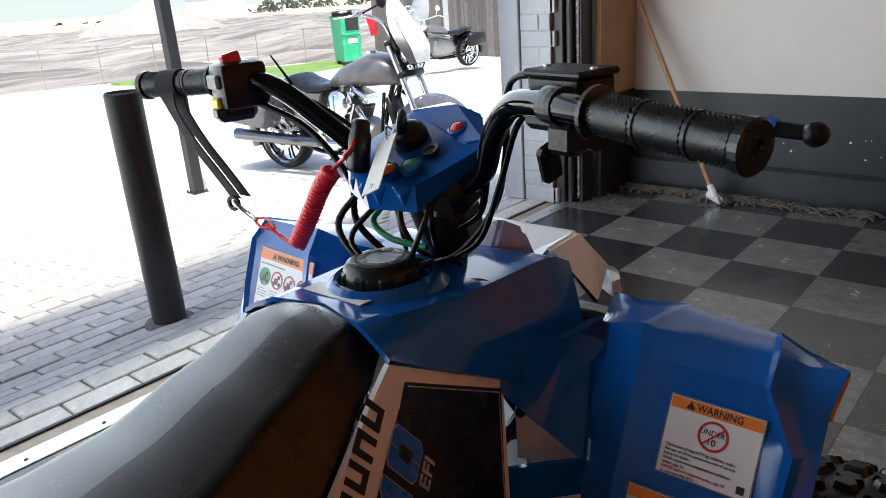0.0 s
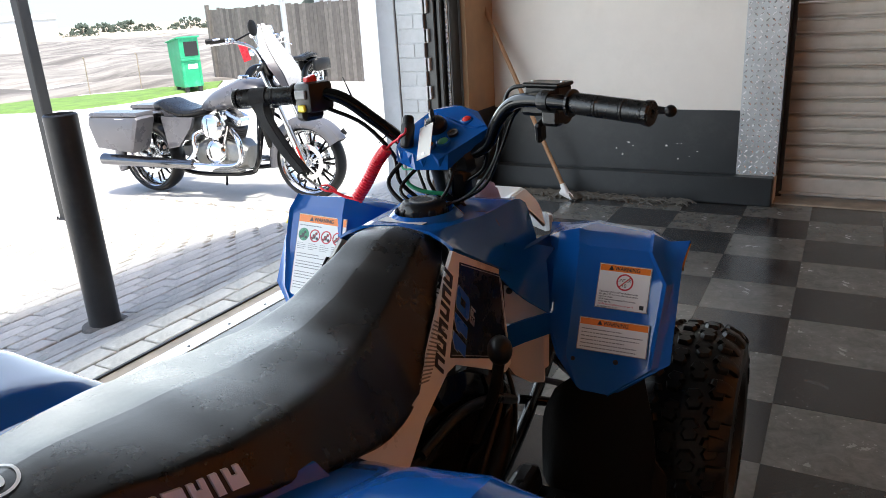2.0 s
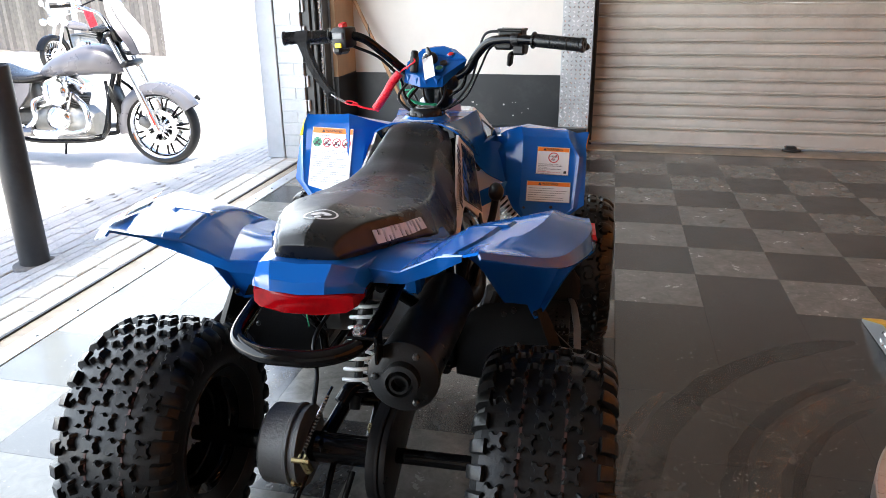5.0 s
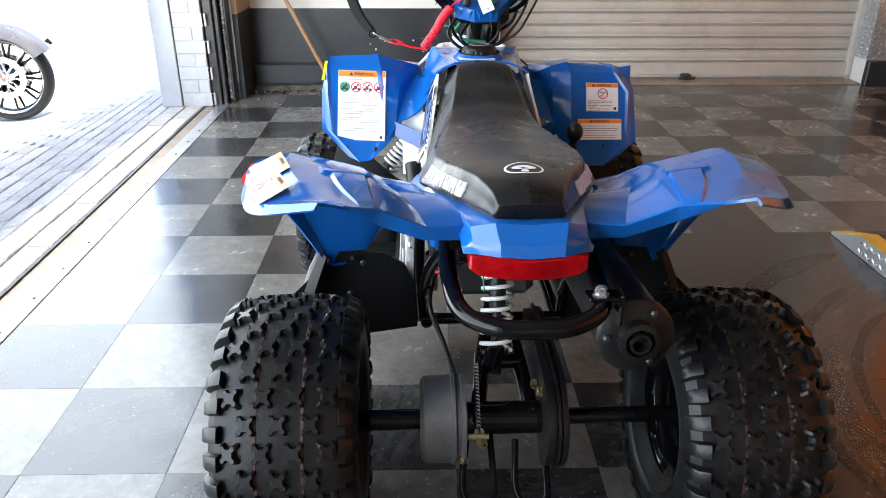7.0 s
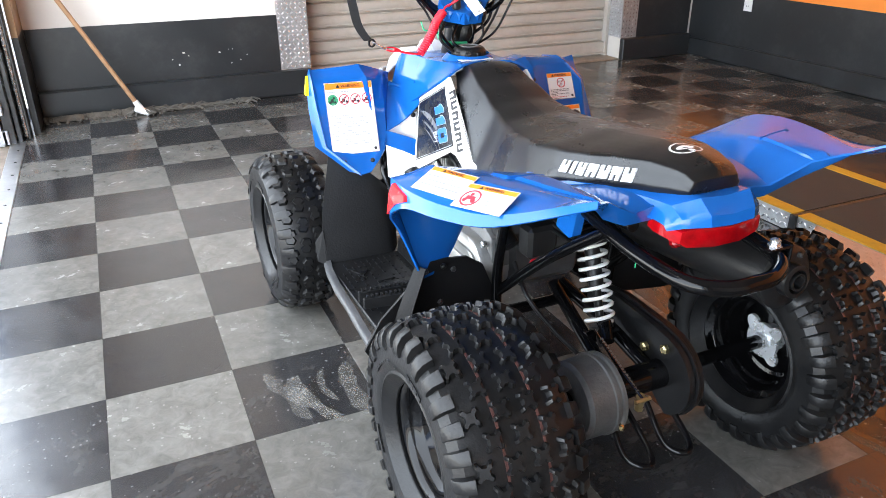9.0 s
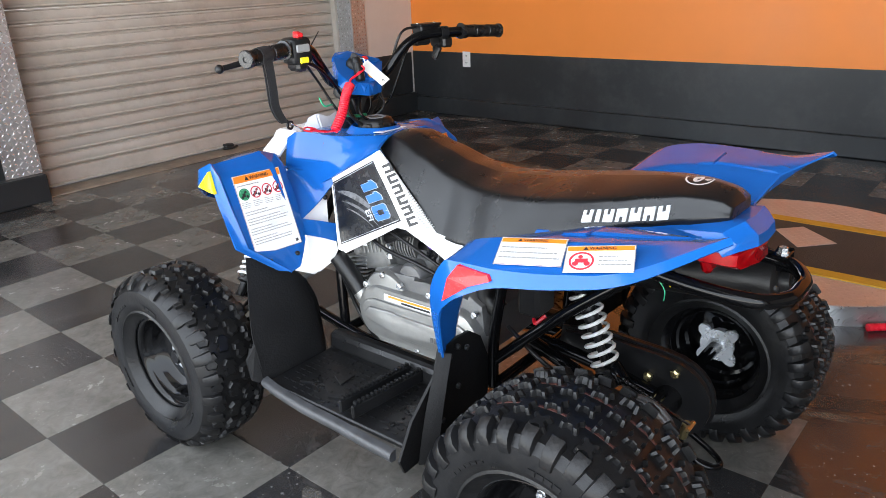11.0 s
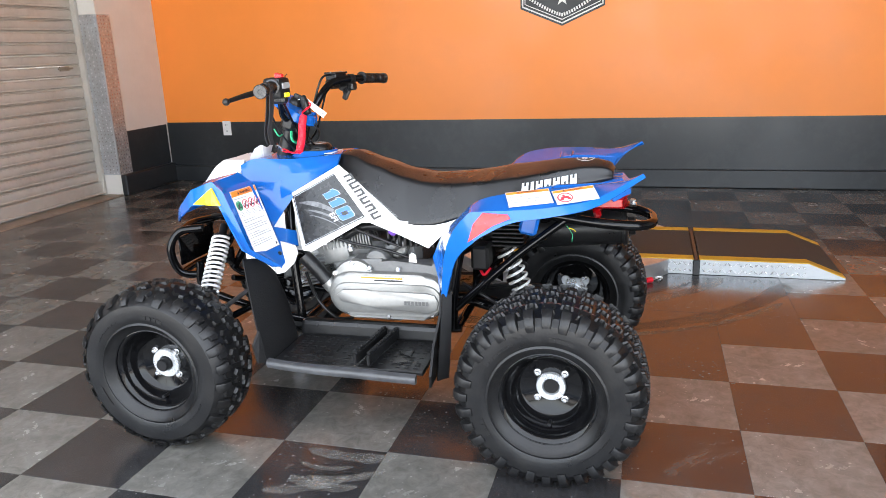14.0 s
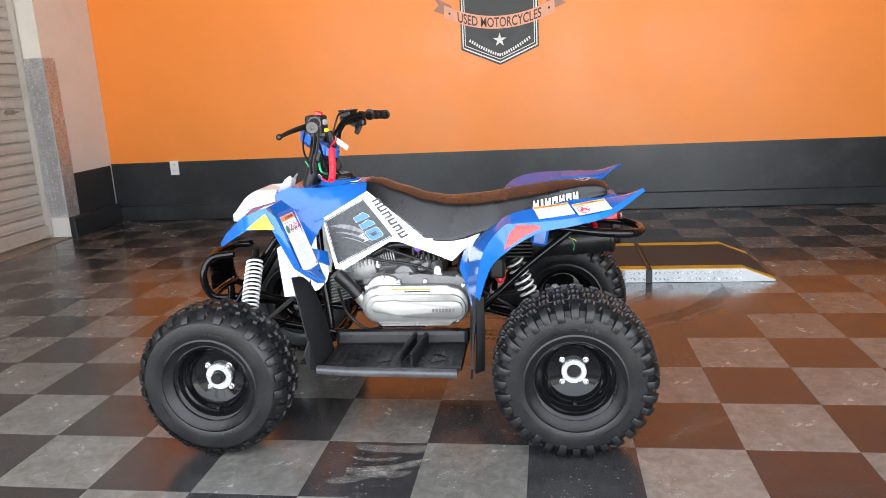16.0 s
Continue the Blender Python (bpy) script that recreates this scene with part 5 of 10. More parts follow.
patch(bm, [[(0.76, y * 0.5, 0.862 - abs(y) * 0.2), (0.90, y, 0.925 - abs(y) * 0.25), (1.08, y * 1.1, 0.996 - abs(y) * 0.25), (1.24, y * 0.8, 0.993 - abs(y) * 0.3)] for y in (-0.05, 0.0, 0.05)], 0.01, 4)
lathe(bm, [(0.045, 0.0), (0.045, 0.018), (0.03, 0.024)], 20, Matrix.Translation((1.10, 0, 0.992)))
part("console", bm, M_CHROME, tank, smooth=50)
bm = bmesh.new()
oval_loft(bm, [(0.18, 0.76, 0.10, 0.03), (0.22, 0.785, 0.14, 0.045), (0.30, 0.79, 0.16, 0.048), (0.38, 0.755, 0.175, 0.045), (0.50, 0.722, 0.18, 0.042), (0.60, 0.718, 0.16, 0.04), (0.70, 0.735, 0.11, 0.035), (0.76, 0.755, 0.06, 0.02)])
mp("seat", bm, M_VINYL, "black two-up seat", 60)
# frame, down tubes, floorboards
for s in (-1, 1):
    bm = bmesh.new()
    tube(bm, [(1.36, s * 0.035, 0.86), (1.27, s * 0.06, 0.60), (1.20, s * 0.10, 0.30), (1.10, s * 0.13, 0.225), (0.55, s * 0.14, 0.215), (0.25, s * 0.13, 0.33)], 0.020, n=10)
    mp("frame_tube", bm, M_GLOSSB, "gloss black frame tube")
    bm = bmesh.new()
    tube(bm, [(1.27, s * 0.10, 0.70), (1.33, s * 0.20, 0.58), (1.33, s * 0.25, 0.36), (1.22, s * 0.18, 0.26)], 0.014, n=10)
    mp("engine_guard", bm, M_GLOSSB, "black engine guard")
    bm = bmesh.new()
    box(bm, (0.28, 0.10, 0.022), (1.02, s * 0.25, 0.27), rot=(s * 4, 0, 0), bevel=0.008)
    for k in range(5):
        box(bm, (0.035, 0.08, 0.008), (0.92 + k * 0.05, s * 0.25, 0.285), rot=(s * 4, 0, 0), bevel=0.002)
    tube(bm, [(0.95, s * 0.12, 0.26), (0.95, s * 0.22, 0.258)], 0.012, n=8, smooth=False)
    mp("floorboard", bm, M_DARKCAST, "grey ribbed floorboard")
    # saddlebag with lid
    bm = bmesh.new()
    sec = [(-0.36, 0.66), (-0.30, 0.45), (0.10, 0.41), (0.13, 0.45), (0.23, 0.70), (0.21, 0.72), (-0.34, 0.72)]
    loft(bm, [[Vector((0.0 + x * k + (1 - k) * 0.0, s * y, 0.56 + (z - 0.56) * k)) for x, z in sec] for k, y in ((0.92, 0.145), (1.0, 0.165), (1.0, 0.325), (0.95, 0.352), (0.80, 0.362))])
    bag = mp("saddlebag", bm, M_BIKE, "grey painted hard saddlebag", 30)
    bm = bmesh.new()
    loft(bm, [[Vector((x, s * y, z)) for x, y, z in ((-0.345 * k, 0.15, 0.723 + h), (0.215 * k, 0.15, 0.723 + h), (0.205 * k, 0.34 - 0.03 * (1 - k) * 8, 0.723 + h), (-0.335 * k, 0.34 - 0.03 * (1 - k) * 8, 0.723 + h))] for k, h in ((1.0, 0.0), (1.0, 0.012), (0.96, 0.03))])
    bmesh.ops.recalc_face_normals(bm, faces=bm.faces)
    part("lid", bm, M_BIKE, bag, smooth=30)
    bm = bmesh.new()
    box(bm, (0.09, 0.008, 0.022), (-0.18, s * 0.356, 0.655), bevel=0.003)
    part("reflector", bm, M_REDREF, bag)
    bm = bmesh.new()
    box(bm, (0.10, 0.012, 0.02), (0.02, s * 0.35, 0.70), bevel=0.004)
    part("latch", bm, M_CHROME, bag)
    bm = bmesh.new()
    loft(bm, [[Vector((x, s * (0.13 + o), z)) for x, z in ((0.30, 0.70), (0.64, 0.69), (0.60, 0.60), (0.45, 0.44), (0.33, 0.42))] for o in (0.0, 0.03)])
    mp("side_cover", bm, M_BIKE, "grey painted side cover", 30)
    # silencers
    bm = bmesh.new()
    along_ = [(-0.34, s * 0.26, 0.335), (0.25, s * 0.24, 0.315), (0.62, s * 0.21, 0.30)]
    tube(bm, along_, (0.052, 0.040), n=16)
    mp("silencer", bm, M_DCHROME, "long dark chrome silencer", 60)
    bm = bmesh.new()
    tube(bm, [(1.02, s * 0.17, 0.27), (1.06, s * 0.20, 0.26)], 0.01, n=8, smooth=False)
    mp("foot_peg", bm, M_CHROME)
    bm = bmesh.new()
    tube(bm, [(0.30, s * 0.17, 0.44), (0.36, s * 0.24, 0.45)], 0.016, n=8, smooth=False)
    mp("foot_peg", bm, M_CHROME)
# engine: crankcase, two finned cylinders in a vee, covers, pipes
bm = bmesh.new()
oval_loft(bm, [(0.56, 0.36, 0.09, 0.08), (0.62, 0.36, 0.13, 0.12), (0.80, 0.38, 0.14, 0.14), (1.02, 0.36, 0.14, 0.13), (1.10, 0.34, 0.10, 0.09)], power=0.6)
mp("crankcase", bm, M_CAST, "polished engine case")
for lean, nm in ((-22, "rear_cylinder"), (24, "front_cylinder")):
    bm = bmesh.new()
    m = Matrix.Translation((0.86, 0, 0.42)) @ Matrix.Rotation(radians(lean), 4, "Y")
    lathe(bm, [(0.075, 0.03), (0.075, 0.22)], 20, m)
    for k in range(9):
        z = 0.055 + k * 0.019
        lathe(bm, [(0.076, z), (0.112, z), (0.112, z + 0.006), (0.076, z + 0.006)], 20, m)
    cy = mp(nm, bm, M_DARKCAST, "dark finned cylinder")
    bm = bmesh.new()
    vs = m @ Matrix.Translation((0, 0, 0.27))
    bmesh.ops.create_cube(bm, size=1.0, matrix=vs @ Matrix.Diagonal((0.20, 0.17, 0.09, 1)))
    bmesh.ops.bevel(bm, geom=list(bm.edges), offset=0.025, segments=2, affect="EDGES")
    part("rocker_cover", bm, M_CHROME, cy, "chrome rocker cover", smooth=50)
    for s in (-1,):
        bm = bmesh.new()
        tube(bm, [m @ Vector((0.02, s * 0.12, 0.0)), m @ Vector((0.01, s * 0.115, 0.22))], 0.013, n=8, smooth=False)
        part("pushrod_tube", bm, M_CHROME, cy, smooth=60)
bm = bmesh.new()
lathe(bm, [(0.10, 0.0), (0.105, 0.03), (0.09, 0.05), (0.05, 0.058)], 28, Matrix.Translation((0.84, -0.14, 0.40)) @ pose(0, 0, 0, 90, 0, 0))
mp("cam_cover", bm, M_CHROME, "chrome round cam cover")
bm = bmesh.new()
oval_loft(bm, [(-0.02, 0, 0.085, 0.085), (0.0, 0, 0.10, 0.10), (0.06, 0, 0.105, 0.105), (0.085, 0, 0.08, 0.08)], power=0.9)
bmesh.ops.transform(bm, matrix=Matrix.Translation((0.87, -0.15, 0.62)) @ pose(0, 0, 0, 0, 0, -90), verts=bm.verts)
mp("air_cleaner", bm, M_CHROME, "chrome air cleaner cover")
bm = bmesh.new()
tube(bm, [(0.98, -0.10, 0.58), (1.10, -0.18, 0.50), (1.12, -0.20, 0.36), (1.0, -0.20, 0.295), (0.62, -0.21, 0.30)], 0.024, n=12)
tube(bm, [(0.72, -0.10, 0.58), (0.66, -0.19, 0.54), (0.66, -0.20, 0.42), (0.56, -0.20, 0.33), (0.45, -0.21, 0.31)], 0.024, n=12)
mp("exhaust_pipe", bm, M_CHROME, "chrome exhaust pipes", 60)
bm = bmesh.new()
box(bm, (0.20, 0.17, 0.13), (0.50, 0, 0.40), bevel=0.03)
box(bm, (0.22, 0.20, 0.20), (0.48, 0, 0.58), bevel=0.02)
mp("gearbox", bm, M_DARKCAST, "dark gearbox and battery box")
bm = bmesh.new()
box(bm, (0.05, 0.16, 0.24), (1.30, 0, 0.55), rot=(0, -16, 0), bevel=0.008)
for k in range(8):
    box(bm, (0.008, 0.17, 0.012), (1.335 - k * 0.008, 0, 0.46 + k * 0.026), rot=(0, -16, 0))
mp("oil_cooler", bm, M_BPLASTIC)
bm = bmesh.new()
tube(bm, [(1.40, 0.08, 1.10), (1.36, 0.13, 0.95), (1.28, 0.12, 0.80), (1.18, 0.10, 0.62)], 0.007, n=7)
mp("clutch_cable", bm, M_BPLASTIC, "", 60)
bm = bmesh.new()
tube(bm, [(0.70, 0.12, 0.30), (0.62, 0.19, 0.12), (0.57, 0.23, 0.015)], 0.011, n=8)
mp("side_stand", bm, M_GLOSSB)
rag = thing("red_rag", "small red rag hanging from a grip", "rag", moto.matrix_world.copy())
bm = bmesh.new()
patch(bm, [[(1.262 + dx + (1.262 - z) * 0.28, -0.17 + dx * 0.2, z + 0.006 * k) for k, dx in enumerate((-0.03, -0.010, 0.010, 0.03))] for z in (1.262, 1.22, 1.17, 1.13)], 0.006, 4)
bmesh.ops.recalc_face_normals(bm, faces=bm.faces)
part("folded_cloth", bm, M_REDCORD, rag, smooth=60)

# smaller cruiser with a clear screen by the fence
GZ2 = ground_z(-8.45, 11.75)
cruiser = thing("cruiser_motorcycle", "small chrome cruiser motorcycle with clear windscreen", "motorcycle", pose(-8.45, 11.75, GZ2, 0, 0, -95) @ Matrix.Scale(1.0, 4))
moto_keep, moto = moto, cruiser
bike_wheel(cruiser, (1.55, 0, 0.32), 0.32, 0.10, 12, 0.13, M_CHROME, "front_wheel")
bike_wheel(cruiser, (0.0, 0, 0.31), 0.31, 0.14, 12, 0.12, M_CHROME, "rear_wheel")
bm = bmesh.new()
arc_shell(bm, 1.55, 0.32, 0.345, 0.075, 20, 170, 16)
mp("front_fender", bm, M_GLOSSB, "black front mudguard")
bm = bmesh.new()
arc_shell(bm, 0.0, 0.31, 0.36, 0.09, 60, 190, 16)
mp("rear_fender", bm, M_GLOSSB, "black rear mudguard")
for s in (-1, 1):
    bm = bmesh.new()
    tube(bm, [(1.56, s * 0.09, 0.31), (1.25, s * 0.09, 0.98)], 0.026, n=10, smooth=False)
    mp("fork", bm, M_CHROME, "chrome fork")
    bm = bmesh.new()
    lathe(bm, [(0.02, 0.05), (0.055, 0.04), (0.065, 0.0), (0.05, -0.04)], 18, Matrix.Translation((1.42, s * 0.24, 0.90)) @ pose(0, 0, 0, 0, 90, 0))
    mp("passing_lamp", bm, M_CHROME, "round chrome lamp")
    bm = bmesh.new()
    tube(bm, [(1.18, s * 0.35, 1.08), (1.20, s * 0.42, 1.20)], 0.006, n=6, smooth=False)
    lathe(bm, [(0.02, -0.012), (0.055, -0.006), (0.055, 0.006)], 18, Matrix.Translation((1.20, s * 0.43, 1.22)) @ pose(0, 0, 0, 0, 90, 0))
    mp("mirror", bm, M_CHROME)
    bm = bmesh.new()
    box(bm, (0.48, 0.14, 0.26), (-0.02, s * 0.25, 0.55), bevel=0.04)
    mp("saddlebag", bm, M_BPLASTIC, "black leather saddlebag")
    bm = bmesh.new()
    tube(bm, [(1.2, s * 0.06, 0.8), (1.1, s * 0.1, 0.3), (0.4, s * 0.12, 0.24), (0.05, s * 0.13, 0.30)], 0.018, n=8)
    mp("frame_tube", bm, M_GLOSSB)
bm = bmesh.new()
lathe(bm, [(0.02, 0.08), (0.08, 0.07), (0.095, 0.0), (0.07, -0.08)], 22, Matrix.Translation((1.42, 0, 0.92)) @ pose(0, 0, 0, 0, 90, 0))
mp("headlight", bm, M_CHROME, "chrome headlight")
bm = bmesh.new()
tube(bm, [(0.95, -0.40, 1.02), (1.10, -0.33, 1.08), (1.22, -0.1, 1.02), (1.22, 0.1, 1.02), (1.10, 0.33, 1.08), (0.95, 0.40, 1.02)], 0.013, n=8)
mp("handlebar", bm, M_CHROME)
bm = bmesh.new()
patch(bm, [[(1.42 - 0.10 * (k / 2) ** 2 - z * 0.22, 0.26 * k / 2 * w, 0.95 + z) for k in (-2, -1, 0, 1, 2)] for z, w in ((0.0, 0.6), (0.15, 1.0), (0.32, 1.0), (0.46, 0.7))], 0.004, 4)
mp("windscreen", bm, M_GLASS, "clear curved windscreen")
bm = bmesh.new()
oval_loft(bm, [(0.55, 0.72, 0.05, 0.03), (0.75, 0.78, 0.13, 0.08), (0.98, 0.82, 0.15, 0.09), (1.15, 0.83, 0.08, 0.06)])
mp("fuel_tank", bm, M_BIKEDARK, "dark fuel tank", 60)
bm = bmesh.new()
oval_loft(bm, [(-0.10, 0.74, 0.08, 0.03), (0.05, 0.76, 0.13, 0.05), (0.35, 0.70, 0.16, 0.05), (0.60, 0.72, 0.08, 0.04)])
mp("seat", bm, M_VINYL, "black seat", 60)
bm = bmesh.new()
oval_loft(bm, [(0.45, 0.42, 0.08, 0.08), (0.60, 0.45, 0.15, 0.17), (0.95, 0.47, 0.15, 0.2), (1.05, 0.42, 0.08, 0.1)], power=0.6)
eng_c = mp("engine", bm, M_CAST, "finned aluminium engine")
for k in range(6):
    bm = bmesh.new()
    box(bm, (0.42, 0.32, 0.008), (0.78, 0, 0.50 + k * 0.03), bevel=0.002)
    part("cooling_fin", bm, M_CAST, eng_c)
bm = bmesh.new()
tube(bm, [(0.95, -0.12, 0.55), (1.05, -0.18, 0.42), (0.9, -0.2, 0.28), (0.3, -0.2, 0.28), (-0.35, -0.22, 0.32)], 0.035, n=10)
mp("exhaust", bm, M_CHROME, "chrome exhaust")

# tyre marks that turning machines left round the turntable, and scuffs by the door
def floor_film(name, path, width, mat, label, z):
    bm = bmesh.new()
    lo, hi = [], []
    rg = random.Random(len(path))
    for i, p in enumerate(path):
        a, b = Vector(path[max(0, i - 1)]), Vector(path[min(len(path) - 1, i + 1)])
        n_ = Vector((a.y - b.y, b.x - a.x)).normalized()
        w = width * (0.55 + 0.25 * rg.random()) * (0.3 if i in (0, len(path) - 1) else 1.0)
        p = Vector(p)
        lo.append(bm.verts.new((*(p - n_ * w), z)))
        hi.append(bm.verts.new((*(p + n_ * w), z)))
    for i in range(len(path) - 1):
        bm.faces.new((lo[i], lo[i + 1], hi[i + 1], hi[i]))
    ob = part(name, bm, mat)
    return tagged(ob, label, "floor mark", kind="structure")


for r_, w_, a0, a1, mt in ((0.79, 0.05, 112, 246, M_SCUFF), (0.86, 0.03, 120, 200, M_SKID), (1.05, 0.06, 110, 250, M_SKID), (1.12, 0.025, 150, 236, M_SCUFF), (0.72, 0.02, 125, 235, M_SKID)):
    floor_film("skid_mark", [(2.625 + r_ * math.cos(radians(a0 + (a1 - a0) * i / 30)), -0.56 + r_ * math.sin(radians(a0 + (a1 - a0) * i / 30))) for i in range(31)], w_, mt, "faint curved tyre mark on the vinyl floor", 0.0008 + 0.0003 * r_)
rgs = random.Random(12)
for i in range(11):
    x, y, a = rgs.uniform(0.40, 0.58), rgs.uniform(-0.30, -0.10), -math.pi / 2 + rgs.uniform(-0.05, 0.45)
    ln = rgs.uniform(0.05, 0.11)
    floor_film("scuff_mark", [(x + ln * t_ * math.cos(a) + 0.02 * t_ * t_, y + ln * t_ * math.sin(a)) for t_ in (-1, -0.75, -0.5, -0.25, 0, 0.25, 0.5, 0.75, 1)], rgs.uniform(0.010, 0.032), M_DUST if i % 4 else M_SKID, "pale dusty scuff on the vinyl floor", 0.0008 + 0.00012 * i)

# ---- the quad bike; its own axes: x to its right, y ahead, z up, from under the rear axle ----
atv = thing("quad_bike", "small blue and white quad bike with black seat", "quad bike", pose(1.0, -0.735, 0, 0, 0, 1.0))


def knob(bm, m, outline, h, taper=0.86):
    rows = [[bm.verts.new(m @ Vector((x * k, y * k, z))) for x, y in outline] for k, z in ((1.06, -0.004), (taper + 0.05, h - 0.0018), (taper - 0.04, h))]
    n = len(rows[0])
    bm.faces.new(rows[-1])
    for a, b in zip(rows, rows[1:]):
        for i in range(n):
            j = (i + 1) % n
            bm.faces.new((a[i], a[j], b[j], b[i]))


STAR = [(1.0, 0.62), (0.92, 0.96), (0.60, 1.0), (0.28, 0.62), (-0.28, 0.62), (-0.60, 1.0), (-0.92, 0.96), (-1.0, 0.62), (-0.64, 0.28), (-0.64, -0.28),
        (-1.0, -0.62), (-0.92, -0.96), (-0.60, -1.0), (-0.28, -0.62), (0.28, -0.62), (0.60, -1.0), (0.92, -0.96), (1.0, -0.62), (0.64, -0.28), (0.64, 0.28)]
HOOK = [(1.0, 0.45), (0.35, 1.0), (-0.75, 0.85), (-1.0, 0.25), (-0.45, 0.05), (-0.8, -0.5), (-0.35, -1.0), (0.8, -0.8), (1.0, -0.2), (0.5, 0.05)]


def tyre_mesh(prof, rows, shoulder, n, h, shape, size, step):
    """A tyre about the x axis: its carcass from (radius, x) pairs, with tread blocks standing on it."""
    bm = bmesh.new()
    half = prof + [(r, -x) for r, x in prof[::-1]]
    inner = [(prof[0][0] + 0.004, -prof[0][1] + 0.006), (prof[0][0] + 0.03, 0.0), (prof[0][0] + 0.004, prof[0][1] - 0.006)]
    lathe(bm, half + inner, 72, pose(0, 0, 0, 0, 90, 0), closed_profile=True)
    body = bm
    bm = bmesh.new()

    def radius(x):
        pts = sorted((abs(px), r) for r, px in prof if r > prof[-1][0] - 0.06)
        for (x0, r0), (x1, r1) in zip(pts, pts[1:]):
            if x0 <= abs(x) <= x1:
                return r0 + (r1 - r0) * (abs(x) - x0) / (x1 - x0), math.atan2(r1 - r0, x1 - x0)
        return pts[-1][1], -0.9
    rg = random.Random(n)
    for k, x in enumerate(rows):
        r, slope = radius(x)
        for i in range(n):
            a = 2 * math.pi * (i + (0.5 if (k % 2) else 0.0) * step) / n
            m = Matrix.Rotation(a, 4, "X") @ Matrix.Translation((x, 0, r)) @ Matrix.Rotation(-slope * (1 if x > 0 else -1), 4, "Y")
            q = [(px * size[0] * (1 if x > 0 else -1), py * size[1]) for px, py in shape]
            if x < 0:
                q = q[::-1]
            knob(bm, m, q, h)
    big = prof[-1][1] == 0.0 and shoulder > 0.09
    lugs = 32 if big else 26
    path = [(0.2165, 0.090), (0.2095, 0.1045), (0.200, 0.112), (0.189, 0.1155), (0.181, 0.1165)] if big else [(0.2195, 0.052), (0.2135, 0.068), (0.204, 0.080), (0.197, 0.0850)]
    for s in (-1, 1):
        for i in range(lugs):
            a = 2 * math.pi * (i + 0.5 * (s > 0)) / lugs
            run = path if i % 2 else path[:-1]
            rings_ = []
            for q, (r, x) in enumerate(run):
                f = q / (len(run) - 1)
                lift, w = (0.0105 if big else 0.0062) * (1 - 0.80 * f * f), (0.0135 if big else 0.0150) * (1 - 0.22 * f)
                out = Vector((s * (0.25 + 0.75 * f), 0, 1 - 0.9 * f)).normalized()
                base = Vector((s * x, 0, r)) - out * 0.004
                rings_.append([Matrix.Rotation(a, 4, "X") @ p for p in (base + Vector((0, -w, 0)), base + out * (lift + 0.003) + Vector((0, -w * 0.86, 0)), base + out * (lift + 0.004) + Vector((0, -w * 0.70, 0)), base + out * (lift + 0.004) + Vector((0, w * 0.70, 0)), base + out * (lift + 0.003) + Vector((0, w * 0.86, 0)), base + Vector((0, w, 0)))])
            loft(bm, rings_)
    for b in (body, bm):
        bmesh.ops.recalc_face_normals(b, faces=b.faces)
    return body, bm


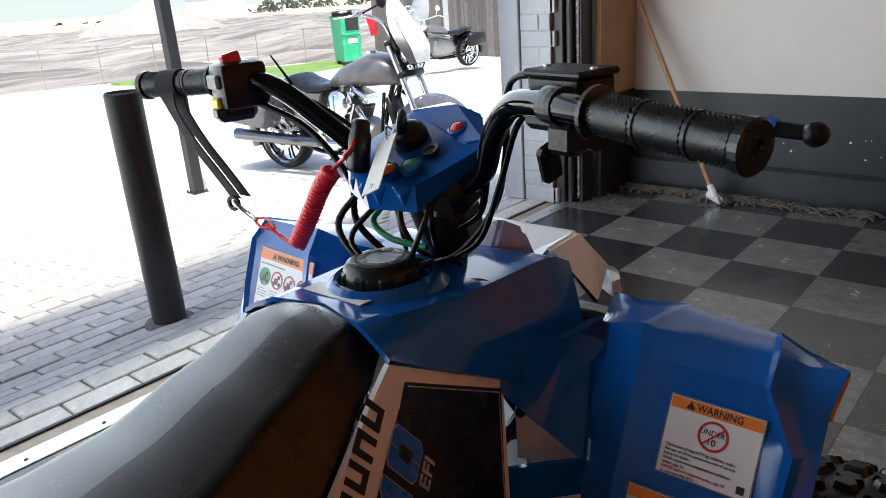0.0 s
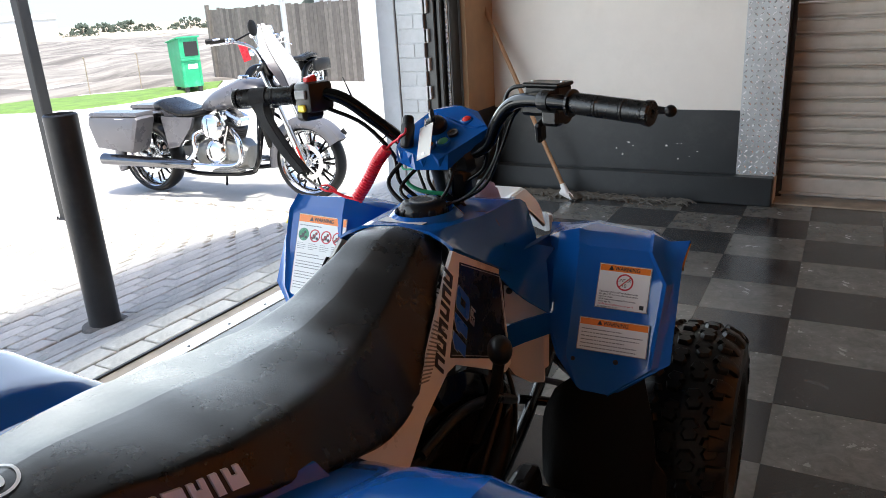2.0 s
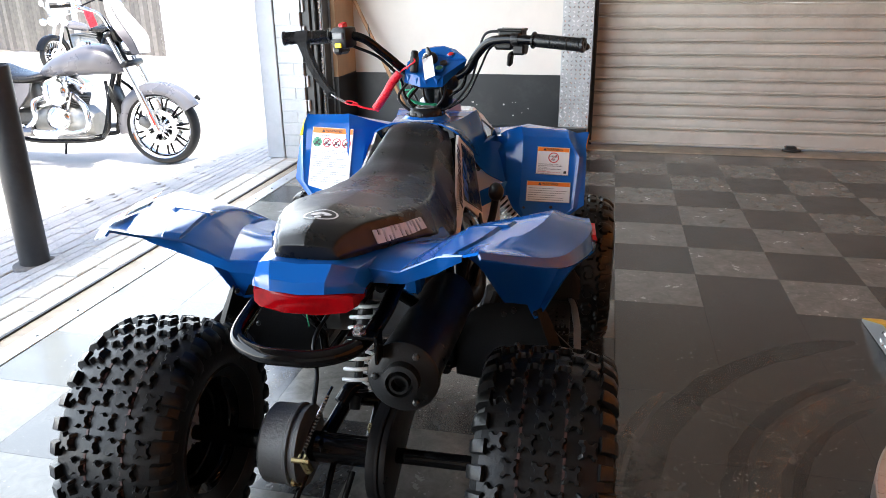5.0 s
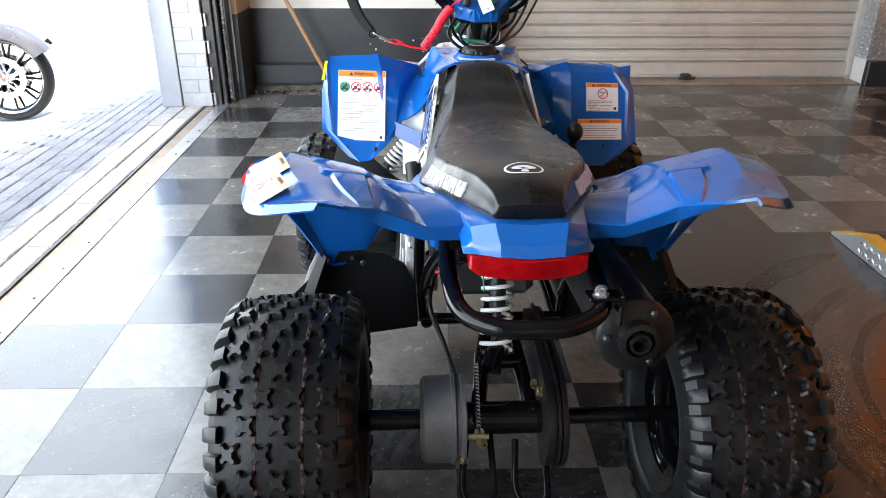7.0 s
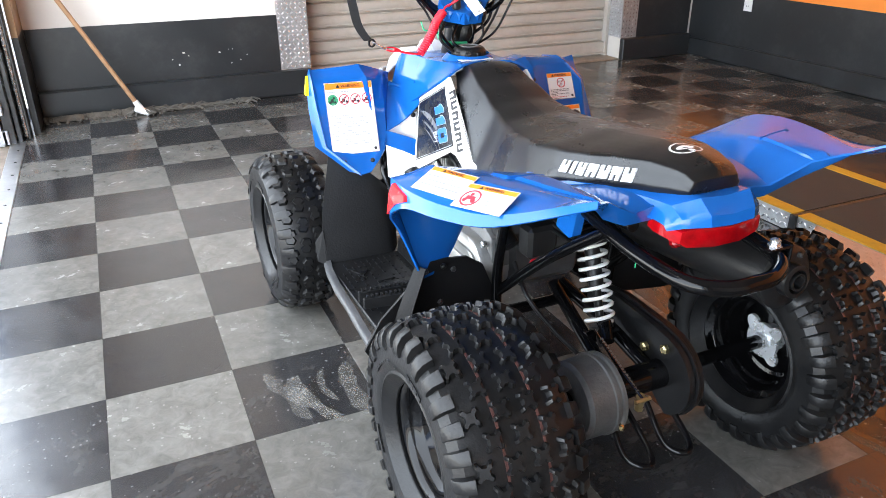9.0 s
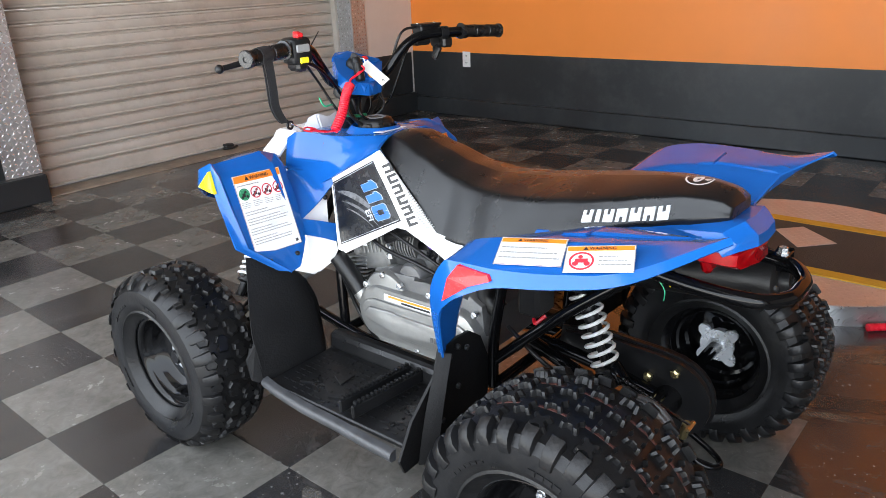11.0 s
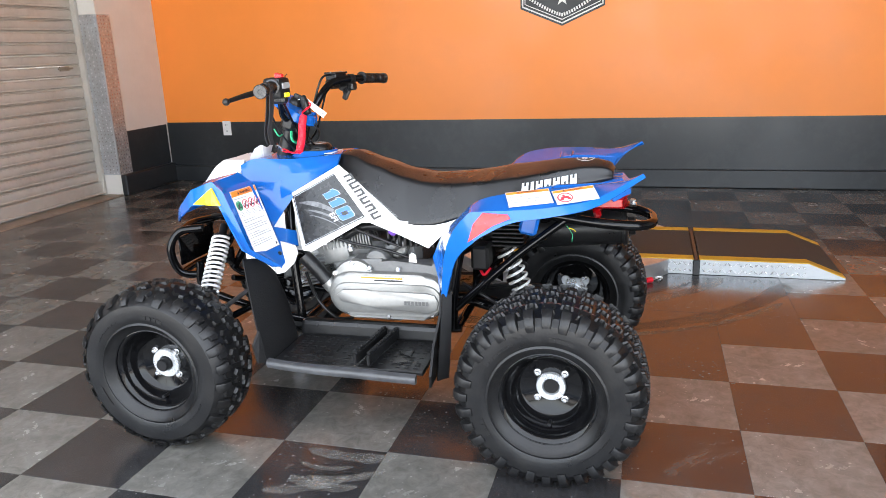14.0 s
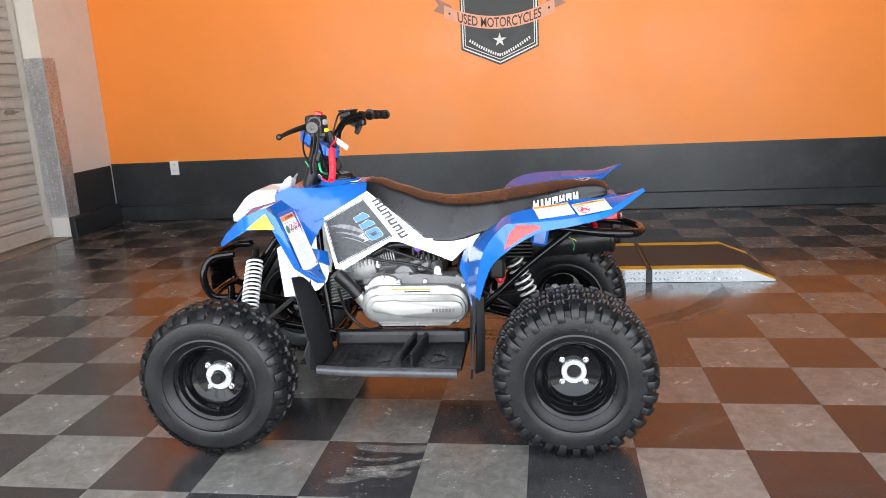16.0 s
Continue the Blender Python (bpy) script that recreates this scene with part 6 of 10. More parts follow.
def wheel(at, side, rear):
    """side is -1 on the left; the dished face looks outwards."""
    R = 0.105
    bm = bmesh.new()
    w = 0.092 if rear else 0.066
    disc_x = 0.012 if rear else 0.002
    d_ = w - disc_x
    pr = [(0.116, w), (0.1215, w - 0.002), (0.1205, w - 0.006), (0.114, w - 0.10 * d_), (0.1065, w - 0.18 * d_), (0.1035, w - 0.28 * d_), (0.1015, w - 0.40 * d_), (0.0965, w - 0.46 * d_), (0.093, w - 0.54 * d_),
          (0.0905, w - 0.70 * d_), (0.0845, w - 0.82 * d_), (0.078, w - 0.93 * d_), (0.073, disc_x + 0.0015), (0.034, disc_x), (0.026, disc_x - 0.004)]
    back = [(0.026, disc_x - 0.01), (0.072, disc_x - 0.006), (0.079, disc_x - 0.004), (0.081, disc_x - 0.018), (0.089, disc_x - 0.021), (0.091, -w + 0.050), (0.097, -w + 0.047), (0.099, -w + 0.02), (0.102, -w + 0.014), (0.116, -w + 0.008), (0.121, -w + 0.003), (0.118, -w), (0.124, -w + 0.001),
            (0.123, -w + 0.012), (0.107, -w + 0.02), (0.105, 0.0), (0.107, w - 0.02), (0.123, w - 0.012), (0.122, w - 0.002)]
    turn = pose(0, 0, 0, 0, 90, 0) if side > 0 else pose(0, 0, 0, 0, -90, 0)
    lathe(bm, pr + back, 48, turn, closed_profile=True)
    rim = part("rear_wheel" if rear else "front_wheel", bm, M_GLOSSB, atv, "gloss black steel wheel", smooth=50)
    rim.location = at
    if rear:
        prof = [(0.116, 0.090), (0.128, 0.101), (0.135, 0.1075), (0.139, 0.1125), (0.144, 0.1105), (0.148, 0.1125), (0.165, 0.117), (0.192, 0.113), (0.208, 0.100), (0.218, 0.070), (0.222, 0.035), (0.223, 0.0)]
        bm, tread = tyre_mesh(prof, (-0.072, -0.048, -0.024, 0.0, 0.024, 0.048, 0.072), 0.104, 17, 0.0105, STAR, (0.0150, 0.0158), 1.0)
    else:
        prof = [(0.116, 0.064), (0.128, 0.074), (0.135, 0.0795), (0.139, 0.0845), (0.144, 0.082), (0.148, 0.084), (0.165, 0.088), (0.192, 0.084), (0.209, 0.070), (0.219, 0.045), (0.222, 0.0)]
        bm, tread = tyre_mesh(prof, (-0.054, -0.018, 0.018, 0.054), 0.077, 25, 0.0078, HOOK, (0.0165, 0.0215), 1.0)
    part("tyre", bm, M_RUBBER, rim, "knobbly black rubber tyre", smooth=30)
    for x in (-0.036, 0.036) if rear else ():
        bm = bmesh.new()
        lathe(bm, [(0.2205, x - 0.0022), (0.2232, x - 0.0022), (0.2232, x + 0.0022), (0.2205, x + 0.0022)], 72, pose(0, 0, 0, 0, 90, 0), closed_profile=True)
        part("mould_line", bm, M_MOULDLINE, rim, "thin brown mould line", smooth=40)
    tagged(part("tread", tread, M_RUBBER, rim, "moulded tread blocks", smooth=30), kind="stuff")
    # hub: four-armed flange, cap and nuts
    bm = bmesh.new()
    lobes = []
    for i in range(48):
        a = 2 * math.pi * i / 48
        rad_ = 0.040 + 0.021 * max(0.0, math.cos(4 * a)) ** 0.8
        lobes.append((rad_ * math.cos(a), rad_ * math.sin(a)))
    plate(bm, lobes[::-1], -0.008, turn @ Matrix.Translation((0, 0, disc_x - (0.042 if rear else 0.018))) @ Matrix.Rotation(math.pi / 4, 4, "Z"))
    lathe(bm, [(0.017, disc_x - 0.062), (0.019, disc_x - 0.058), (0.019, disc_x - 0.026), (0.03, disc_x - 0.012)], 20, turn)
    bmesh.ops.recalc_face_normals(bm, faces=bm.faces)
    part("hub", bm, M_HUB, rim, "bright zinc four-arm hub", smooth=40)
    bm = bmesh.new()
    r_ = 0.0365 if rear else 0.041
    lathe(bm, [(r_, disc_x - 0.002), (r_, disc_x + 0.006), (r_ - 0.002, disc_x + 0.009), (0.0215, disc_x + 0.009), (0.0185, disc_x + 0.003), (0.0185, disc_x - 0.002)], 40, turn, closed_profile=True)
    part("hub_ring", bm, M_HUB, rim, "bright zinc centre ring", smooth=40)
    # valve and raised sidewall lettering as plain bars
    bm = bmesh.new()
    tube(bm, [turn @ Vector((-0.088, 0.0, disc_x + 0.012)), turn @ Vector((-0.086, 0.0, disc_x + 0.04))], 0.0045, n=8, smooth=False)
    part("valve", bm, M_BPLASTIC, rim, smooth=50)
    sw_x = 0.1185 if rear else 0.0893
    for a0, n_b in ((20, 4), (120, 7), (250, 4), (300, 6)):
        for q_ in range(n_b):
            bm = bmesh.new()
            a = radians(a0 + q_ * 5.2)
            hgt = 0.010 if n_b < 6 else 0.005
            box(bm, (0.0125, hgt, 0.0022), (0, 0, 0))
            bmesh.ops.transform(bm, matrix=turn @ Matrix.Rotation(a, 4, "Z") @ Matrix.Translation((0, 0.163, sw_x - 0.0012)), verts=bm.verts)
            part("sidewall_mark", bm, M_RUBBER, rim)
    bm = bmesh.new()
    lathe(bm, [(0.0183, disc_x - 0.003), (0.0183, disc_x + 0.0062), (0.004, disc_x + 0.0062)] if rear else [(0.0180, disc_x - 0.003), (0.0175, disc_x + 0.026), (0.015, disc_x + 0.029), (0.004, disc_x + 0.029)], 20, turn)
    part("hub_cap", bm, M_BPLASTIC, rim, smooth=40)
    for i in range(4):
        bm = bmesh.new()
        a = math.pi / 4 + i * math.pi / 2
        m = turn @ Matrix.Translation((0.047 * math.cos(a), 0.047 * math.sin(a), disc_x))
        lathe(bm, [(0.0088, 0.0), (0.0088, 0.0022), (0.0068, 0.0024), (0.0068, 0.0085), (0.005, 0.0105), (0.002, 0.0108)], 12, m)
        part("wheel_nut", bm, M_ZINC, rim)
    return rim


for s in (-1, 1):
    wheel((s * 0.379 + 0.004, 0.0, 0.2355), s, True)
    wheel((s * 0.422 + 0.004, 1.048, 0.2325), s, False)

# --- seat ---
def track1(keys, t):
    """Smooth value along (place, value) keys."""
    if t <= keys[0][0]:
        return keys[0][1]
    for (a, va), (b, vb) in zip(keys, keys[1:]):
        if t <= b:
            k = (t - a) / (b - a)
            return va + (vb - va) * k * k * (3 - 2 * k) * 0.5 + (vb - va) * k * 0.5
    return keys[-1][1]


# along the seat: half width and height of its lower edge, of the crease, height of the top
SEAT_LOWX = [(-0.126, 0.054), (-0.10, 0.066), (-0.05, 0.085), (0.0, 0.108), (0.06, 0.134), (0.12, 0.153), (0.20, 0.160), (0.30, 0.158), (0.38, 0.150), (0.45, 0.138), (0.54, 0.114), (0.61, 0.096), (0.66, 0.078)]
SEAT_LOWZ = [(-0.126, 0.686), (-0.05, 0.676), (0.0, 0.668), (0.10, 0.652), (0.18, 0.628), (0.25, 0.600), (0.36, 0.570), (0.44, 0.568), (0.54, 0.640), (0.61, 0.698), (0.66, 0.728)]
SEAT_CX = [(-0.126, 0.046), (-0.10, 0.054), (-0.05, 0.070), (0.0, 0.092), (0.06, 0.112), (0.13, 0.124), (0.22, 0.124), (0.30, 0.114), (0.38, 0.096), (0.45, 0.082), (0.54, 0.070), (0.61, 0.060), (0.66, 0.046)]
SEAT_CZ = [(-0.126, 0.704), (-0.105, 0.716), (-0.05, 0.720), (0.0, 0.716), (0.06, 0.707), (0.13, 0.698), (0.22, 0.686), (0.30, 0.678), (0.38, 0.678), (0.45, 0.690), (0.54, 0.722), (0.61, 0.749), (0.645, 0.752), (0.66, 0.744)]
SEAT_TOP = [(-0.126, 0.708), (-0.112, 0.724), (-0.085, 0.733), (0.0, 0.733), (0.13, 0.717), (0.26, 0.697), (0.38, 0.690), (0.45, 0.702), (0.53, 0.728), (0.61, 0.757), (0.645, 0.758), (0.66, 0.748)]


def seat_half(b):
    """Right half of the section at b, from the lower edge to the middle of the top."""
    lx, lz, cx, cz, tz = (track1(k_, b) for k_ in (SEAT_LOWX, SEAT_LOWZ, SEAT_CX, SEAT_CZ, SEAT_TOP))
    line = [Vector((lx - 0.006, lz - 0.006)), Vector((lx, lz + 0.004)), Vector((lx * 0.55 + cx * 0.45 - 0.001, lz * 0.5 + cz * 0.5)), Vector((cx, cz))]
    line += [Vector((cx * u, tz - (tz - cz) * u ** 1.4)) for u in (0.82, 0.64, 0.46, 0.28, 0.12, 0.0)]
    for _ in range(2):
        out = [line[0]]
        for p, q in zip(line, line[1:]):
            out += [p.lerp(q, 0.14), p.lerp(q, 0.86)]
        line = out + [line[-1]]
    return line


bm = bmesh.new()
bs = [-0.126, -0.1255, -0.124, -0.121, -0.116] + spread(-0.11, 0.64, 50) + [0.65, 0.657, 0.66]
ringz = []
for b in bs:
    half = seat_half(b)
    pull = {bs[0]: 0.80, bs[1]: 0.93, bs[-1]: 0.88}.get(b, 1.0)
    # the tail's lower edge is notched between its two corners
    bow = lambda x: 0.006 * (1 - min(1.0, abs(x) / 0.05)) if b < -0.10 else 0.0
    ring_ = [Vector((p.x, b - bow(p.x), p.y)) for p in half] + [Vector((-p.x, b - bow(p.x), p.y)) for p in half[-2::-1]]
    lz = half[0].y
    ring_ += [Vector((x * half[0].x, b, lz - 0.004 + (0.006 if b < -0.10 else 0.0))) for x in (-0.6, 0.0, 0.6)]
    ctr = Vector((0, b, sum(p.z for p in ring_) / len(ring_)))
    ringz.append([ctr + (p - ctr) * pull for p in ring_])
loft(bm, ringz)
bmesh.ops.recalc_face_normals(bm, faces=bm.faces)
seat = part("seat", bm, M_VINYL, atv, "stepped black grained vinyl seat", smooth=60)


def flank(side, b, z, off):
    """A place on the seat's flank at height z."""
    lx, lz, cx, cz = (track1(k_, b) for k_ in (SEAT_LOWX, SEAT_LOWZ, SEAT_CX, SEAT_CZ))
    k = (z - lz) / (cz - lz)
    return Vector((side * (lx + (cx - lx) * k + 0.0022 + off), b, z))


def flank_bar(bm, side, b0, b1, f0, f1):
    """A thin bar on the flank; f runs up the height of the mark."""
    n = 3
    def spot(b, f, off):
        k = (b + 0.033) / 0.146
        low, tall = 0.681 - 0.016 * k, 0.0235 - 0.004 * k
        return flank(side, b, low + f * tall, off)
    rows = [[spot(b0 + (b1 - b0) * i / n, f, off) for f, off in ((f0, -0.003), (f0, 0.0012), (f1, 0.0012), (f1, -0.003))] for i in range(n + 1)]
    loft(bm, rows)


# maker's mark on the seat flanks: plain white slotted blocks
for side in (1, -1):
    for k in range(7):
        bm = bmesh.new()
        b0, wide = -0.033 + k * 0.0215 - (0.007 if k == 6 else 0.0), 0.0168
        if k == 5:
            flank_bar(bm, side, b0 + 0.001, b0 + 0.0085, 0.0, 1.0)
        else:
            cut_ = (0.0, 0.42) if k % 2 else (0.58, 1.0)
            rest = (cut_[1], 1.0) if k % 2 else (0.0, cut_[0])
            flank_bar(bm, side, b0, b0 + wide, *rest)
            flank_bar(bm, side, b0, b0 + 0.0056, *cut_)
            flank_bar(bm, side, b0 + wide - 0.0056, b0 + wide, *cut_)
        bmesh.ops.recalc_face_normals(bm, faces=bm.faces)
        part("flank_block", bm, M_LABEL, seat, "white block mark")
bm = bmesh.new()
N_ = 32
for r0, r1, squash, shift in ((0.0262, 0.030, 0.82, 0.0), (0.0, 0.0185, 0.45, 0.002), (0.0, 0.006, 0.9, -0.014)):
    def oval(r, i):
        a = 2 * math.pi * i / N_
        x, b = r * math.cos(a), -0.050 + shift + squash * r * math.sin(a)
        half = seat_half(b)
        z = half[-1].y
        for p, q in zip(half, half[1:]):
            if q.x <= abs(x) <= p.x and p.y > 0.70:
                z = p.y + (q.y - p.y) * (p.x - abs(x)) / max(1e-6, p.x - q.x)
        return Vector((x, b, z + 0.0014))
    ra = [bm.verts.new(oval(r1, i)) for i in range(N_)]
    if r0:
        rb = [bm.verts.new(oval(r0, i)) for i in range(N_)]
        for i in range(N_):
            j = (i + 1) % N_
            bm.faces.new((ra[i], ra[j], rb[j], rb[i]))
    else:
        bm.faces.new(ra)
bmesh.ops.recalc_face_normals(bm, faces=bm.faces)
part("oval_emblem", bm, M_LABEL, seat, "white oval emblem")


# --- labels ---
LABEL_MATS = [M_LABEL, M_LORANGE, M_INK, M_GREYINK, M_REDINK, M_GREENINK]


def prose(bm, m, x0, x1, y0, y1, lines, rg, h=0.3, mat=3):
    """Small print as rows of word-length bars."""
    step = (y1 - y0) / lines
    for i in range(lines):
        x, y = x0, y1 - (i + 0.8) * step
        end = x1 - (x1 - x0) * (rg.uniform(0.0, 0.12) if i % 3 else rg.uniform(0.2, 0.5))
        while x < end:
            wl = rg.uniform(0.002, 0.007)
            rect(bm, x, y, min(x + wl, end), y + step * 0.27, 0.0006, 0.0010, m, mat)
            x += wl + 0.0013


def warning_label(parent, m, w, h, kind, name="warning_label"):
    rg = random.Random(int(w * 1e4) + kind)
    bm = bmesh.new()
    rect(bm, 0, 0, w, h, 0, 0.0006, m, 0)
    e = 0.0012
    for q in ((0, 0, w, e), (0, h - e, w, h), (0, 0, e, h), (w - e, 0, w, h)):
        rect(bm, *q, 0.0006, 0.0009, m, 3)
    head = (0.017, 0.0125, 0.0125, 0.011)[kind]
    rect(bm, 0.002, h - head, w - 0.002, h - 0.002, 0.0006, 0.0009, m, 1)
    ts = (0.0112, 0.0094, 0.0094, 0.0085)[kind]
    tx = w * 0.5 - ts * 1.85
    words(bm, "WARNING", ts, m @ Matrix.Translation((tx, h - head * 0.55 - ts * 0.36, 0.001)), mat=2, squeeze=0.92, bold=0.012)
    tri_ = [(tx - ts * 1.1, h - head * 0.55 - ts * 0.4), (tx - ts * 0.15, h - head * 0.55 - ts * 0.4), (tx - ts * 0.62, h - head * 0.55 + ts * 0.42)]
    vs = [bm.verts.new(m @ Vector((x, y, 0.0012))) for x, y in tri_]
    bm.faces.new(vs).material_index = 2
    if kind == 0:
        for i in range(4):
            cx, cy, r = w * (0.145 + 0.237 * i), h - head - 0.026, w * 0.108
            ring(bm, cx, cy, r * 0.82, r, 0.0006, 0.001, m, 5 if i == 0 else 4)
            if i == 0:
                disc(bm, cx, cy, r * 0.8, 0.0006, 0.0008, m, 5)
            rect(bm, cx - r * 0.4, cy - r * 0.45, cx + r * 0.15, cy + r * 0.2, 0.0008, 0.0011, m, 2)
            disc(bm, cx + r * 0.25, cy + r * 0.35, r * 0.22, 0.0008, 0.0011, m, 2, 10)
            for k in (-0.5, 0.45):
                disc(bm, cx + r * k, cy - r * 0.42, r * 0.24, 0.0008, 0.0011, m, 2, 10)
            if i:
                rect(bm, cx - r * 0.75, cy - r * 0.62, cx - r * 0.58, cy + r * 0.62, 0.0011, 0.0014, m, 4, slant=1.0)
            prose(bm, m, cx - r, cx + r * 0.8, cy - r * 2.3, cy - r * 1.15, 4, rg)
        prose(bm, m, 0.006, w - 0.006, h - head - 0.009, h - head - 0.002, 1, rg)
        y = h - head - 0.062
        for nl in (2, 3, 3, 3):
            prose(bm, m, 0.006, w - 0.008, y - nl * 0.006, y, nl, rg, mat=3)
            y -= nl * 0.006 + 0.004
        rect(bm, w - 0.014, 0.006, w - 0.007, 0.013, 0.0006, 0.001, m, 2)
    elif kind == 1:
        cx, cy, r = w * 0.52, h - head - 0.0165, 0.0142
        ring(bm, cx, cy, r * 0.82, r, 0.0006, 0.001, m, 4)
        words(bm, "UNDER", 0.0075, m @ Matrix.Translation((cx - 0.0125, cy + 0.0005, 0.0008)), mat=2, squeeze=0.9)
        words(bm, "10", 0.009, m @ Matrix.Translation((cx - 0.0055, cy - 0.0085, 0.0008)), mat=2)
        rect(bm, cx - r * 0.7, cy - r * 0.62, cx - r * 0.52, cy + r * 0.62, 0.0012, 0.0015, m, 4, slant=1.0)
        lines = ("Operation of this ATV by children under", "the age of 10 increases the risk of severe", "injury or death.", "Adult supervision required for children", "under age 16.", "NEVER permit children under age 10", "to operate this ATV.")
        for i, tx_ in enumerate(lines):
            words(bm, tx_, 0.0040, m @ Matrix.Translation((0.005, h - head - 0.0365 - i * 0.0042, 0.0008)), mat=4 if i == 5 else 2, squeeze=0.98, bold=0.008)
        rect(bm, w - 0.013, 0.005, w - 0.006, 0.012, 0.0006, 0.001, m, 2)
    elif kind == 2:
        prose(bm, m, 0.006, w - 0.006, 0.004, h - head - 0.003, 6, rg, mat=3)
    else:
        if name.endswith("pictogram"):
            cx, cy, r = 0.024, h * 0.42, 0.018
            ring(bm, cx, cy, r * 0.82, r, 0.0006, 0.001, m, 4)
            rect(bm, cx - r * 0.5, cy - r * 0.2, cx + r * 0.5, cy + r * 0.25, 0.0008, 0.0011, m, 4)
            for k in (-0.45, 0.45):
                disc(bm, cx + r * k, cy - r * 0.3, r * 0.25, 0.0008, 0.0012, m, 4, 10)
            disc(bm, cx - r * 0.1, cy + r * 0.45, r * 0.2, 0.0008, 0.0012, m, 4, 10)
            prose(bm, m, 0.048, w - 0.004, 0.012, h - head - 0.006, 3, rg)
        else:
            prose(bm, m, 0.005, w - 0.005, 0.012, h - head - 0.004, 3, rg)
    bmesh.ops.recalc_face_normals(bm, faces=bm.faces)
    ob = part("warning_label", bm, LABEL_MATS, parent, "white warning label with an orange header")
    return ob


# --- front fenders ---
def front_fender(side):
    k = -side
    d = 0.0 if side < 0 else 1.0
    rows = [
        [(-0.330, 0.748 - 0.012 * d, 0.492), (-0.302, 0.736 - 0.012 * d, 0.483), (-0.275, 0.740 - 0.012 * d, 0.485), (-0.240, 0.762, 0.510), (-0.222, 0.775, 0.530)],
        [(-0.400, 0.790 - 0.017 * d, 0.556), (-0.374, 0.787 - 0.017 * d, 0.550), (-0.245, 0.784 - 0.017 * d, 0.536), (-0.208, 0.795, 0.560), (-0.190, 0.830, 0.585)],
        [(-0.399, 0.832, 0.640), (-0.382, 0.819, 0.640), (-0.248, 0.812, 0.632), (-0.200, 0.828, 0.640), (-0.168, 0.880, 0.640)],
        [(-0.394, 0.850, 0.668), (-0.383, 0.845, 0.704), (-0.250, 0.836, 0.706), (-0.196, 0.858, 0.692), (-0.152, 0.915, 0.672)],
        [(-0.391, 0.872, 0.672), (-0.380, 0.872, 0.726), (-0.262, 0.864, 0.731), (-0.196, 0.882, 0.712), (-0.146, 0.930, 0.690)],
        [(-0.374, 0.942, 0.662), (-0.365, 0.945, 0.700), (-0.270, 0.952, 0.710), (-0.190, 0.962, 0.698), (-0.140, 0.980, 0.686)],
        [(-0.302, 1.030, 0.612), (-0.295, 1.035, 0.636), (-0.235, 1.055, 0.640), (-0.170, 1.050, 0.642), (-0.132, 1.045, 0.640)],
        [(-0.252, 1.070, 0.588), (-0.247, 1.076, 0.600), (-0.210, 1.076, 0.606), (-0.165, 1.065, 0.612), (-0.132, 1.055, 0.615)],
    ]
    grow = 1.0 if side < 0 else 1.055
    rows = [[(x * k * (grow if x < -0.3 else 1.0 + (grow - 1.0) * (abs(x) - 0.13) / 0.17), y, z) for x, y, z in (r if k > 0 else r[::-1])] for r in rows]
    if side > 0:
        # the right mudguard hangs a little lower
        rows[0] = [(0.222, 0.775, 0.530), (0.240, 0.757, 0.500), (0.282, 0.730, 0.468), (0.330, 0.729, 0.468), (0.352, 0.736, 0.480)]
        rows[1] = [(0.190, 0.830, 0.585), (0.208, 0.792, 0.548), (0.255, 0.757, 0.512), (0.394, 0.761, 0.512), (0.422, 0.768, 0.522)]
        # the right crown: an inner hump, a hollow and a raised horn at the outer corner
        rows[3] = [(0.175, 0.905, 0.650), (0.205, 0.852, 0.664), (0.256, 0.838, 0.688), (0.372, 0.848, 0.684), (0.418, 0.866, 0.662)]
        rows[4] = [(0.168, 0.915, 0.672), (0.202, 0.868, 0.698), (0.246, 0.864, 0.707), (0.366, 0.890, 0.695), (0.424, 0.896, 0.694)]
        rows[5] = [(0.150, 0.980, 0.680), (0.198, 0.955, 0.690), (0.262, 0.945, 0.700), (0.352, 0.945, 0.690), (0.408, 0.945, 0.670)]
    # the label field lies between two moulded ridges that stand proud of it
    sunk = []
    for n_, r in enumerate(rows):
        r = [Vector(p) for p in (r if k > 0 else r[::-1])]
        proud = (0.002, 0.004, 0.005, 0.005, 0.004, 0.003, 0.002, 0.0)[n_]
        out = Vector((0, -1, 0.1)) if n_ < 4 else Vector((0, -0.3, 1))
        edge_a, edge_b = r[1].lerp(r[2], 0.06), r[1].lerp(r[2], 0.93)
        hollow = r[0].lerp(r[1], 0.55) - out * (0.0, 0.0, 0.0, 0.004, 0.005, 0.002, 0.0, 0.0)[n_]
        row = [r[0], hollow, r[1] + out * proud, edge_a, edge_b, r[2] + (r[3] - r[2]) * 0.12 + out * proud, r[3], r[4]]
        sunk.append([tuple(p) for p in (row if k > 0 else row[::-1])])
    bm = bmesh.new()
    patch(bm, sunk, 0.004, 3, smooth_u=False, smooth_v=False)
    bmesh.ops.bevel(bm, geom=[e for e in bm.edges if len(e.link_faces) == 2 and e.calc_face_angle() > 0.26], offset=0.0065, segments=3, affect="EDGES")
    fd = part("front_fender", bm, M_BLUE, atv, "blue moulded front mudguard", smooth=30)
    # lower lip and the two arms that tie it to the body
    bm = bmesh.new()
    quad = [(-0.226, 0.802, 0.576), (-0.224, 0.797, 0.538), (-0.165, 0.780, 0.512), (-0.126, 0.768, 0.492), (-0.124, 0.772, 0.538), (-0.170, 0.787, 0.556)]
    loft(bm, [[Vector((x * k, y + o, z)) for x, y, z in quad] for o in (0.0, 0.008)])
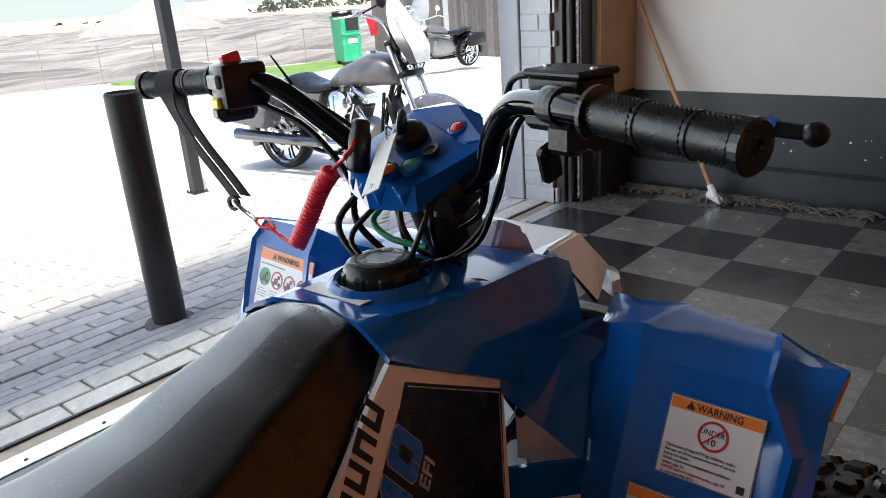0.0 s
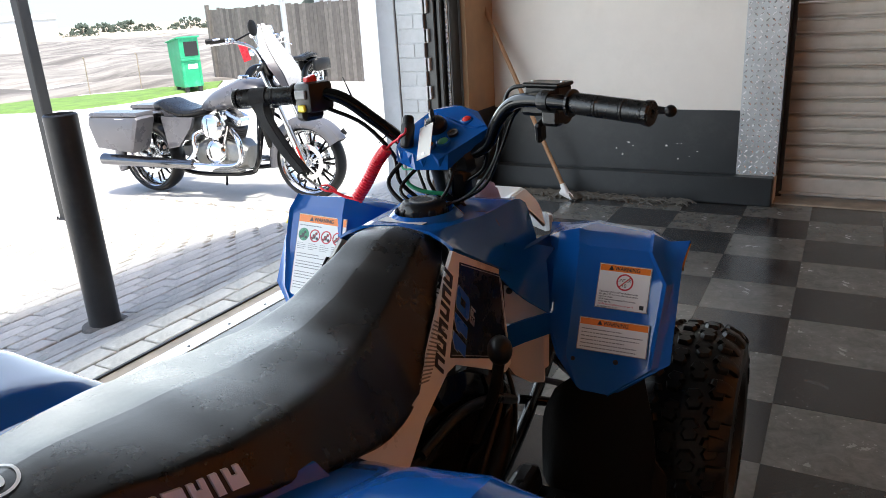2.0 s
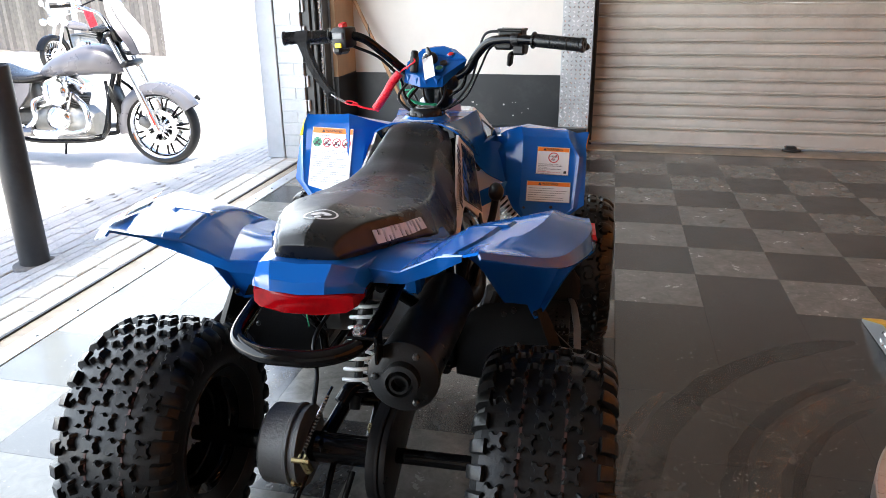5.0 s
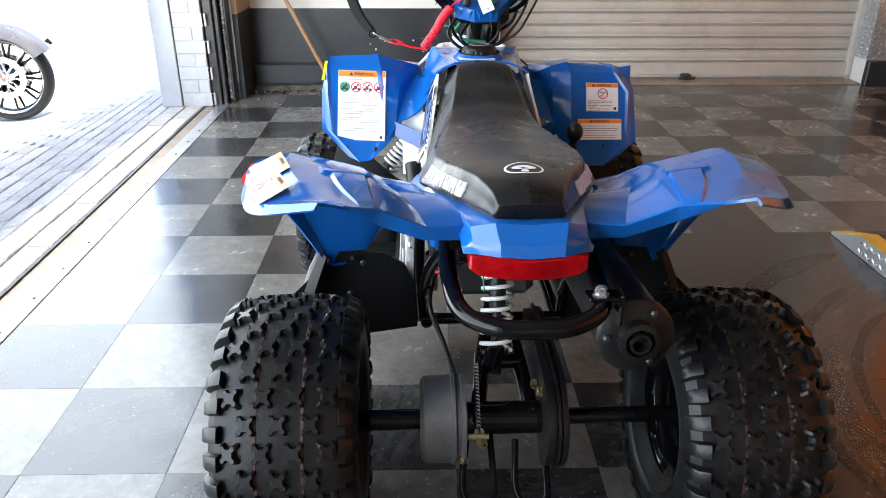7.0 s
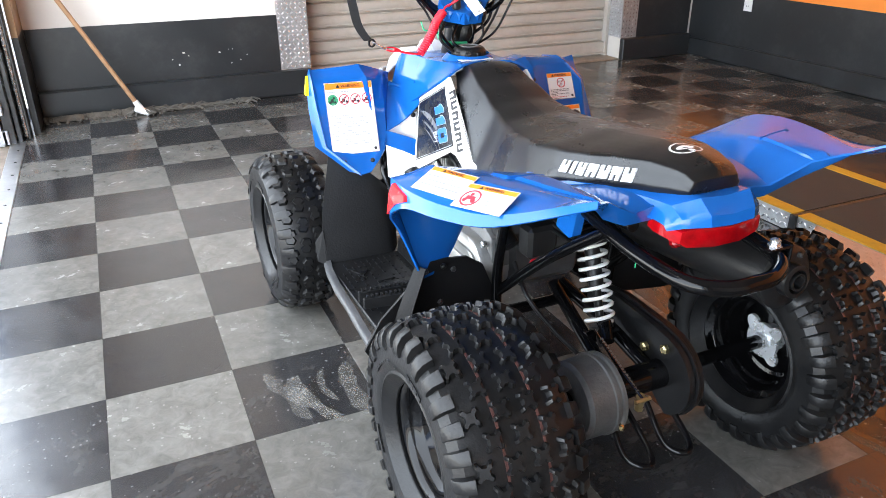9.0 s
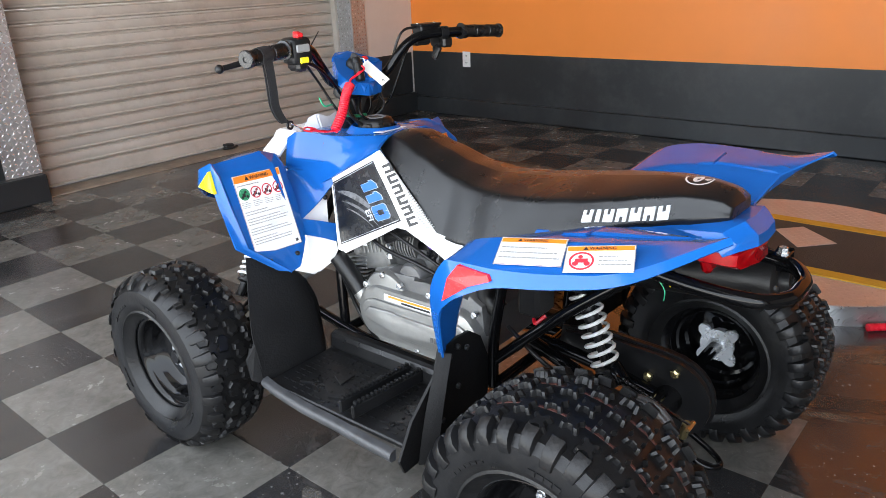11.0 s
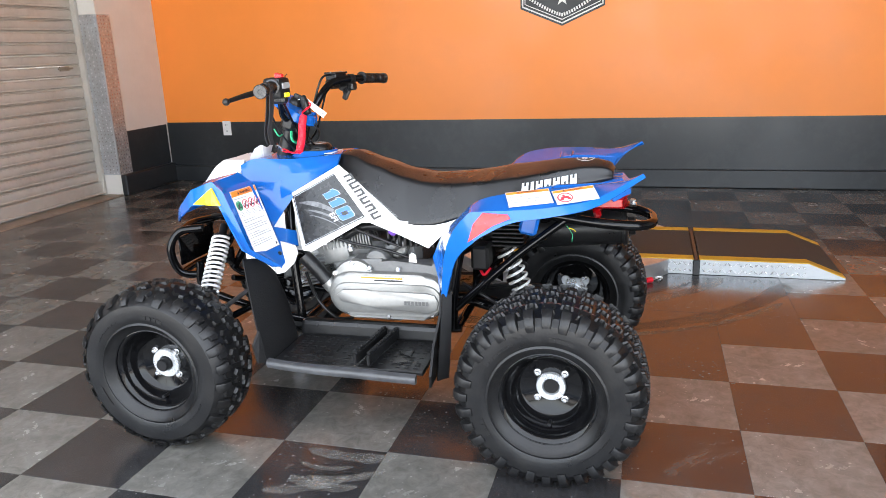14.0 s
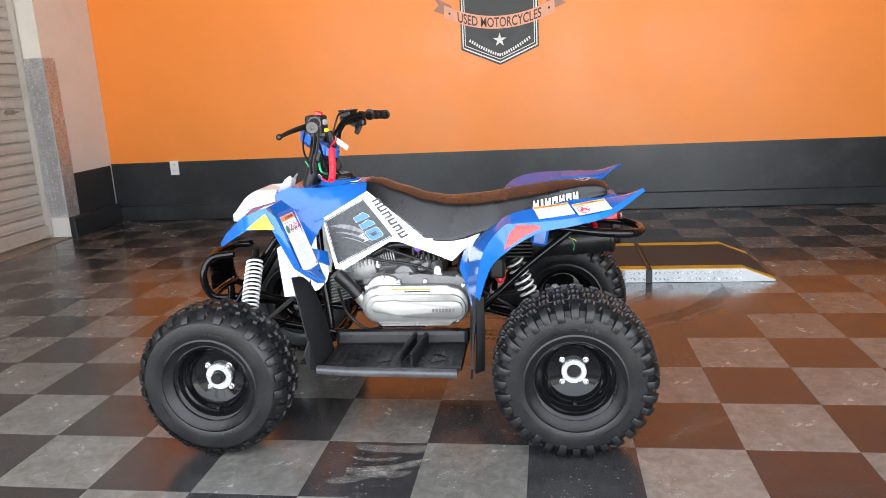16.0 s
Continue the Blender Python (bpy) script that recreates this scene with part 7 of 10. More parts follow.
    bmesh.ops.recalc_face_normals(bm, faces=bm.faces)
    part("fender_arm", bm, M_BLUE, fd, smooth=30)
    bm = bmesh.new()
    p = [Vector((x * k, y, z)) for x, y, z in [(-0.156, 0.93, 0.650), (-0.146, 0.87, 0.648), (-0.128, 0.81, 0.645)]]
    loft(bm, [[q + Vector((dx * k, dy, dz)) for dx, dy, dz in ((-0.004, 0.018, 0.016), (0.008, -0.012, 0.018), (0.008, -0.014, -0.018), (-0.004, 0.018, -0.020))] for q in p])
    bmesh.ops.recalc_face_normals(bm, faces=bm.faces)
    part("fender_arm", bm, M_BLUE, fd, smooth=30)
    # corner reflector
    bm = bmesh.new()
    tri_ = [(-0.387, 0.868, 0.714), (-0.3965, 0.842, 0.670), (-0.3945, 0.868, 0.671), (-0.3745, 0.934, 0.668)] if side < 0 else [(-0.4225, 0.897, 0.688), (-0.4165, 0.866, 0.655), (-0.4135, 0.892, 0.640), (-0.4100, 0.935, 0.666)]
    loft(bm, [[Vector(((x + o) * k, y, z)) for x, y, z in tri_] for o in (-0.003, 0.004)])
    bmesh.ops.recalc_face_normals(bm, faces=bm.faces)
    part("reflector", bm, M_YELLOWREF if side < 0 else M_AMBER, fd, "yellow corner reflector" if side < 0 else "amber corner reflector")
    for bx_, by_, bz_ in ((-0.335, 0.768, 0.512), (-0.262, 0.764, 0.508)):
        bm = bmesh.new()
        bmesh.ops.create_icosphere(bm, subdivisions=2, radius=0.0065, matrix=Matrix.Translation((bx_ * k, by_ - 0.004, bz_)))
        part("push_rivet", bm, M_BPLASTIC, fd)
    return fd


fl, fr = front_fender(-1), front_fender(1)
mL = frame3((-0.361, 0.776, 0.529), (-0.240, 0.771, 0.526), (-0.376, 0.838, 0.697))
warning_label(fl, mL, 0.124, 0.180, 0)
mR = frame3((0.289, 0.7915, 0.596), (0.374, 0.7955, 0.593), (0.291, 0.8295, 0.673))
warning_label(fr, mR, 0.087, 0.076, 1)
mR2 = frame3((0.267, 0.7605, 0.528), (0.3895, 0.7645, 0.526), (0.2685, 0.7825, 0.576))
warning_label(fr, mR2, 0.117, 0.056, 2)

# --- hood, tank cover and nose ---
half_hood = [
    [(0.106, 0.632, 0.729), (0.088, 0.635, 0.739), (0.062, 0.640, 0.749), (0.0, 0.655, 0.750)],
    [(0.115, 0.690, 0.697), (0.099, 0.694, 0.720), (0.075, 0.700, 0.744), (0.0, 0.705, 0.746)],
    [(0.126, 0.775, 0.650), (0.112, 0.785, 0.694), (0.090, 0.795, 0.738), (0.0, 0.800, 0.738)],
    [(0.142, 0.860, 0.605), (0.129, 0.874, 0.677), (0.108, 0.888, 0.742), (0.0, 0.885, 0.738)],
    [(0.147, 0.912, 0.612), (0.133, 0.922, 0.666), (0.110, 0.934, 0.724), (0.0, 0.940, 0.722)],
]
rows = [r + [mirror(q) for q in r[-2::-1]] for r in half_hood]
bm = bmesh.new()
hood_skin = patch(bm, rows, 0.005, 6, smooth_u=False, smooth_v=True)
bmesh.ops.bevel(bm, geom=[e for e in bm.edges if len(e.link_faces) == 2 and 0.2 < e.calc_face_angle() < 1.2], offset=0.004, segments=3, affect="EDGES")
hood = part("hood", bm, M_BLUE, atv, "blue faceted tank cover", smooth=30)
bm = bmesh.new()
lathe(bm, [(0.046, 0.744), (0.047, 0.757), (0.051, 0.760), (0.055, 0.757), (0.066, 0.744)], 40, Matrix.Translation((0.0, 0.742, 0)) @ Matrix.Diagonal((1.0, 1.15, 1.0, 1)))
part("filler_collar", bm, M_BLUE, hood, smooth=50)
for flip in (False, True):
    bm = bmesh.new()
    line = [(15, 12), (12, 13), (6, 14), (0, 15)]
    tube(bm, [hood_skin[36 - i if flip else i][j] for i, j in line], 0.0024, n=6)
    part("panel_gap", bm, M_INK, hood)
for k in (-1, 1):
    bm = bmesh.new()
    wing = [[(0.123, 0.770, 0.640), (0.122, 0.790, 0.668), (0.124, 0.806, 0.688)], [(0.158, 0.800, 0.590), (0.154, 0.845, 0.632), (0.150, 0.890, 0.662)], [(0.222, 0.800, 0.560), (0.214, 0.845, 0.615), (0.200, 0.895, 0.655)]]
    patch(bm, [[(x * k, y, z) for x, y, z in (r if k < 0 else r[::-1])] for r in wing], 0.004, 4)
    part("inner_wing", bm, M_BLUE, hood, smooth=40)
    bm = bmesh.new()
    loft(bm, [[Vector((k * x, y + o, z)) for x, y, z in ((0.118, 0.806, 0.530), (0.116, 0.806, 0.606), (0.148, 0.818, 0.590), (0.186, 0.838, 0.566), (0.200, 0.840, 0.545), (0.195, 0.834, 0.530))] for o in (0.0, 0.008)])
    bmesh.ops.bevel(bm, geom=[e for e in bm.edges if e.calc_length() > 0.02], offset=0.003, segments=2, affect="EDGES")
    bmesh.ops.recalc_face_normals(bm, faces=bm.faces)
    part("white_insert", bm, M_WPLASTIC, hood, "white body insert", smooth=30)
    for y, z in ((0.796, 0.602),):
        bm = bmesh.new()
        bmesh.ops.create_icosphere(bm, subdivisions=2, radius=0.0065, matrix=Matrix.Translation((k * 0.132, y, z)))
        part("push_rivet", bm, M_BPLASTIC, hood, smooth=60)
bm = bmesh.new()
mS = frame3((-0.052, 0.672, 0.7535), (0.03, 0.672, 0.7535), (-0.052, 0.70, 0.7525))
rect(bm, 0, 0, 0.085, 0.026, 0, 0.0012, mS, 0)
prose(bm, mS, 0.006, 0.08, 0.004, 0.022, 3, random.Random(4), mat=1)
part("caution_strip", bm, [M_LABEL, M_GREYINK], hood, "cream caution strip")

# white nose with its side spikes, headlights below
NOSE = {"saddle": (0.0, 0.905, 0.764), "dip": (0.040, 0.952, 0.722), "dip_mid": (0.0, 0.952, 0.722), "horn": (0.040, 0.902, 0.778), "horn_out": (0.060, 0.920, 0.766), "base": (0.0, 0.905, 0.732), "base_in": (0.023, 0.908, 0.738), "base_out": (0.060, 0.945, 0.714),
        "valley": (0.086, 0.936, 0.741), "ridge": (0.080, 1.012, 0.738), "cheek": (0.116, 0.992, 0.717), "tip": (0.154, 0.930, 0.688), "crown": (0.0, 1.010, 0.738), "brow": (0.050, 1.060, 0.713),
        "corner": (0.100, 1.058, 0.680), "chin": (0.0, 1.118, 0.658), "chin_in": (0.050, 1.110, 0.655), "chin_out": (0.085, 1.095, 0.640)}
bm = bmesh.new()
for k in (-1, 1):
    nv = {n_: bm.verts.new((k * x, y, z)) for n_, (x, y, z) in NOSE.items()}
    for face in ("base base_in horn saddle", "base_in base_out horn_out horn", "saddle horn dip dip_mid", "horn horn_out dip", "horn_out base_out dip", "base_out valley ridge dip", "dip_mid dip ridge crown", "valley tip cheek ridge",
                 "crown ridge brow", "ridge cheek corner brow", "cheek tip corner", "crown brow chin_in chin", "brow corner chin_out chin_in"):
        ns = face.split()
        bm.faces.new([nv[n_] for n_ in (ns if k > 0 else ns[::-1])])
bmesh.ops.remove_doubles(bm, verts=bm.verts, dist=0.0005)
bmesh.ops.recalc_face_normals(bm, faces=bm.faces)
bmesh.ops.solidify(bm, geom=list(bm.faces), thickness=0.005)
bmesh.ops.bevel(bm, geom=[e for e in bm.edges if len(e.link_faces) == 2 and 0.14 < e.calc_face_angle() < 1.2], offset=0.004, segments=2, affect="EDGES")
bmesh.ops.recalc_face_normals(bm, faces=bm.faces)
nose = part("nose_cowl", bm, M_WPLASTIC, atv, "white nose cowl", smooth=26)
for k in (-1, 1):
    bm = bmesh.new()
    pts = [(0.050, 1.092, 0.668), (0.092, 1.065, 0.672), (0.126, 1.012, 0.690), (0.142, 0.985, 0.690), (0.138, 1.0, 0.655), (0.108, 1.06, 0.632), (0.062, 1.09, 0.634)]
    c_ = Vector((0.10, 1.05, 0.663))
    loft(bm, [[Vector((k * x, y, z)) for x, y, z in pts], [Vector((k * (c_.x + (x - c_.x) * 0.75 + 0.008), c_.y + (y - c_.y) * 0.75 + 0.012, c_.z + (z - c_.z) * 0.75)) for x, y, z in pts]])
    bmesh.ops.recalc_face_normals(bm, faces=bm.faces)
    part("headlight", bm, M_LENS, atv, "clear headlight lens", smooth=30)
    # white fairing behind the spring
    bm = bmesh.new()
    loft(bm, [[Vector((k * (x + o), y, z)) for x, y, z in ((0.162, 0.928, 0.560), (0.148, 0.86, 0.600), (0.125, 0.81, 0.56), (0.150, 0.845, 0.398), (0.162, 0.918, 0.398))] for o in (0.0, -0.008)])
    bmesh.ops.recalc_face_normals(bm, faces=bm.faces)
    part("inner_fairing", bm, M_WPLASTIC, atv, "white inner fairing")
    bm = bmesh.new()
    pts = [(0.192, 0.808, 0.532), (0.128, 0.778, 0.505), (0.130, 0.770, 0.472), (0.148, 0.775, 0.446), (0.172, 0.795, 0.425), (0.192, 0.805, 0.425)]
    loft(bm, [[Vector((k * x, y + o, z)) for x, y, z in pts] for o in (0.0, 0.008)])
    bmesh.ops.recalc_face_normals(bm, faces=bm.faces)
    part("lower_fairing", bm, M_WPLASTIC, atv, "white lower fairing spur", smooth=30)


# --- side panels with their graphics ---
def side_panel(side):
    def place(u, v, w):
        """u ahead, v up, w outwards."""
        base = 0.108 + max(0.0, 0.72 - v) * 0.20 + max(0.0, 0.45 - u) * 0.12
        return Vector((side * (base + w), u, v))

    def at(line, u):
        for (u0, v0), (u1, v1) in zip(line, line[1:]):
            if u0 <= u <= u1:
                return v0 + (v1 - v0) * (u - u0) / (u1 - u0)
        return line[-1][1]

    def strip(bm, top, low, w0, w1, mat=0):
        us = sorted({u for u, _ in top + low} | {top[0][0] + (top[-1][0] - top[0][0]) * i / 24 for i in range(25)})
        us = [u for u in us if max(top[0][0], low[0][0]) <= u <= min(top[-1][0], low[-1][0])]
        rings_ = []
        for u in us:
            a, b = at(top, u), at(low, u)
            if a - b < 0.0006:
                a, b = a + 0.0003, b - 0.0003
            rings_.append([place(u, a, w1), place(u, a, w0), place(u, b, w0), place(u, b, w1)])
        loft(bm, rings_, mat=mat)

    def poly(bm, pts, w0, w1, mat=0):
        lo = [bm.verts.new(place(x, y, w0)) for x, y in pts]
        hi = [bm.verts.new(place(x, y, w1)) for x, y in pts]
        fs = [bm.faces.new(hi)] + [bm.faces.new((lo[i], lo[(i + 1) % len(pts)], hi[(i + 1) % len(pts)], hi[i])) for i in range(len(pts))]
        for f in fs:
            f.material_index = mat
    bm = bmesh.new()
    strip(bm, [(0.270, 0.595), (0.39, 0.575), (0.45, 0.578), (0.54, 0.652), (0.632, 0.729), (0.66, 0.713), (0.779, 0.648)],
          [(0.270, 0.594), (0.362, 0.508), (0.535, 0.570), (0.562, 0.570), (0.715, 0.484), (0.742, 0.488), (0.779, 0.645)], -0.006, 0.0)
    bmesh.ops.recalc_face_normals(bm, faces=bm.faces)
    pn = part("side_panel", bm, M_WPLASTIC, atv, "white side panel with black graphic", smooth=30)
    bm = bmesh.new()
    strip(bm, [(0.552, 0.588), (0.646, 0.706), (0.772, 0.641)], [(0.552, 0.586), (0.734, 0.500), (0.772, 0.638)], 0.0, 0.0014, 0)
    bmesh.ops.recalc_face_normals(bm, faces=bm.faces)
    cg = part("carbon_graphic", bm, M_CARBON, pn, "black carbon-pattern graphic")
    # pale grey sweep across the graphic, on the left panel only
    for q0, q1, thick_ in ((0.0, 1.0, 0.020), (0.10, 0.92, 0.009), (0.22, 0.85, 0.005)) if side < 0 else ():
        bm = bmesh.new()
        lift_ = 0.0 if thick_ > 0.015 else (0.020 if thick_ > 0.007 else 0.034)
        upper, lower = [], []
        for i in range(17):
            f = q0 + (q1 - q0) * i / 16
            u, v = 0.752 - 0.150 * f, 0.622 - lift_ - 0.058 * f * f + 0.012 * f
            w2 = thick_ * math.sin(math.pi * (0.04 + 0.92 * i / 16)) * (1 - 0.6 * f)
            upper.append((u, v + w2 / 2))
            lower.append((u, v - w2 / 2))
        poly(bm, upper + lower[::-1], 0.0013, 0.0016)
        bmesh.ops.recalc_face_normals(bm, faces=bm.faces)
        part("sweep", bm, M_SWEEP, pn)
    # silver hairline round the carbon ground
    edge = [(0.556, 0.588), (0.734, 0.503), (0.769, 0.639), (0.648, 0.702)]
    for (x0, y0), (x1, y1) in zip(edge, edge[1:]):
        n2 = Vector((y0 - y1, x1 - x0)).normalized() * 0.0012
        bm = bmesh.new()
        poly(bm, [(x0, y0), (x1, y1), (x1 + n2.x, y1 + n2.y), (x0 + n2.x, y0 + n2.y)], 0.0014, 0.0019)
        bmesh.ops.recalc_face_normals(bm, faces=bm.faces)
        part("hairline", bm, M_SILVER, pn)
    # numerals run along the stripe: down it on the left, up it on the right
    if side < 0:
        o, ex, ey = Vector((0.650, 0.676)), Vector((-0.62, -0.785)), Vector((-0.785, 0.62)) * 1.0
    else:
        o, ex, ey = Vector((0.556, 0.590)), Vector((0.62, 0.785)), Vector((-0.785, 0.62)) * 1.0

    def glyph(bm, pts, x0, h, w0, w1, mat, grow=0.0):
        c = sum((Vector(q) for q in pts), Vector((0, 0))) / len(pts)
        out = []
        for q in pts:
            q = Vector(q) + (Vector(q) - c).normalized() * grow
            p2 = o + ex * (x0 + q.x * h + 0.30 * q.y * h) + ey * (q.y * h)
            out.append((p2.x, p2.y))
        poly(bm, out, w0, w1, mat)
    one = [(0.02, 0.0), (0.46, 0.0), (0.46, 1.0), (0.20, 1.0), (-0.06, 0.78), (-0.06, 0.55), (0.02, 0.60)]
    half_a = [(0.0, 0.10), (0.14, 0.0), (0.42, 0.0), (0.42, 0.28), (0.28, 0.28), (0.28, 0.72), (0.42, 0.72), (0.42, 1.0), (0.14, 1.0), (0.0, 0.90)]
    half_b = [(0.86 - x, y) for x, y in half_a][::-1]
    h = 0.042
    shift = -0.040 if side < 0 else -0.040
    o = o + ey * shift
    for k, (shapes, x0) in enumerate(((("one",), 0.004), (("one",), 0.033), (("a", "b"), 0.062))):
        bm = bmesh.new()
        for nm in shapes:
            pts = {"one": one, "a": half_a, "b": half_b}[nm]
            glyph(bm, pts, x0, h, 0.0014, 0.0020, 1, 0.035)
            glyph(bm, pts, x0, h, 0.0014, 0.0026, 0)
        bmesh.ops.recalc_face_normals(bm, faces=bm.faces)
        part("numeral", bm, [M_BLUEINK, M_CLEARBLUE], pn, "blue outlined numeral")
    b2 = bmesh.new()
    words(b2, "EFI", 0.021, Matrix.Identity(4), shear=0.25, squeeze=1.15, depth=0.001, bold=0.015)
    for v in b2.verts:
        q = o + ex * (v.co.x + 0.058) + ey * (v.co.y - 0.020)
        v.co = place(q.x, q.y, 0.0018 + v.co.z)
    bmesh.ops.recalc_face_normals(b2, faces=b2.faces)
    part("small_letters", b2, M_SILVER, pn)
    # bold dark name mark: slanted plain blocks along the pale stripe
    if side < 0:
        so, sx_, sy_ = Vector((0.618, 0.698)), Vector((-0.62, -0.785)), Vector((-0.785, 0.62))
    else:
        so, sx_, sy_ = Vector((0.520, 0.575)), Vector((0.62, 0.785)), Vector((-0.785, 0.62))
    for k in range(6):
        bm = bmesh.new()
        x0, w_, h_ = k * 0.0262, 0.0208, 0.0255
        for ax, ay, bx_, by_ in ((0, 0, 1, 0.26), (0, 0.26, 0.30, 1), (0.70, 0.26, 1, 1)) if k % 2 else ((0, 0.74, 1, 1), (0, 0, 0.30, 0.74), (0.70, 0, 1, 0.74)):
            q = [so + sx_ * (x0 + w_ * px + 0.25 * h_ * py) + sy_ * (-0.001 + h_ * py) for px, py in ((ax, ay), (bx_, ay), (bx_, by_), (ax, by_))]
            poly(bm, [(p.x, p.y) for p in q], 0.0, 0.0013)
        bmesh.ops.recalc_face_normals(bm, faces=bm.faces)
        part("name_block", bm, M_INK, pn)
    # fine hatching at the stripe's foot
    bm = bmesh.new()
    for k in range(16):
        u0 = 0.455 + k * 0.0052
        p0, p1 = Vector((u0, 0.586 + (u0 - 0.45) * 0.80)), Vector((u0 + 0.026, 0.580 + (u0 - 0.45) * 0.62))
        n2 = Vector((0.0017, 0.0017))
        poly(bm, [(q.x, q.y) for q in (p0, p1, p1 + n2, p0 + n2)], 0.0, 0.0008)
    bmesh.ops.recalc_face_normals(bm, faces=bm.faces)
    part("hatching", bm, M_GREYINK, pn)
    return pn


side_panel(-1)
side_panel(1)


# --- rear fenders and tail ---
def rear_fender(side):
    k = side
    # each row runs from the seat outwards: edge, valley, pad side, crest, shoulder, lip
    rows = [
        [(0.215, 0.335, 0.500), (0.250, 0.314, 0.458), (0.275, 0.304, 0.428), (0.302, 0.296, 0.410), (0.335, 0.286, 0.408), (0.345, 0.272, 0.418)],
        [(0.165, 0.318, 0.550), (0.222, 0.303, 0.556), (0.255, 0.295, 0.562), (0.335, 0.270, 0.576), (0.398, 0.250, 0.580), (0.405, 0.228, 0.545)],
        [(0.160, 0.270, 0.590), (0.222, 0.256, 0.607), (0.260, 0.245, 0.625), (0.350, 0.215, 0.656), (0.432, 0.192, 0.666), (0.442, 0.178, 0.602)],
        [(0.160, 0.190, 0.622), (0.222, 0.186, 0.635), (0.258, 0.180, 0.659), (0.372, 0.168, 0.692), (0.438, 0.156, 0.678), (0.450, 0.135, 0.632)],
        [(0.150, 0.080, 0.651), (0.205, 0.080, 0.658), (0.243, 0.080, 0.686), (0.370, 0.090, 0.709), (0.440, 0.085, 0.682), (0.448, 0.080, 0.656)],
        [(0.118, 0.010, 0.667), (0.180, 0.005, 0.668), (0.228, 0.004, 0.699), (0.352, 0.002, 0.714), (0.420, -0.006, 0.687), (0.430, -0.010, 0.668)],
        [(0.094, -0.045, 0.668), (0.160, -0.055, 0.668), (0.220, -0.058, 0.701), (0.318, -0.078, 0.717), (0.383, -0.098, 0.700), (0.392, -0.104, 0.686)],
        [(0.076, -0.085, 0.660), (0.145, -0.105, 0.662), (0.213, -0.126, 0.700), (0.258, -0.165, 0.721), (0.287, -0.200, 0.741), (0.292, -0.206, 0.733)],
    ]
    rows = [[(x * k, y, z) for x, y, z in (r if k < 0 else r[::-1])] for r in rows]
    bm = bmesh.new()
    grid_ = patch(bm, rows, 0.004, 5, smooth_u=False, smooth_v=True)
    grid_ = [[Vector(q) for q in r] for r in grid_]
    bmesh.ops.bevel(bm, geom=[e for e in bm.edges if len(e.link_faces) == 2 and 0.22 < e.calc_face_angle() < 1.2], offset=0.0022, segments=2, affect="EDGES")
    fd = part("rear_fender", bm, M_BLUE, atv, "blue swept rear mudguard", smooth=26)

    def skin(u, v, lift):
        u = (u if k < 0 else 5 - u) * 5
        v = v * 5
        i, j = min(int(u), 24), min(int(v), len(grid_[0]) - 2)
        a = grid_[i][j].lerp(grid_[i + 1][j], u - i)
        b = grid_[i][j + 1].lerp(grid_[i + 1][j + 1], u - i)
        return a.lerp(b, v - j) + Vector((0, 0, lift))
    # raised pad, stepped up towards its front end
    for u0, u1, v0, v1, h0, h1 in ((2.06, 2.56, 4.85, 6.92, 0.005, 0.003), (2.02, 2.66, 4.45, 4.95, 0.003, 0.005)):
        bm = bmesh.new()
        rings_ = []
        for i in range(15):
            f = i / 14
            v = v0 + (v1 - v0) * f
            h = h0 + (h1 - h0) * f
            end = 0.0 if i in (0, 14) else 1.0
            inset = 0.045
            rings_.append([skin(u0, v, -0.002), skin(u0 + inset, v, h * end), skin(u0 + (u1 - u0) * 0.5, v, (h + 0.001) * end), skin(u1 - inset * 1.6, v, h * end), skin(u1, v, -0.002)])
        loft(bm, rings_, closed=False, cap=False)
        bmesh.ops.recalc_face_normals(bm, faces=bm.faces)
        part("raised_pad", bm, M_BLUE, fd, smooth=24)
    # web that ties the wing to the tail, and the hem under the rear edge
    bm = bmesh.new()
    web = [[(0.076, -0.085, 0.662), (0.145, -0.105, 0.664), (0.213, -0.126, 0.702), (0.258, -0.165, 0.722)], [(0.080, -0.078, 0.632), (0.150, -0.092, 0.640), (0.208, -0.108, 0.668), (0.254, -0.148, 0.708)]]
    patch(bm, [[(x * k, y, z) for x, y, z in (r if k > 0 else r[::-1])] for r in web], 0.004, 3, smooth_u=False)
    bmesh.ops.recalc_face_normals(bm, faces=bm.faces)
    part("tail_web", bm, M_BLUE, fd, smooth=26)
    bm = bmesh.new()
    ref = [(0.438, 0.186, 0.606), (0.4385, 0.172, 0.650), (0.440, 0.150, 0.676), (0.443, 0.092, 0.674), (0.446, 0.086, 0.666), (0.446, 0.127, 0.648)]
    loft(bm, [[Vector((k * (x + o), y, z)) for x, y, z in ref] for o in (-0.010, 0.006)])
    bmesh.ops.recalc_face_normals(bm, faces=bm.faces)
    part("reflector", bm, M_REDREF, fd, "red side reflector")
    for q in ((0.290, 0.292, 0.428), (0.338, 0.274, 0.434)):
        bm = bmesh.new()
        bmesh.ops.create_icosphere(bm, subdivisions=2, radius=0.0065, matrix=Matrix.Translation((q[0] * k, q[1] - 0.012, q[2])))
        part("push_rivet", bm, M_BPLASTIC, fd)
    return fd


rfl, rfr = rear_fender(-1), rear_fender(1)
mA = frame3((-0.437, 0.090, 0.6885), (-0.406, -0.008, 0.6945), (-0.384, 0.108, 0.7110))
warning_label(rfl, mA, 0.102, 0.060, 3)
mB = frame3((-0.418, -0.016, 0.692), (-0.384, -0.109, 0.7015), (-0.372, 0.000, 0.7135))
warning_label(rfl, mB, 0.098, 0.054, 3, "pictogram")

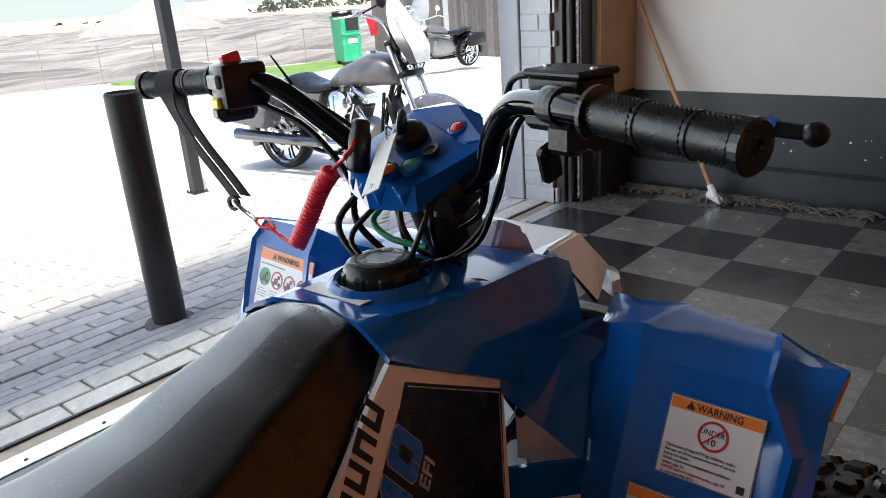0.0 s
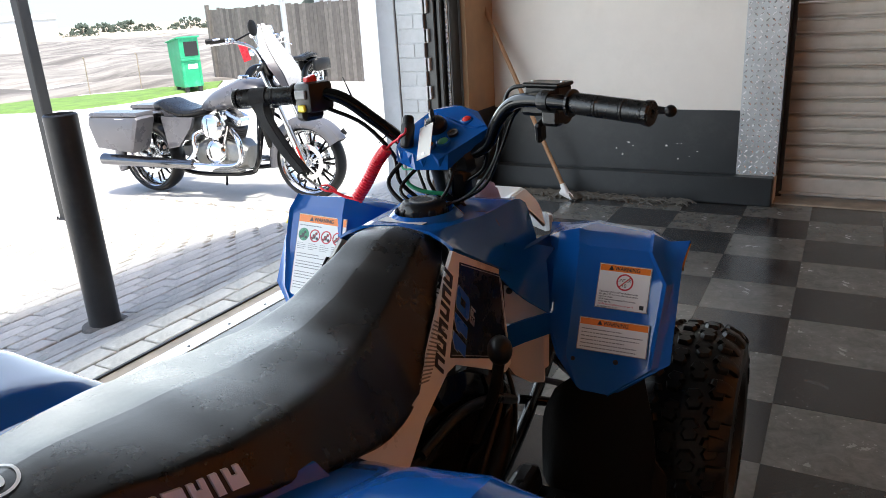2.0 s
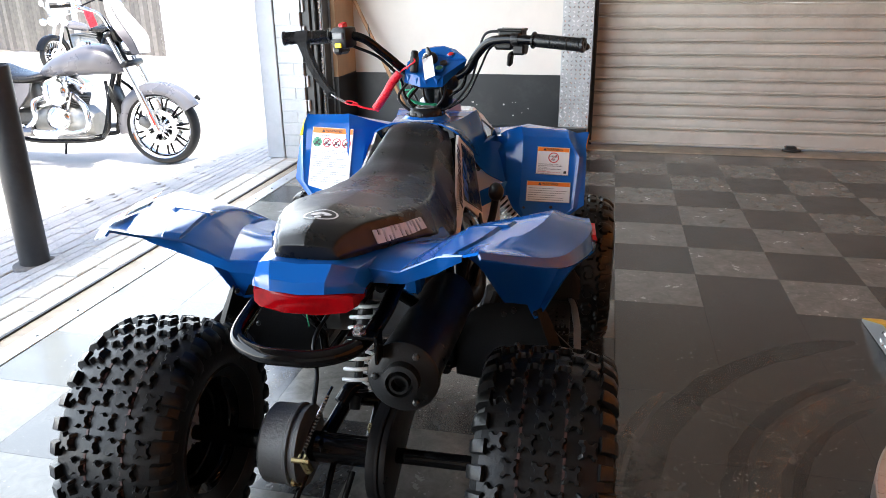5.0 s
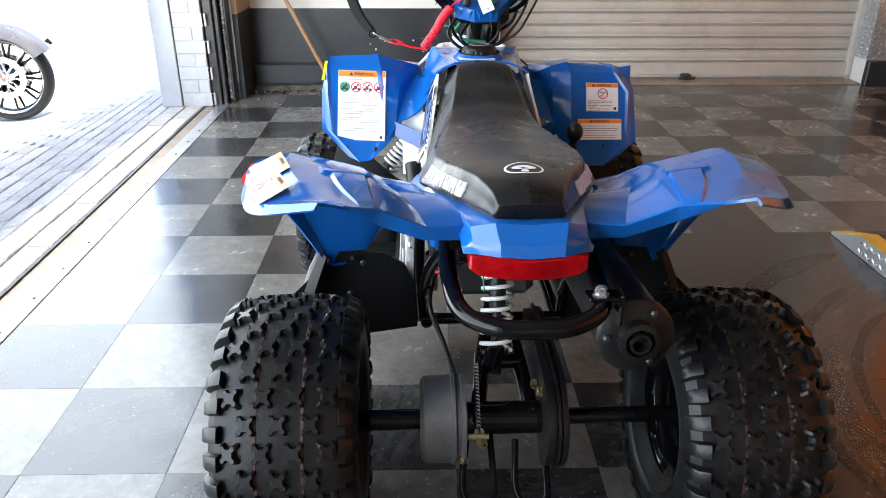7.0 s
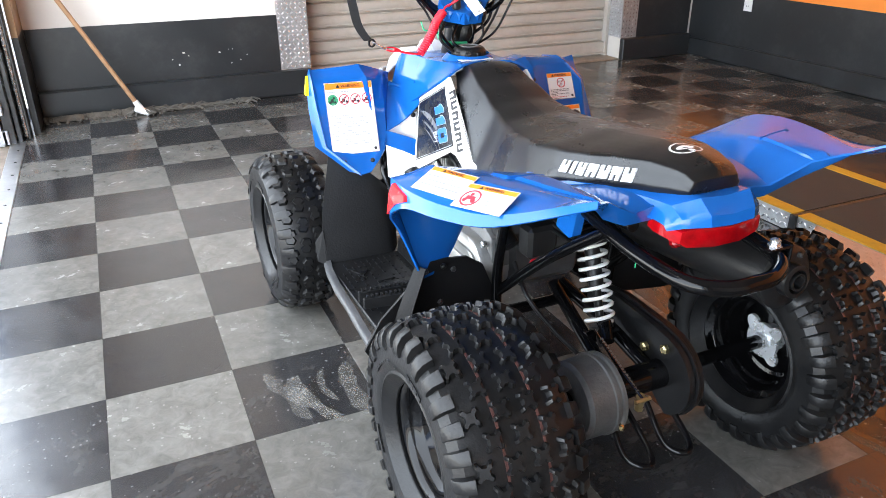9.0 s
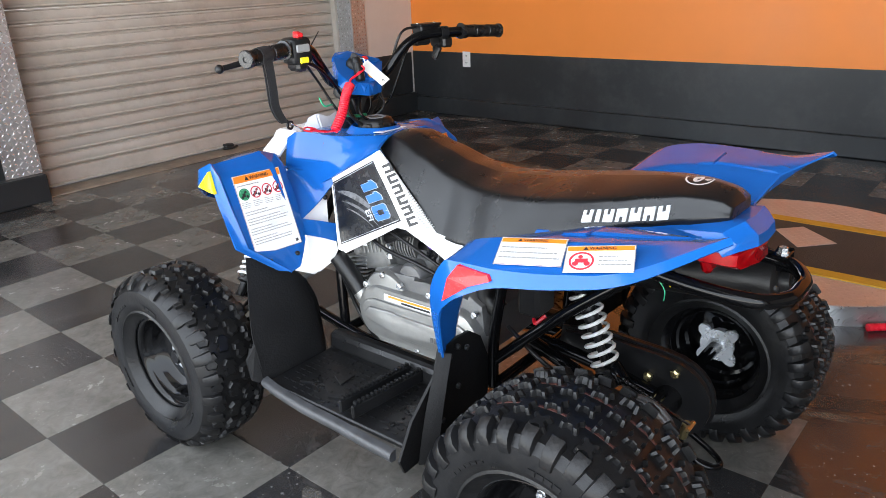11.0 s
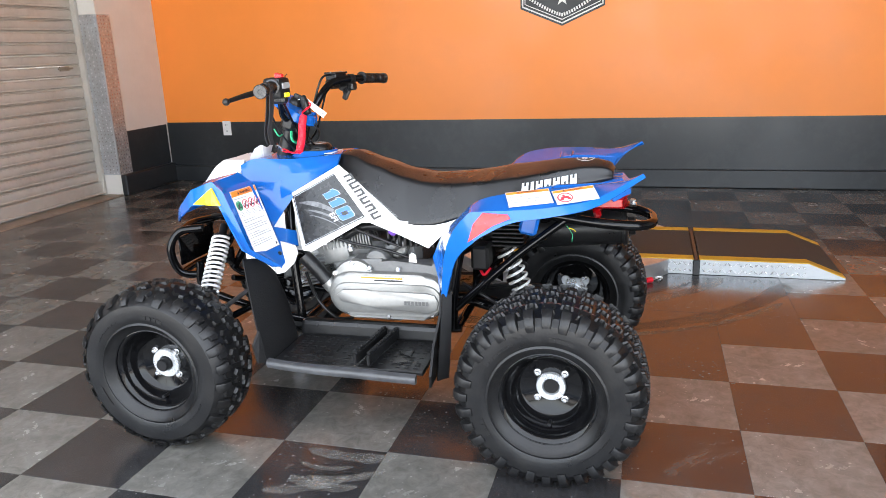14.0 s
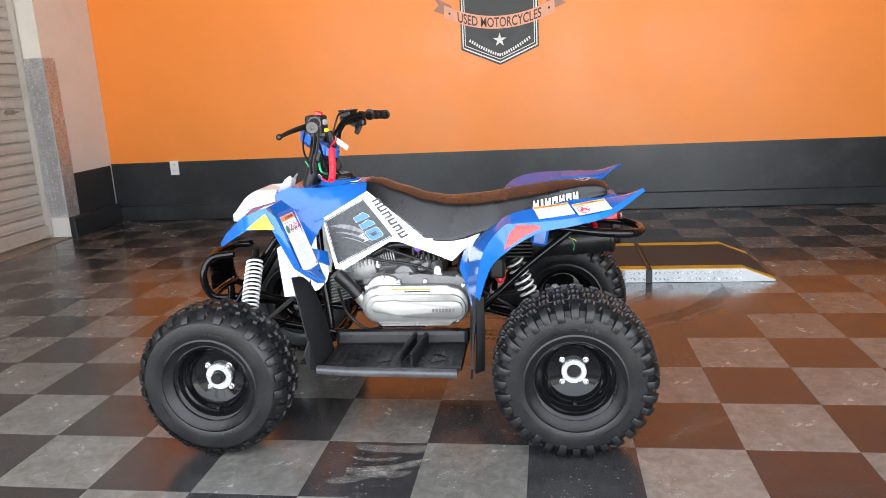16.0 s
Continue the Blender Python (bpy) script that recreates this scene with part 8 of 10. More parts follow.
half_tail = [
    [(-0.170, 0.20, 0.612), (-0.155, 0.19, 0.635), (-0.10, 0.18, 0.640), (0.0, 0.18, 0.640)],
    [(-0.145, 0.05, 0.632), (-0.130, 0.05, 0.655), (-0.08, 0.05, 0.662), (0.0, 0.05, 0.662)],
    [(-0.100, -0.05, 0.636), (-0.090, -0.058, 0.664), (-0.05, -0.070, 0.672), (0.0, -0.075, 0.672)],
    [(-0.092, -0.100, 0.640), (-0.080, -0.122, 0.668), (-0.050, -0.148, 0.682), (0.0, -0.150, 0.679)],
    [(-0.092, -0.124, 0.638), (-0.078, -0.144, 0.653), (-0.044, -0.166, 0.662), (0.0, -0.167, 0.658)],
    [(-0.090, -0.128, 0.632), (-0.075, -0.148, 0.641), (-0.043, -0.169, 0.645), (0.0, -0.170, 0.642)],
]
rows = [r + [mirror(q) for q in r[-2::-1]] for r in half_tail]
bm = bmesh.new()
patch(bm, rows, 0.005, 3, smooth_u=False, smooth_v=False)
bmesh.ops.bevel(bm, geom=[e for e in bm.edges if len(e.link_faces) == 2 and 0.16 < e.calc_face_angle() < 1.2], offset=0.002, segments=2, affect="EDGES")
tail = part("tail_cowl", bm, M_BLUE, atv, "blue tail cowl under the seat", smooth=26)
for k in (-1, 1):
    bm = bmesh.new()
    box(bm, (0.035, 0.05, 0.09), (k * 0.12, 0.085, 0.59), rot=(12, 0, 0), bevel=0.008)
    part("mount_lug", bm, M_BLUE, tail)

bm = bmesh.new()
sec = [(-0.086, 0.636), (-0.070, 0.641), (-0.036, 0.643), (0.0, 0.641), (0.036, 0.643), (0.070, 0.641), (0.086, 0.636), (0.087, 0.616), (0.076, 0.609), (0.030, 0.606), (-0.030, 0.606), (-0.076, 0.609), (-0.087, 0.616)]
loft(bm, [[Vector((x * k_, y - 0.022 * (1 - (x / 0.098) ** 2) * yk, 0.620 + (z - 0.620) * k_)) for x, z in sec] for k_, y, yk in ((0.92, -0.070, 0.0), (1.0, -0.090, 0.6), (1.0, -0.138, 1.0), (0.96, -0.147, 1.0), (0.78, -0.151, 1.0))])
bmesh.ops.recalc_face_normals(bm, faces=bm.faces)
tl_ = part("tail_light", bm, M_REDLENS, atv, "glossy red tail light lens", smooth=48)
bm = bmesh.new()
box(bm, (0.08, 0.02, 0.03), (0.0, -0.085, 0.588), rot=(-20, 0, 0), bevel=0.006)
part("number_lamp", bm, M_REDLENS, tl_)

# --- chassis, suspension and drive ---
def bars(name, sets, mat, label="", r=0.012, n=10):
    made = None
    for pts in sets:
        bm = bmesh.new()
        tube(bm, pts, r, n=n)
        made = part(name, bm, mat, atv, label, smooth=60)
    return made


def both(pts):
    return [pts, [mirror(p) for p in pts]]


bars("grab_bar", [[(-0.105, 0.10, 0.605), (-0.112, 0.0, 0.592), (-0.112, -0.10, 0.578), (-0.098, -0.19, 0.570), (-0.05, -0.228, 0.566), (0.0, -0.234, 0.566), (0.05, -0.228, 0.566), (0.098, -0.19, 0.570), (0.112, -0.10, 0.578), (0.112, 0.0, 0.592), (0.105, 0.10, 0.605)]], M_GLOSSB, "gloss black tubular grab bar", r=0.0135, n=12)
bars("subframe", both([(0.11, -0.02, 0.595), (0.135, 0.13, 0.48), (0.15, 0.29, 0.335)]) + both([(0.09, 0.40, 0.55), (0.10, 0.15, 0.605), (0.10, -0.06, 0.615)]) + both([(0.15, 0.30, 0.27), (0.155, 0.29, 0.40), (0.15, 0.26, 0.57)]), M_GLOSSB, "gloss black frame tubes", r=0.0115)
bars("main_frame", both([(0.14, 0.28, 0.27), (0.15, 0.50, 0.255), (0.13, 0.80, 0.27), (0.10, 1.10, 0.33), (0.09, 1.13, 0.42)]) + both([(0.09, 1.12, 0.35), (0.08, 1.0, 0.52), (0.06, 0.86, 0.70)]) + both([(0.12, 0.78, 0.27), (0.10, 0.80, 0.45), (0.05, 0.82, 0.68)]) + [[(-0.15, 0.29, 0.275), (0.15, 0.29, 0.275)], [(-0.14, 0.76, 0.265), (0.14, 0.76, 0.265)]], M_GLOSSB, "gloss black steel frame", r=0.0125)
bm = bmesh.new()
tube(bm, [(-0.345, 0, 0.2355), (0.345, 0, 0.2355)], 0.0150, n=14, smooth=False)
tube(bm, [(-0.26, 0, 0.2355), (-0.15, 0, 0.2355)], 0.019, n=16, smooth=False)
tube(bm, [(-0.10, 0, 0.2355), (0.075, 0, 0.2355)], 0.030, n=18, smooth=False)
axle = part("rear_axle", bm, M_GLOSSB, atv, smooth=50)
bars("swing_arm", [[(0.0, 0.30, 0.31), (-0.03, 0.15, 0.28), (-0.05, 0.02, 0.245)], [(0.02, 0.30, 0.31), (0.035, 0.15, 0.28), (0.045, 0.02, 0.245)], [(-0.04, 0.12, 0.277), (0.04, 0.12, 0.277)], [(-0.03, 0.06, 0.30), (-0.015, 0.09, 0.32), (0.0, 0.11, 0.30)]], M_GLOSSB, "black swing arm", r=0.015)
bm = bmesh.new()
lathe(bm, [(0.02, -0.158), (0.070, -0.158), (0.078, -0.151), (0.079, -0.104), (0.082, -0.102), (0.082, -0.096), (0.076, -0.094), (0.076, -0.087), (0.080, -0.085), (0.080, -0.078), (0.03, -0.073)], 40, Matrix.Translation((0, 0, 0.2355)) @ pose(0, 0, 0, 0, 90, 0))
part("brake_drum", bm, M_DARKCAST, atv, "dark grey brake drum", smooth=40)
# chain guard: flattened loop round the sprocket running forward
bm = bmesh.new()
out = [(0.088 * math.cos(radians(-110 - 15 * i)) * 1.0, 0.088 * math.sin(radians(-110 - 15 * i))) for i in range(11)]
out += [(0.02, 0.092), (0.15, 0.100), (0.25, 0.085), (0.26, 0.03), (0.12, 0.0), (0.02, -0.05)]
mG = Matrix.Translation((0.062, 0, 0.2355)) @ Matrix(((0, 0, 1), (1, 0, 0), (0, 1, 0))).to_4x4()
plate(bm, out[::-1], 0.018, mG, bevel=0.006)
plate(bm, [(x * 1.06, y * 1.06) for x, y in out[::-1]], 0.006, mG @ Matrix.Translation((0, 0, 0.018)), bevel=0.003)
plate(bm, [(x * 1.02, y * 1.02) for x, y in out[::-1]], 0.012, mG @ Matrix.Translation((0, 0, 0.026)), bevel=0.005)
bmesh.ops.recalc_face_normals(bm, faces=bm.faces)
part("chain_guard", bm, M_BPLASTIC, atv, "black plastic chain guard", smooth=35)
for y, z in ((-0.012, 0.30), (0.045, 0.275)):
    bm = bmesh.new()
    lathe(bm, [(0.0105, 0.0), (0.0105, 0.008), (0.006, 0.011)], 6, Matrix.Translation((0.06, y, z)) @ pose(0, 0, 0, 0, -90, 0))
    part("bolt", bm, M_BRASS, atv)
# skid loops under the axle
bars("skid_loop", [[(-0.075, -0.02, 0.20), (-0.085, -0.09, 0.145), (-0.055, -0.125, 0.135), (-0.03, -0.10, 0.14), (-0.03, 0.0, 0.20)], [(0.015, -0.02, 0.20), (0.01, -0.09, 0.145), (0.035, -0.125, 0.135), (0.065, -0.10, 0.14), (0.07, 0.0, 0.19)]], M_GLOSSB, r=0.0065, n=8)
bm = bmesh.new()
tube(bm, [(-0.052, 0.075, 0.325), (-0.060, -0.02, 0.295), (-0.058, -0.09, 0.27)], 0.0028, n=8)
for i in range(18):
    lathe(bm, [(0.0040, 0.0), (0.0040, 0.003)], 8, Matrix.Translation(Vector((-0.0535, 0.05, 0.318)).lerp(Vector((-0.0585, -0.08, 0.273)), i / 18)) @ pose(0, 0, 0, 70, 0, 0))
part("brake_cable", bm, M_DCHROME, atv, "steel brake cable in a coil spring", smooth=40)
bm = bmesh.new()
tube(bm, [(-0.058, -0.085, 0.272), (-0.05, -0.075, 0.235)], 0.009, n=8, smooth=False)
tube(bm, [(-0.075, -0.092, 0.268), (-0.042, -0.092, 0.268)], 0.005, n=6, smooth=False)
tube(bm, [(-0.085, -0.06, 0.215), (-0.085, -0.075, 0.20), (-0.078, -0.06, 0.188)], 0.005, n=6)
part("brake_lever", bm, M_BRASS, atv, smooth=40)


def damper(top, bot, r, turns, label):
    a, b = Vector(top), Vector(bot)
    d = (b - a)
    L_ = d.length
    m = d.to_track_quat("Z", "Y").to_matrix().to_4x4()
    m.translation = a
    bm = bmesh.new()
    lathe(bm, [(0.006, -0.035), (0.012, -0.035), (0.012, 0.0), (r * 0.98, 0.002), (r * 0.98, 0.008), (0.016, 0.012), (0.016, L_ * 0.55), (0.009, L_ * 0.56), (0.009, L_), (r * 0.9, L_), (r * 0.9, L_ + 0.006), (0.012, L_ + 0.01), (0.012, L_ + 0.045)], 20, m)
    body = part("damper", bm, M_BPLASTIC, atv, "black shock absorber with a white coil spring", smooth=40)
    bm = bmesh.new()
    pts = []
    for i in range(turns * 14 + 1):
        t = 2 * math.pi * i / 14
        pts.append(m @ Vector((r * math.cos(t), r * math.sin(t), 0.010 + (L_ - 0.012) * i / (turns * 14))))
    tube(bm, pts, 0.0042, n=7, smooth=False)
    part("coil_spring", bm, M_WPLASTIC, body, "white coil spring", smooth=60)


damper((-0.003, 0.178, 0.478), (-0.011, 0.108, 0.310), 0.0285, 8, "")
for k in (-1, 1):
    damper((k * 0.118, 1.022, 0.515), (k * 0.236, 1.012, 0.375), 0.0250, 12, "")
# front arms, spindles and steering rods
for k in (-1, 1):
    bars("front_arm", [[(k * 0.09, 0.93, 0.30), (k * 0.22, 1.01, 0.265), (k * 0.36, 1.046, 0.225)], [(k * 0.09, 1.13, 0.31), (k * 0.22, 1.07, 0.265), (k * 0.36, 1.046, 0.225)], [(k * 0.16, 1.04, 0.285), (k * 0.25, 1.02, 0.345)]], M_GLOSSB, "black tubular suspension arm", r=0.0105)
    bm = bmesh.new()
    box(bm, (0.04, 0.05, 0.12), (k * 0.355, 1.046, 0.25), rot=(0, 8 * k, 0), bevel=0.01)
    tube(bm, [(k * 0.35, 1.046, 0.2325), (k * 0.43, 1.046, 0.2325)], 0.014, n=12, smooth=False)
    tube(bm, [(k * 0.05, 0.93, 0.36), (k * 0.2, 0.97, 0.33), (k * 0.34, 1.0, 0.29)], 0.007, n=8)
    part("spindle", bm, M_DARKCAST, atv, smooth=40)
    bm = bmesh.new()
    tube(bm, [(k * 0.335, 0.985, 0.292), (k * 0.345, 1.005, 0.27)], 0.011, n=8, smooth=False)
    part("tie_rod_end", bm, M_BRASS, atv)

# front bumper guard with an oval window
bm = bmesh.new()
for k in (-1, 1):
    tube(bm, [(k * 0.07, 1.10, 0.375), (k * 0.10, 1.19, 0.385), (k * 0.112, 1.212, 0.46), (k * 0.095, 1.185, 0.515), (k * 0.08, 1.11, 0.527)], 0.0125, n=10)
tube(bm, [(-0.095, 1.185, 0.515), (0.0, 1.20, 0.52), (0.095, 1.185, 0.515)], 0.0125, n=10)
tube(bm, [(-0.10, 1.19, 0.385), (0.0, 1.205, 0.385), (0.10, 1.19, 0.385)], 0.0125, n=10)
box(bm, (0.18, 0.006, 0.09), (0, 1.195, 0.45), bevel=0.002)
part("front_bumper", bm, M_GLOSSB, atv, "gloss black front bumper guard", smooth=40)

# --- engine ---
def stadium(b0, b1, zc, h, n=10):
    pts = []
    for i in range(n + 1):
        a = -math.pi / 2 + math.pi * i / n
        pts.append((b1 - h + h * math.cos(a), zc + h * math.sin(a)))
    for i in range(n + 1):
        a = math.pi / 2 + math.pi * i / n
        pts.append((b0 + h + h * math.cos(a), zc + h * math.sin(a)))
    return pts


mE = Matrix(((0, 0, -1), (1, 0, 0), (0, 1, 0))).to_4x4()
bm = bmesh.new()
plate(bm, stadium(0.312, 0.660, 0.370, 0.066), 0.070, Matrix.Translation((-0.115, 0, 0)) @ mE, bevel=0.012)
bmesh.ops.recalc_face_normals(bm, faces=bm.faces)
eng = part("engine_cover", bm, M_CAST, atv, "cast aluminium engine side cover", smooth=35)
bm = bmesh.new()
lathe(bm, [(0.068, 0.0), (0.068, 0.046), (0.064, 0.053), (0.050, 0.056), (0.004, 0.056)], 40, Matrix.Translation((-0.115, 0.582, 0.402)) @ mE)
bmesh.ops.recalc_face_normals(bm, faces=bm.faces)
part("round_shoulder", bm, M_CAST, eng, smooth=35)
bm = bmesh.new()
plate(bm, [(0.600, 0.395), (0.600, 0.440), (0.585, 0.470), (0.500, 0.474), (0.470, 0.458), (0.352, 0.466), (0.318, 0.448), (0.312, 0.380)][::-1], 0.044, Matrix.Translation((-0.115, 0, 0)) @ mE, bevel=0.010)
bmesh.ops.recalc_face_normals(bm, faces=bm.faces)
part("upper_casing", bm, M_DARKCAST, eng, "dark grey upper casing", smooth=35)
bm = bmesh.new()
plate(bm, stadium(0.322, 0.645, 0.362, 0.046), 0.006, Matrix.Translation((-0.185, 0, 0)) @ mE, bevel=0.004)
bmesh.ops.recalc_face_normals(bm, faces=bm.faces)
part("raised_step", bm, M_CAST, eng, smooth=35)
bm = bmesh.new()
front_end = [(0.336, 0.340), (0.330, 0.362), (0.340, 0.382), (0.362, 0.388), (0.520, 0.388), (0.545, 0.392), (0.610, 0.388), (0.630, 0.370), (0.615, 0.352), (0.540, 0.344), (0.505, 0.334), (0.362, 0.330)]
plate(bm, front_end, 0.006, Matrix.Translation((-0.191, 0, 0)) @ mE, bevel=0.003)
bmesh.ops.recalc_face_normals(bm, faces=bm.faces)
part("raised_boss", bm, M_CAST, eng, smooth=35)
bm = bmesh.new()
lathe(bm, [(0.036, 0.0), (0.036, 0.026), (0.030, 0.036), (0.014, 0.040), (0.004, 0.040)], 32, Matrix.Translation((-0.115, 0.520, 0.462)) @ mE)
tube(bm, [(-0.100, 0.500, 0.480), (-0.098, 0.470, 0.500), (-0.095, 0.440, 0.498)], (0.022, 0.016), n=14)
bmesh.ops.recalc_face_normals(bm, faces=bm.faces)
part("round_boss", bm, M_DARKCAST, eng, smooth=35)
bm = bmesh.new()
for k in range(7):
    box(bm, (0.0012, 0.0075, 0.011), (-0.1985, 0.425 - k * 0.0105, 0.358), bevel=0.0)
part("cast_mark", bm, M_DARKCAST, eng)
bm = bmesh.new()
mT = frame3((-0.1885, 0.566, 0.414), (-0.1885, 0.425, 0.414), (-0.1885, 0.566, 0.44))
rect(bm, 0, 0, 0.136, 0.015, 0, 0.001, mT, 0)
rect(bm, 0.012, 0.0085, 0.134, 0.0138, 0.001, 0.0014, mT, 1)
rect(bm, 0.050, 0.0015, 0.134, 0.0065, 0.001, 0.0014, mT, 2)
prose(bm, mT, 0.004, 0.046, 0.001, 0.0075, 2, random.Random(9), mat=2)
part("engine_label", bm, [M_LABEL, M_LORANGE, M_INK], eng, "narrow orange warning strip")
for y, z in ((0.640, 0.428), (0.536, 0.447), (0.450, 0.446), (0.33, 0.432), (0.352, 0.322), (0.48, 0.312), (0.60, 0.320), (0.585, 0.462)):
    bm = bmesh.new()
    lathe(bm, [(0.0075, 0.0), (0.0075, 0.010), (0.005, 0.012)], 8, Matrix.Translation((-0.178 if z < 0.41 else -0.164, y, z)) @ mE)
    part("cover_bolt", bm, M_ZINC, eng)
bm = bmesh.new()
box(bm, (0.20, 0.28, 0.13), (0, 0.48, 0.36), bevel=0.02)
box(bm, (0.13, 0.12, 0.07), (0, 0.66, 0.44), rot=(-18, 0, 0), bevel=0.012)
box(bm, (0.17, 0.25, 0.09), (-0.005, 0.53, 0.455), rot=(-4, 0, 0), bevel=0.018)
box(bm, (0.15, 0.12, 0.10), (-0.01, 0.66, 0.505), rot=(-16, 0, 0), bevel=0.014)
blk = part("engine_block", bm, M_DARKCAST, atv, "grey finned engine block", smooth=30)
# cylinder lying forward: thin fins across its axis, the head casting with upright ribs, a louvred rocker cover
for i in range(9):
    bm = bmesh.new()
    box(bm, (0.165, 0.085, 0.0045), (-0.030, 0.735, 0.372 + i * 0.0105), rot=(-14, 0, 0), bevel=0.0015)
    part("cooling_fin", bm, M_ENGINE, blk)
bm = bmesh.new()
box(bm, (0.130, 0.100, 0.070), (-0.045, 0.668, 0.470), rot=(-10, 0, 0), bevel=0.012, segs=2)
box(bm, (0.100, 0.050, 0.050), (-0.055, 0.720, 0.455), rot=(-10, 0, 0), bevel=0.010, segs=2)
box(bm, (0.030, 0.060, 0.030), (-0.100, 0.640, 0.435), rot=(-10, 0, 0), bevel=0.008)
bmesh.ops.recalc_face_normals(bm, faces=bm.faces)
part("cylinder_head", bm, M_ENGINE, blk, "grey cast cylinder head", smooth=30)
for i in range(6):
    bm = bmesh.new()
    box(bm, (0.134, 0.0045, 0.040), (-0.048, 0.636 + i * 0.0125, 0.509 - i * 0.003), rot=(-10, 0, 0), bevel=0.0015)
    part("head_rib", bm, M_ENGINE, blk)
for i in range(8):
    bm = bmesh.new()
    lathe(bm, [(0.030, -0.0022), (0.047, -0.0022), (0.047, 0.0022), (0.030, 0.0022)], 28, Matrix.Translation((-0.045, 0.560 + i * 0.0085, 0.500)) @ pose(0, 0, 0, 78, 0, 0), closed_profile=True)
    part("louvre_fin", bm, M_ENGINE, blk, smooth=40)
for y_, z_ in ((0.612, 0.480), (0.690, 0.496)):
    bm = bmesh.new()
    lathe(bm, [(0.010, 0.0), (0.010, 0.012), (0.006, 0.013), (0.006, 0.030), (0.003, 0.032)], 12, Matrix.Translation((-0.112, y_, z_)))
    part("stud_nut", bm, M_ZINC, blk, smooth=30)
for i in range(6):
    bm = bmesh.new()
    box(bm, (0.20, 0.16, 0.004), (0, 0.55, 0.268 + i * 0.010), bevel=0.001)
    part("sump_fin", bm, M_CAST, blk)
bm = bmesh.new()
box(bm, (0.08, 0.06, 0.06), (-0.06, 0.70, 0.515), rot=(-14, 0, 0), bevel=0.01)
part("carburettor", bm, M_ENGINE, blk)
bm = bmesh.new()
lathe(bm, [(0.03, 0.0), (0.03, 0.03), (0.024, 0.036), (0.006, 0.036)], 24, Matrix.Translation((-0.075, 0.47, 0.49)) @ mE)
part("breather_cover", bm, M_CAST, blk, smooth=40)
bm = bmesh.new()
plate(bm, [(0.398, 0.462), (0.424, 0.462), (0.420, 0.486), (0.412, 0.492), (0.402, 0.486)][::-1], 0.004, Matrix.Translation((-0.150, 0, 0)) @ mE, bevel=0.001)
part("bracket", bm, M_ZINC, blk)
for q in ((-0.10, 0.69, 0.53), (-0.03, 0.69, 0.545), (-0.11, 0.72, 0.48)):
    bm = bmesh.new()
    lathe(bm, [(0.011, 0.0), (0.011, 0.02), (0.007, 0.024)], 10, Matrix.Translation(q))
    part("stud", bm, M_CAST, blk)
bm = bmesh.new()
tube(bm, [(-0.165, 0.735, 0.475), (-0.160, 0.695, 0.43), (-0.158, 0.668, 0.395)], 0.021, n=14)
part("intake_hose", bm, M_BPLASTIC, atv, "black rubber hose", smooth=60)
bm = bmesh.new()
tube(bm, [(-0.12, 0.30, 0.43), (-0.125, 0.33, 0.46), (-0.12, 0.32, 0.52)], 0.022, n=14)
part("intake_hose", bm, M_BPLASTIC, atv, "black rubber hose", smooth=60)
bm = bmesh.new()
tube(bm, [(-0.160, 0.672, 0.402), (-0.150, 0.648, 0.370)], (0.021, 0.024), n=14, smooth=False)
part("hose_neck", bm, M_CAST, atv, smooth=60)
# air box, pleated boot and battery box under the seat
bm = bmesh.new()
box(bm, (0.22, 0.20, 0.09), (0, 0.36, 0.555), bevel=0.015)
box(bm, (0.2, 0.5, 0.05), (0, 0.36, 0.62), bevel=0.01)
abx = part("air_box", bm, M_BPLASTIC, atv, "black pleated air box", smooth=30)
for i in range(9):
    bm = bmesh.new()
    box(bm, (0.235, 0.011, 0.075), (0, 0.36 + i * 0.0165, 0.535), bevel=0.003)
    part("pleat", bm, M_BPLASTIC, abx)
for i in range(7):
    bm = bmesh.new()
    box(bm, (0.10, 0.09, 0.006), (-0.035, 0.155, 0.50 + i * 0.012), bevel=0.002)
    part("boot_ring", bm, M_BPLASTIC, abx)
bm = bmesh.new()
box(bm, (0.07, 0.05, 0.07), (-0.10, 0.225, 0.475), bevel=0.008)
part("relay_box", bm, M_BPLASTIC, abx)
for r_, pts in ((0.012, [(-0.1, 0.63, 0.52), (-0.1, 0.56, 0.55), (-0.11, 0.47, 0.545), (-0.12, 0.40, 0.52)]),
                (0.0045, [(-0.12, 0.72, 0.56), (-0.135, 0.62, 0.515), (-0.14, 0.50, 0.495), (-0.13, 0.43, 0.47)]),
                (0.004, [(-0.10, 0.70, 0.58), (-0.12, 0.60, 0.55), (-0.13, 0.45, 0.50)]),
                (0.005, [(-0.15, 0.74, 0.42), (-0.13, 0.72, 0.33), (-0.14, 0.66, 0.28), (-0.16, 0.60, 0.29)]),
                (0.005, [(-0.12, 0.28, 0.40), (-0.135, 0.20, 0.36), (-0.11, 0.14, 0.31), (-0.09, 0.06, 0.28)])):
    bm = bmesh.new()
    tube(bm, pts, r_, n=8)
    part("hose", bm, M_BPLASTIC, atv, "black rubber hose", smooth=60)
bm = bmesh.new()
lathe(bm, [(0.012, 0.0), (0.014, 0.006), (0.014, 0.02), (0.008, 0.022)], 10, Matrix.Translation((-0.105, 0.475, 0.545)) @ mE)
part("connector", bm, material("purple_connector", (0.12, 0.04, 0.30), 0.4), atv, "purple connector plug")
bm = bmesh.new()
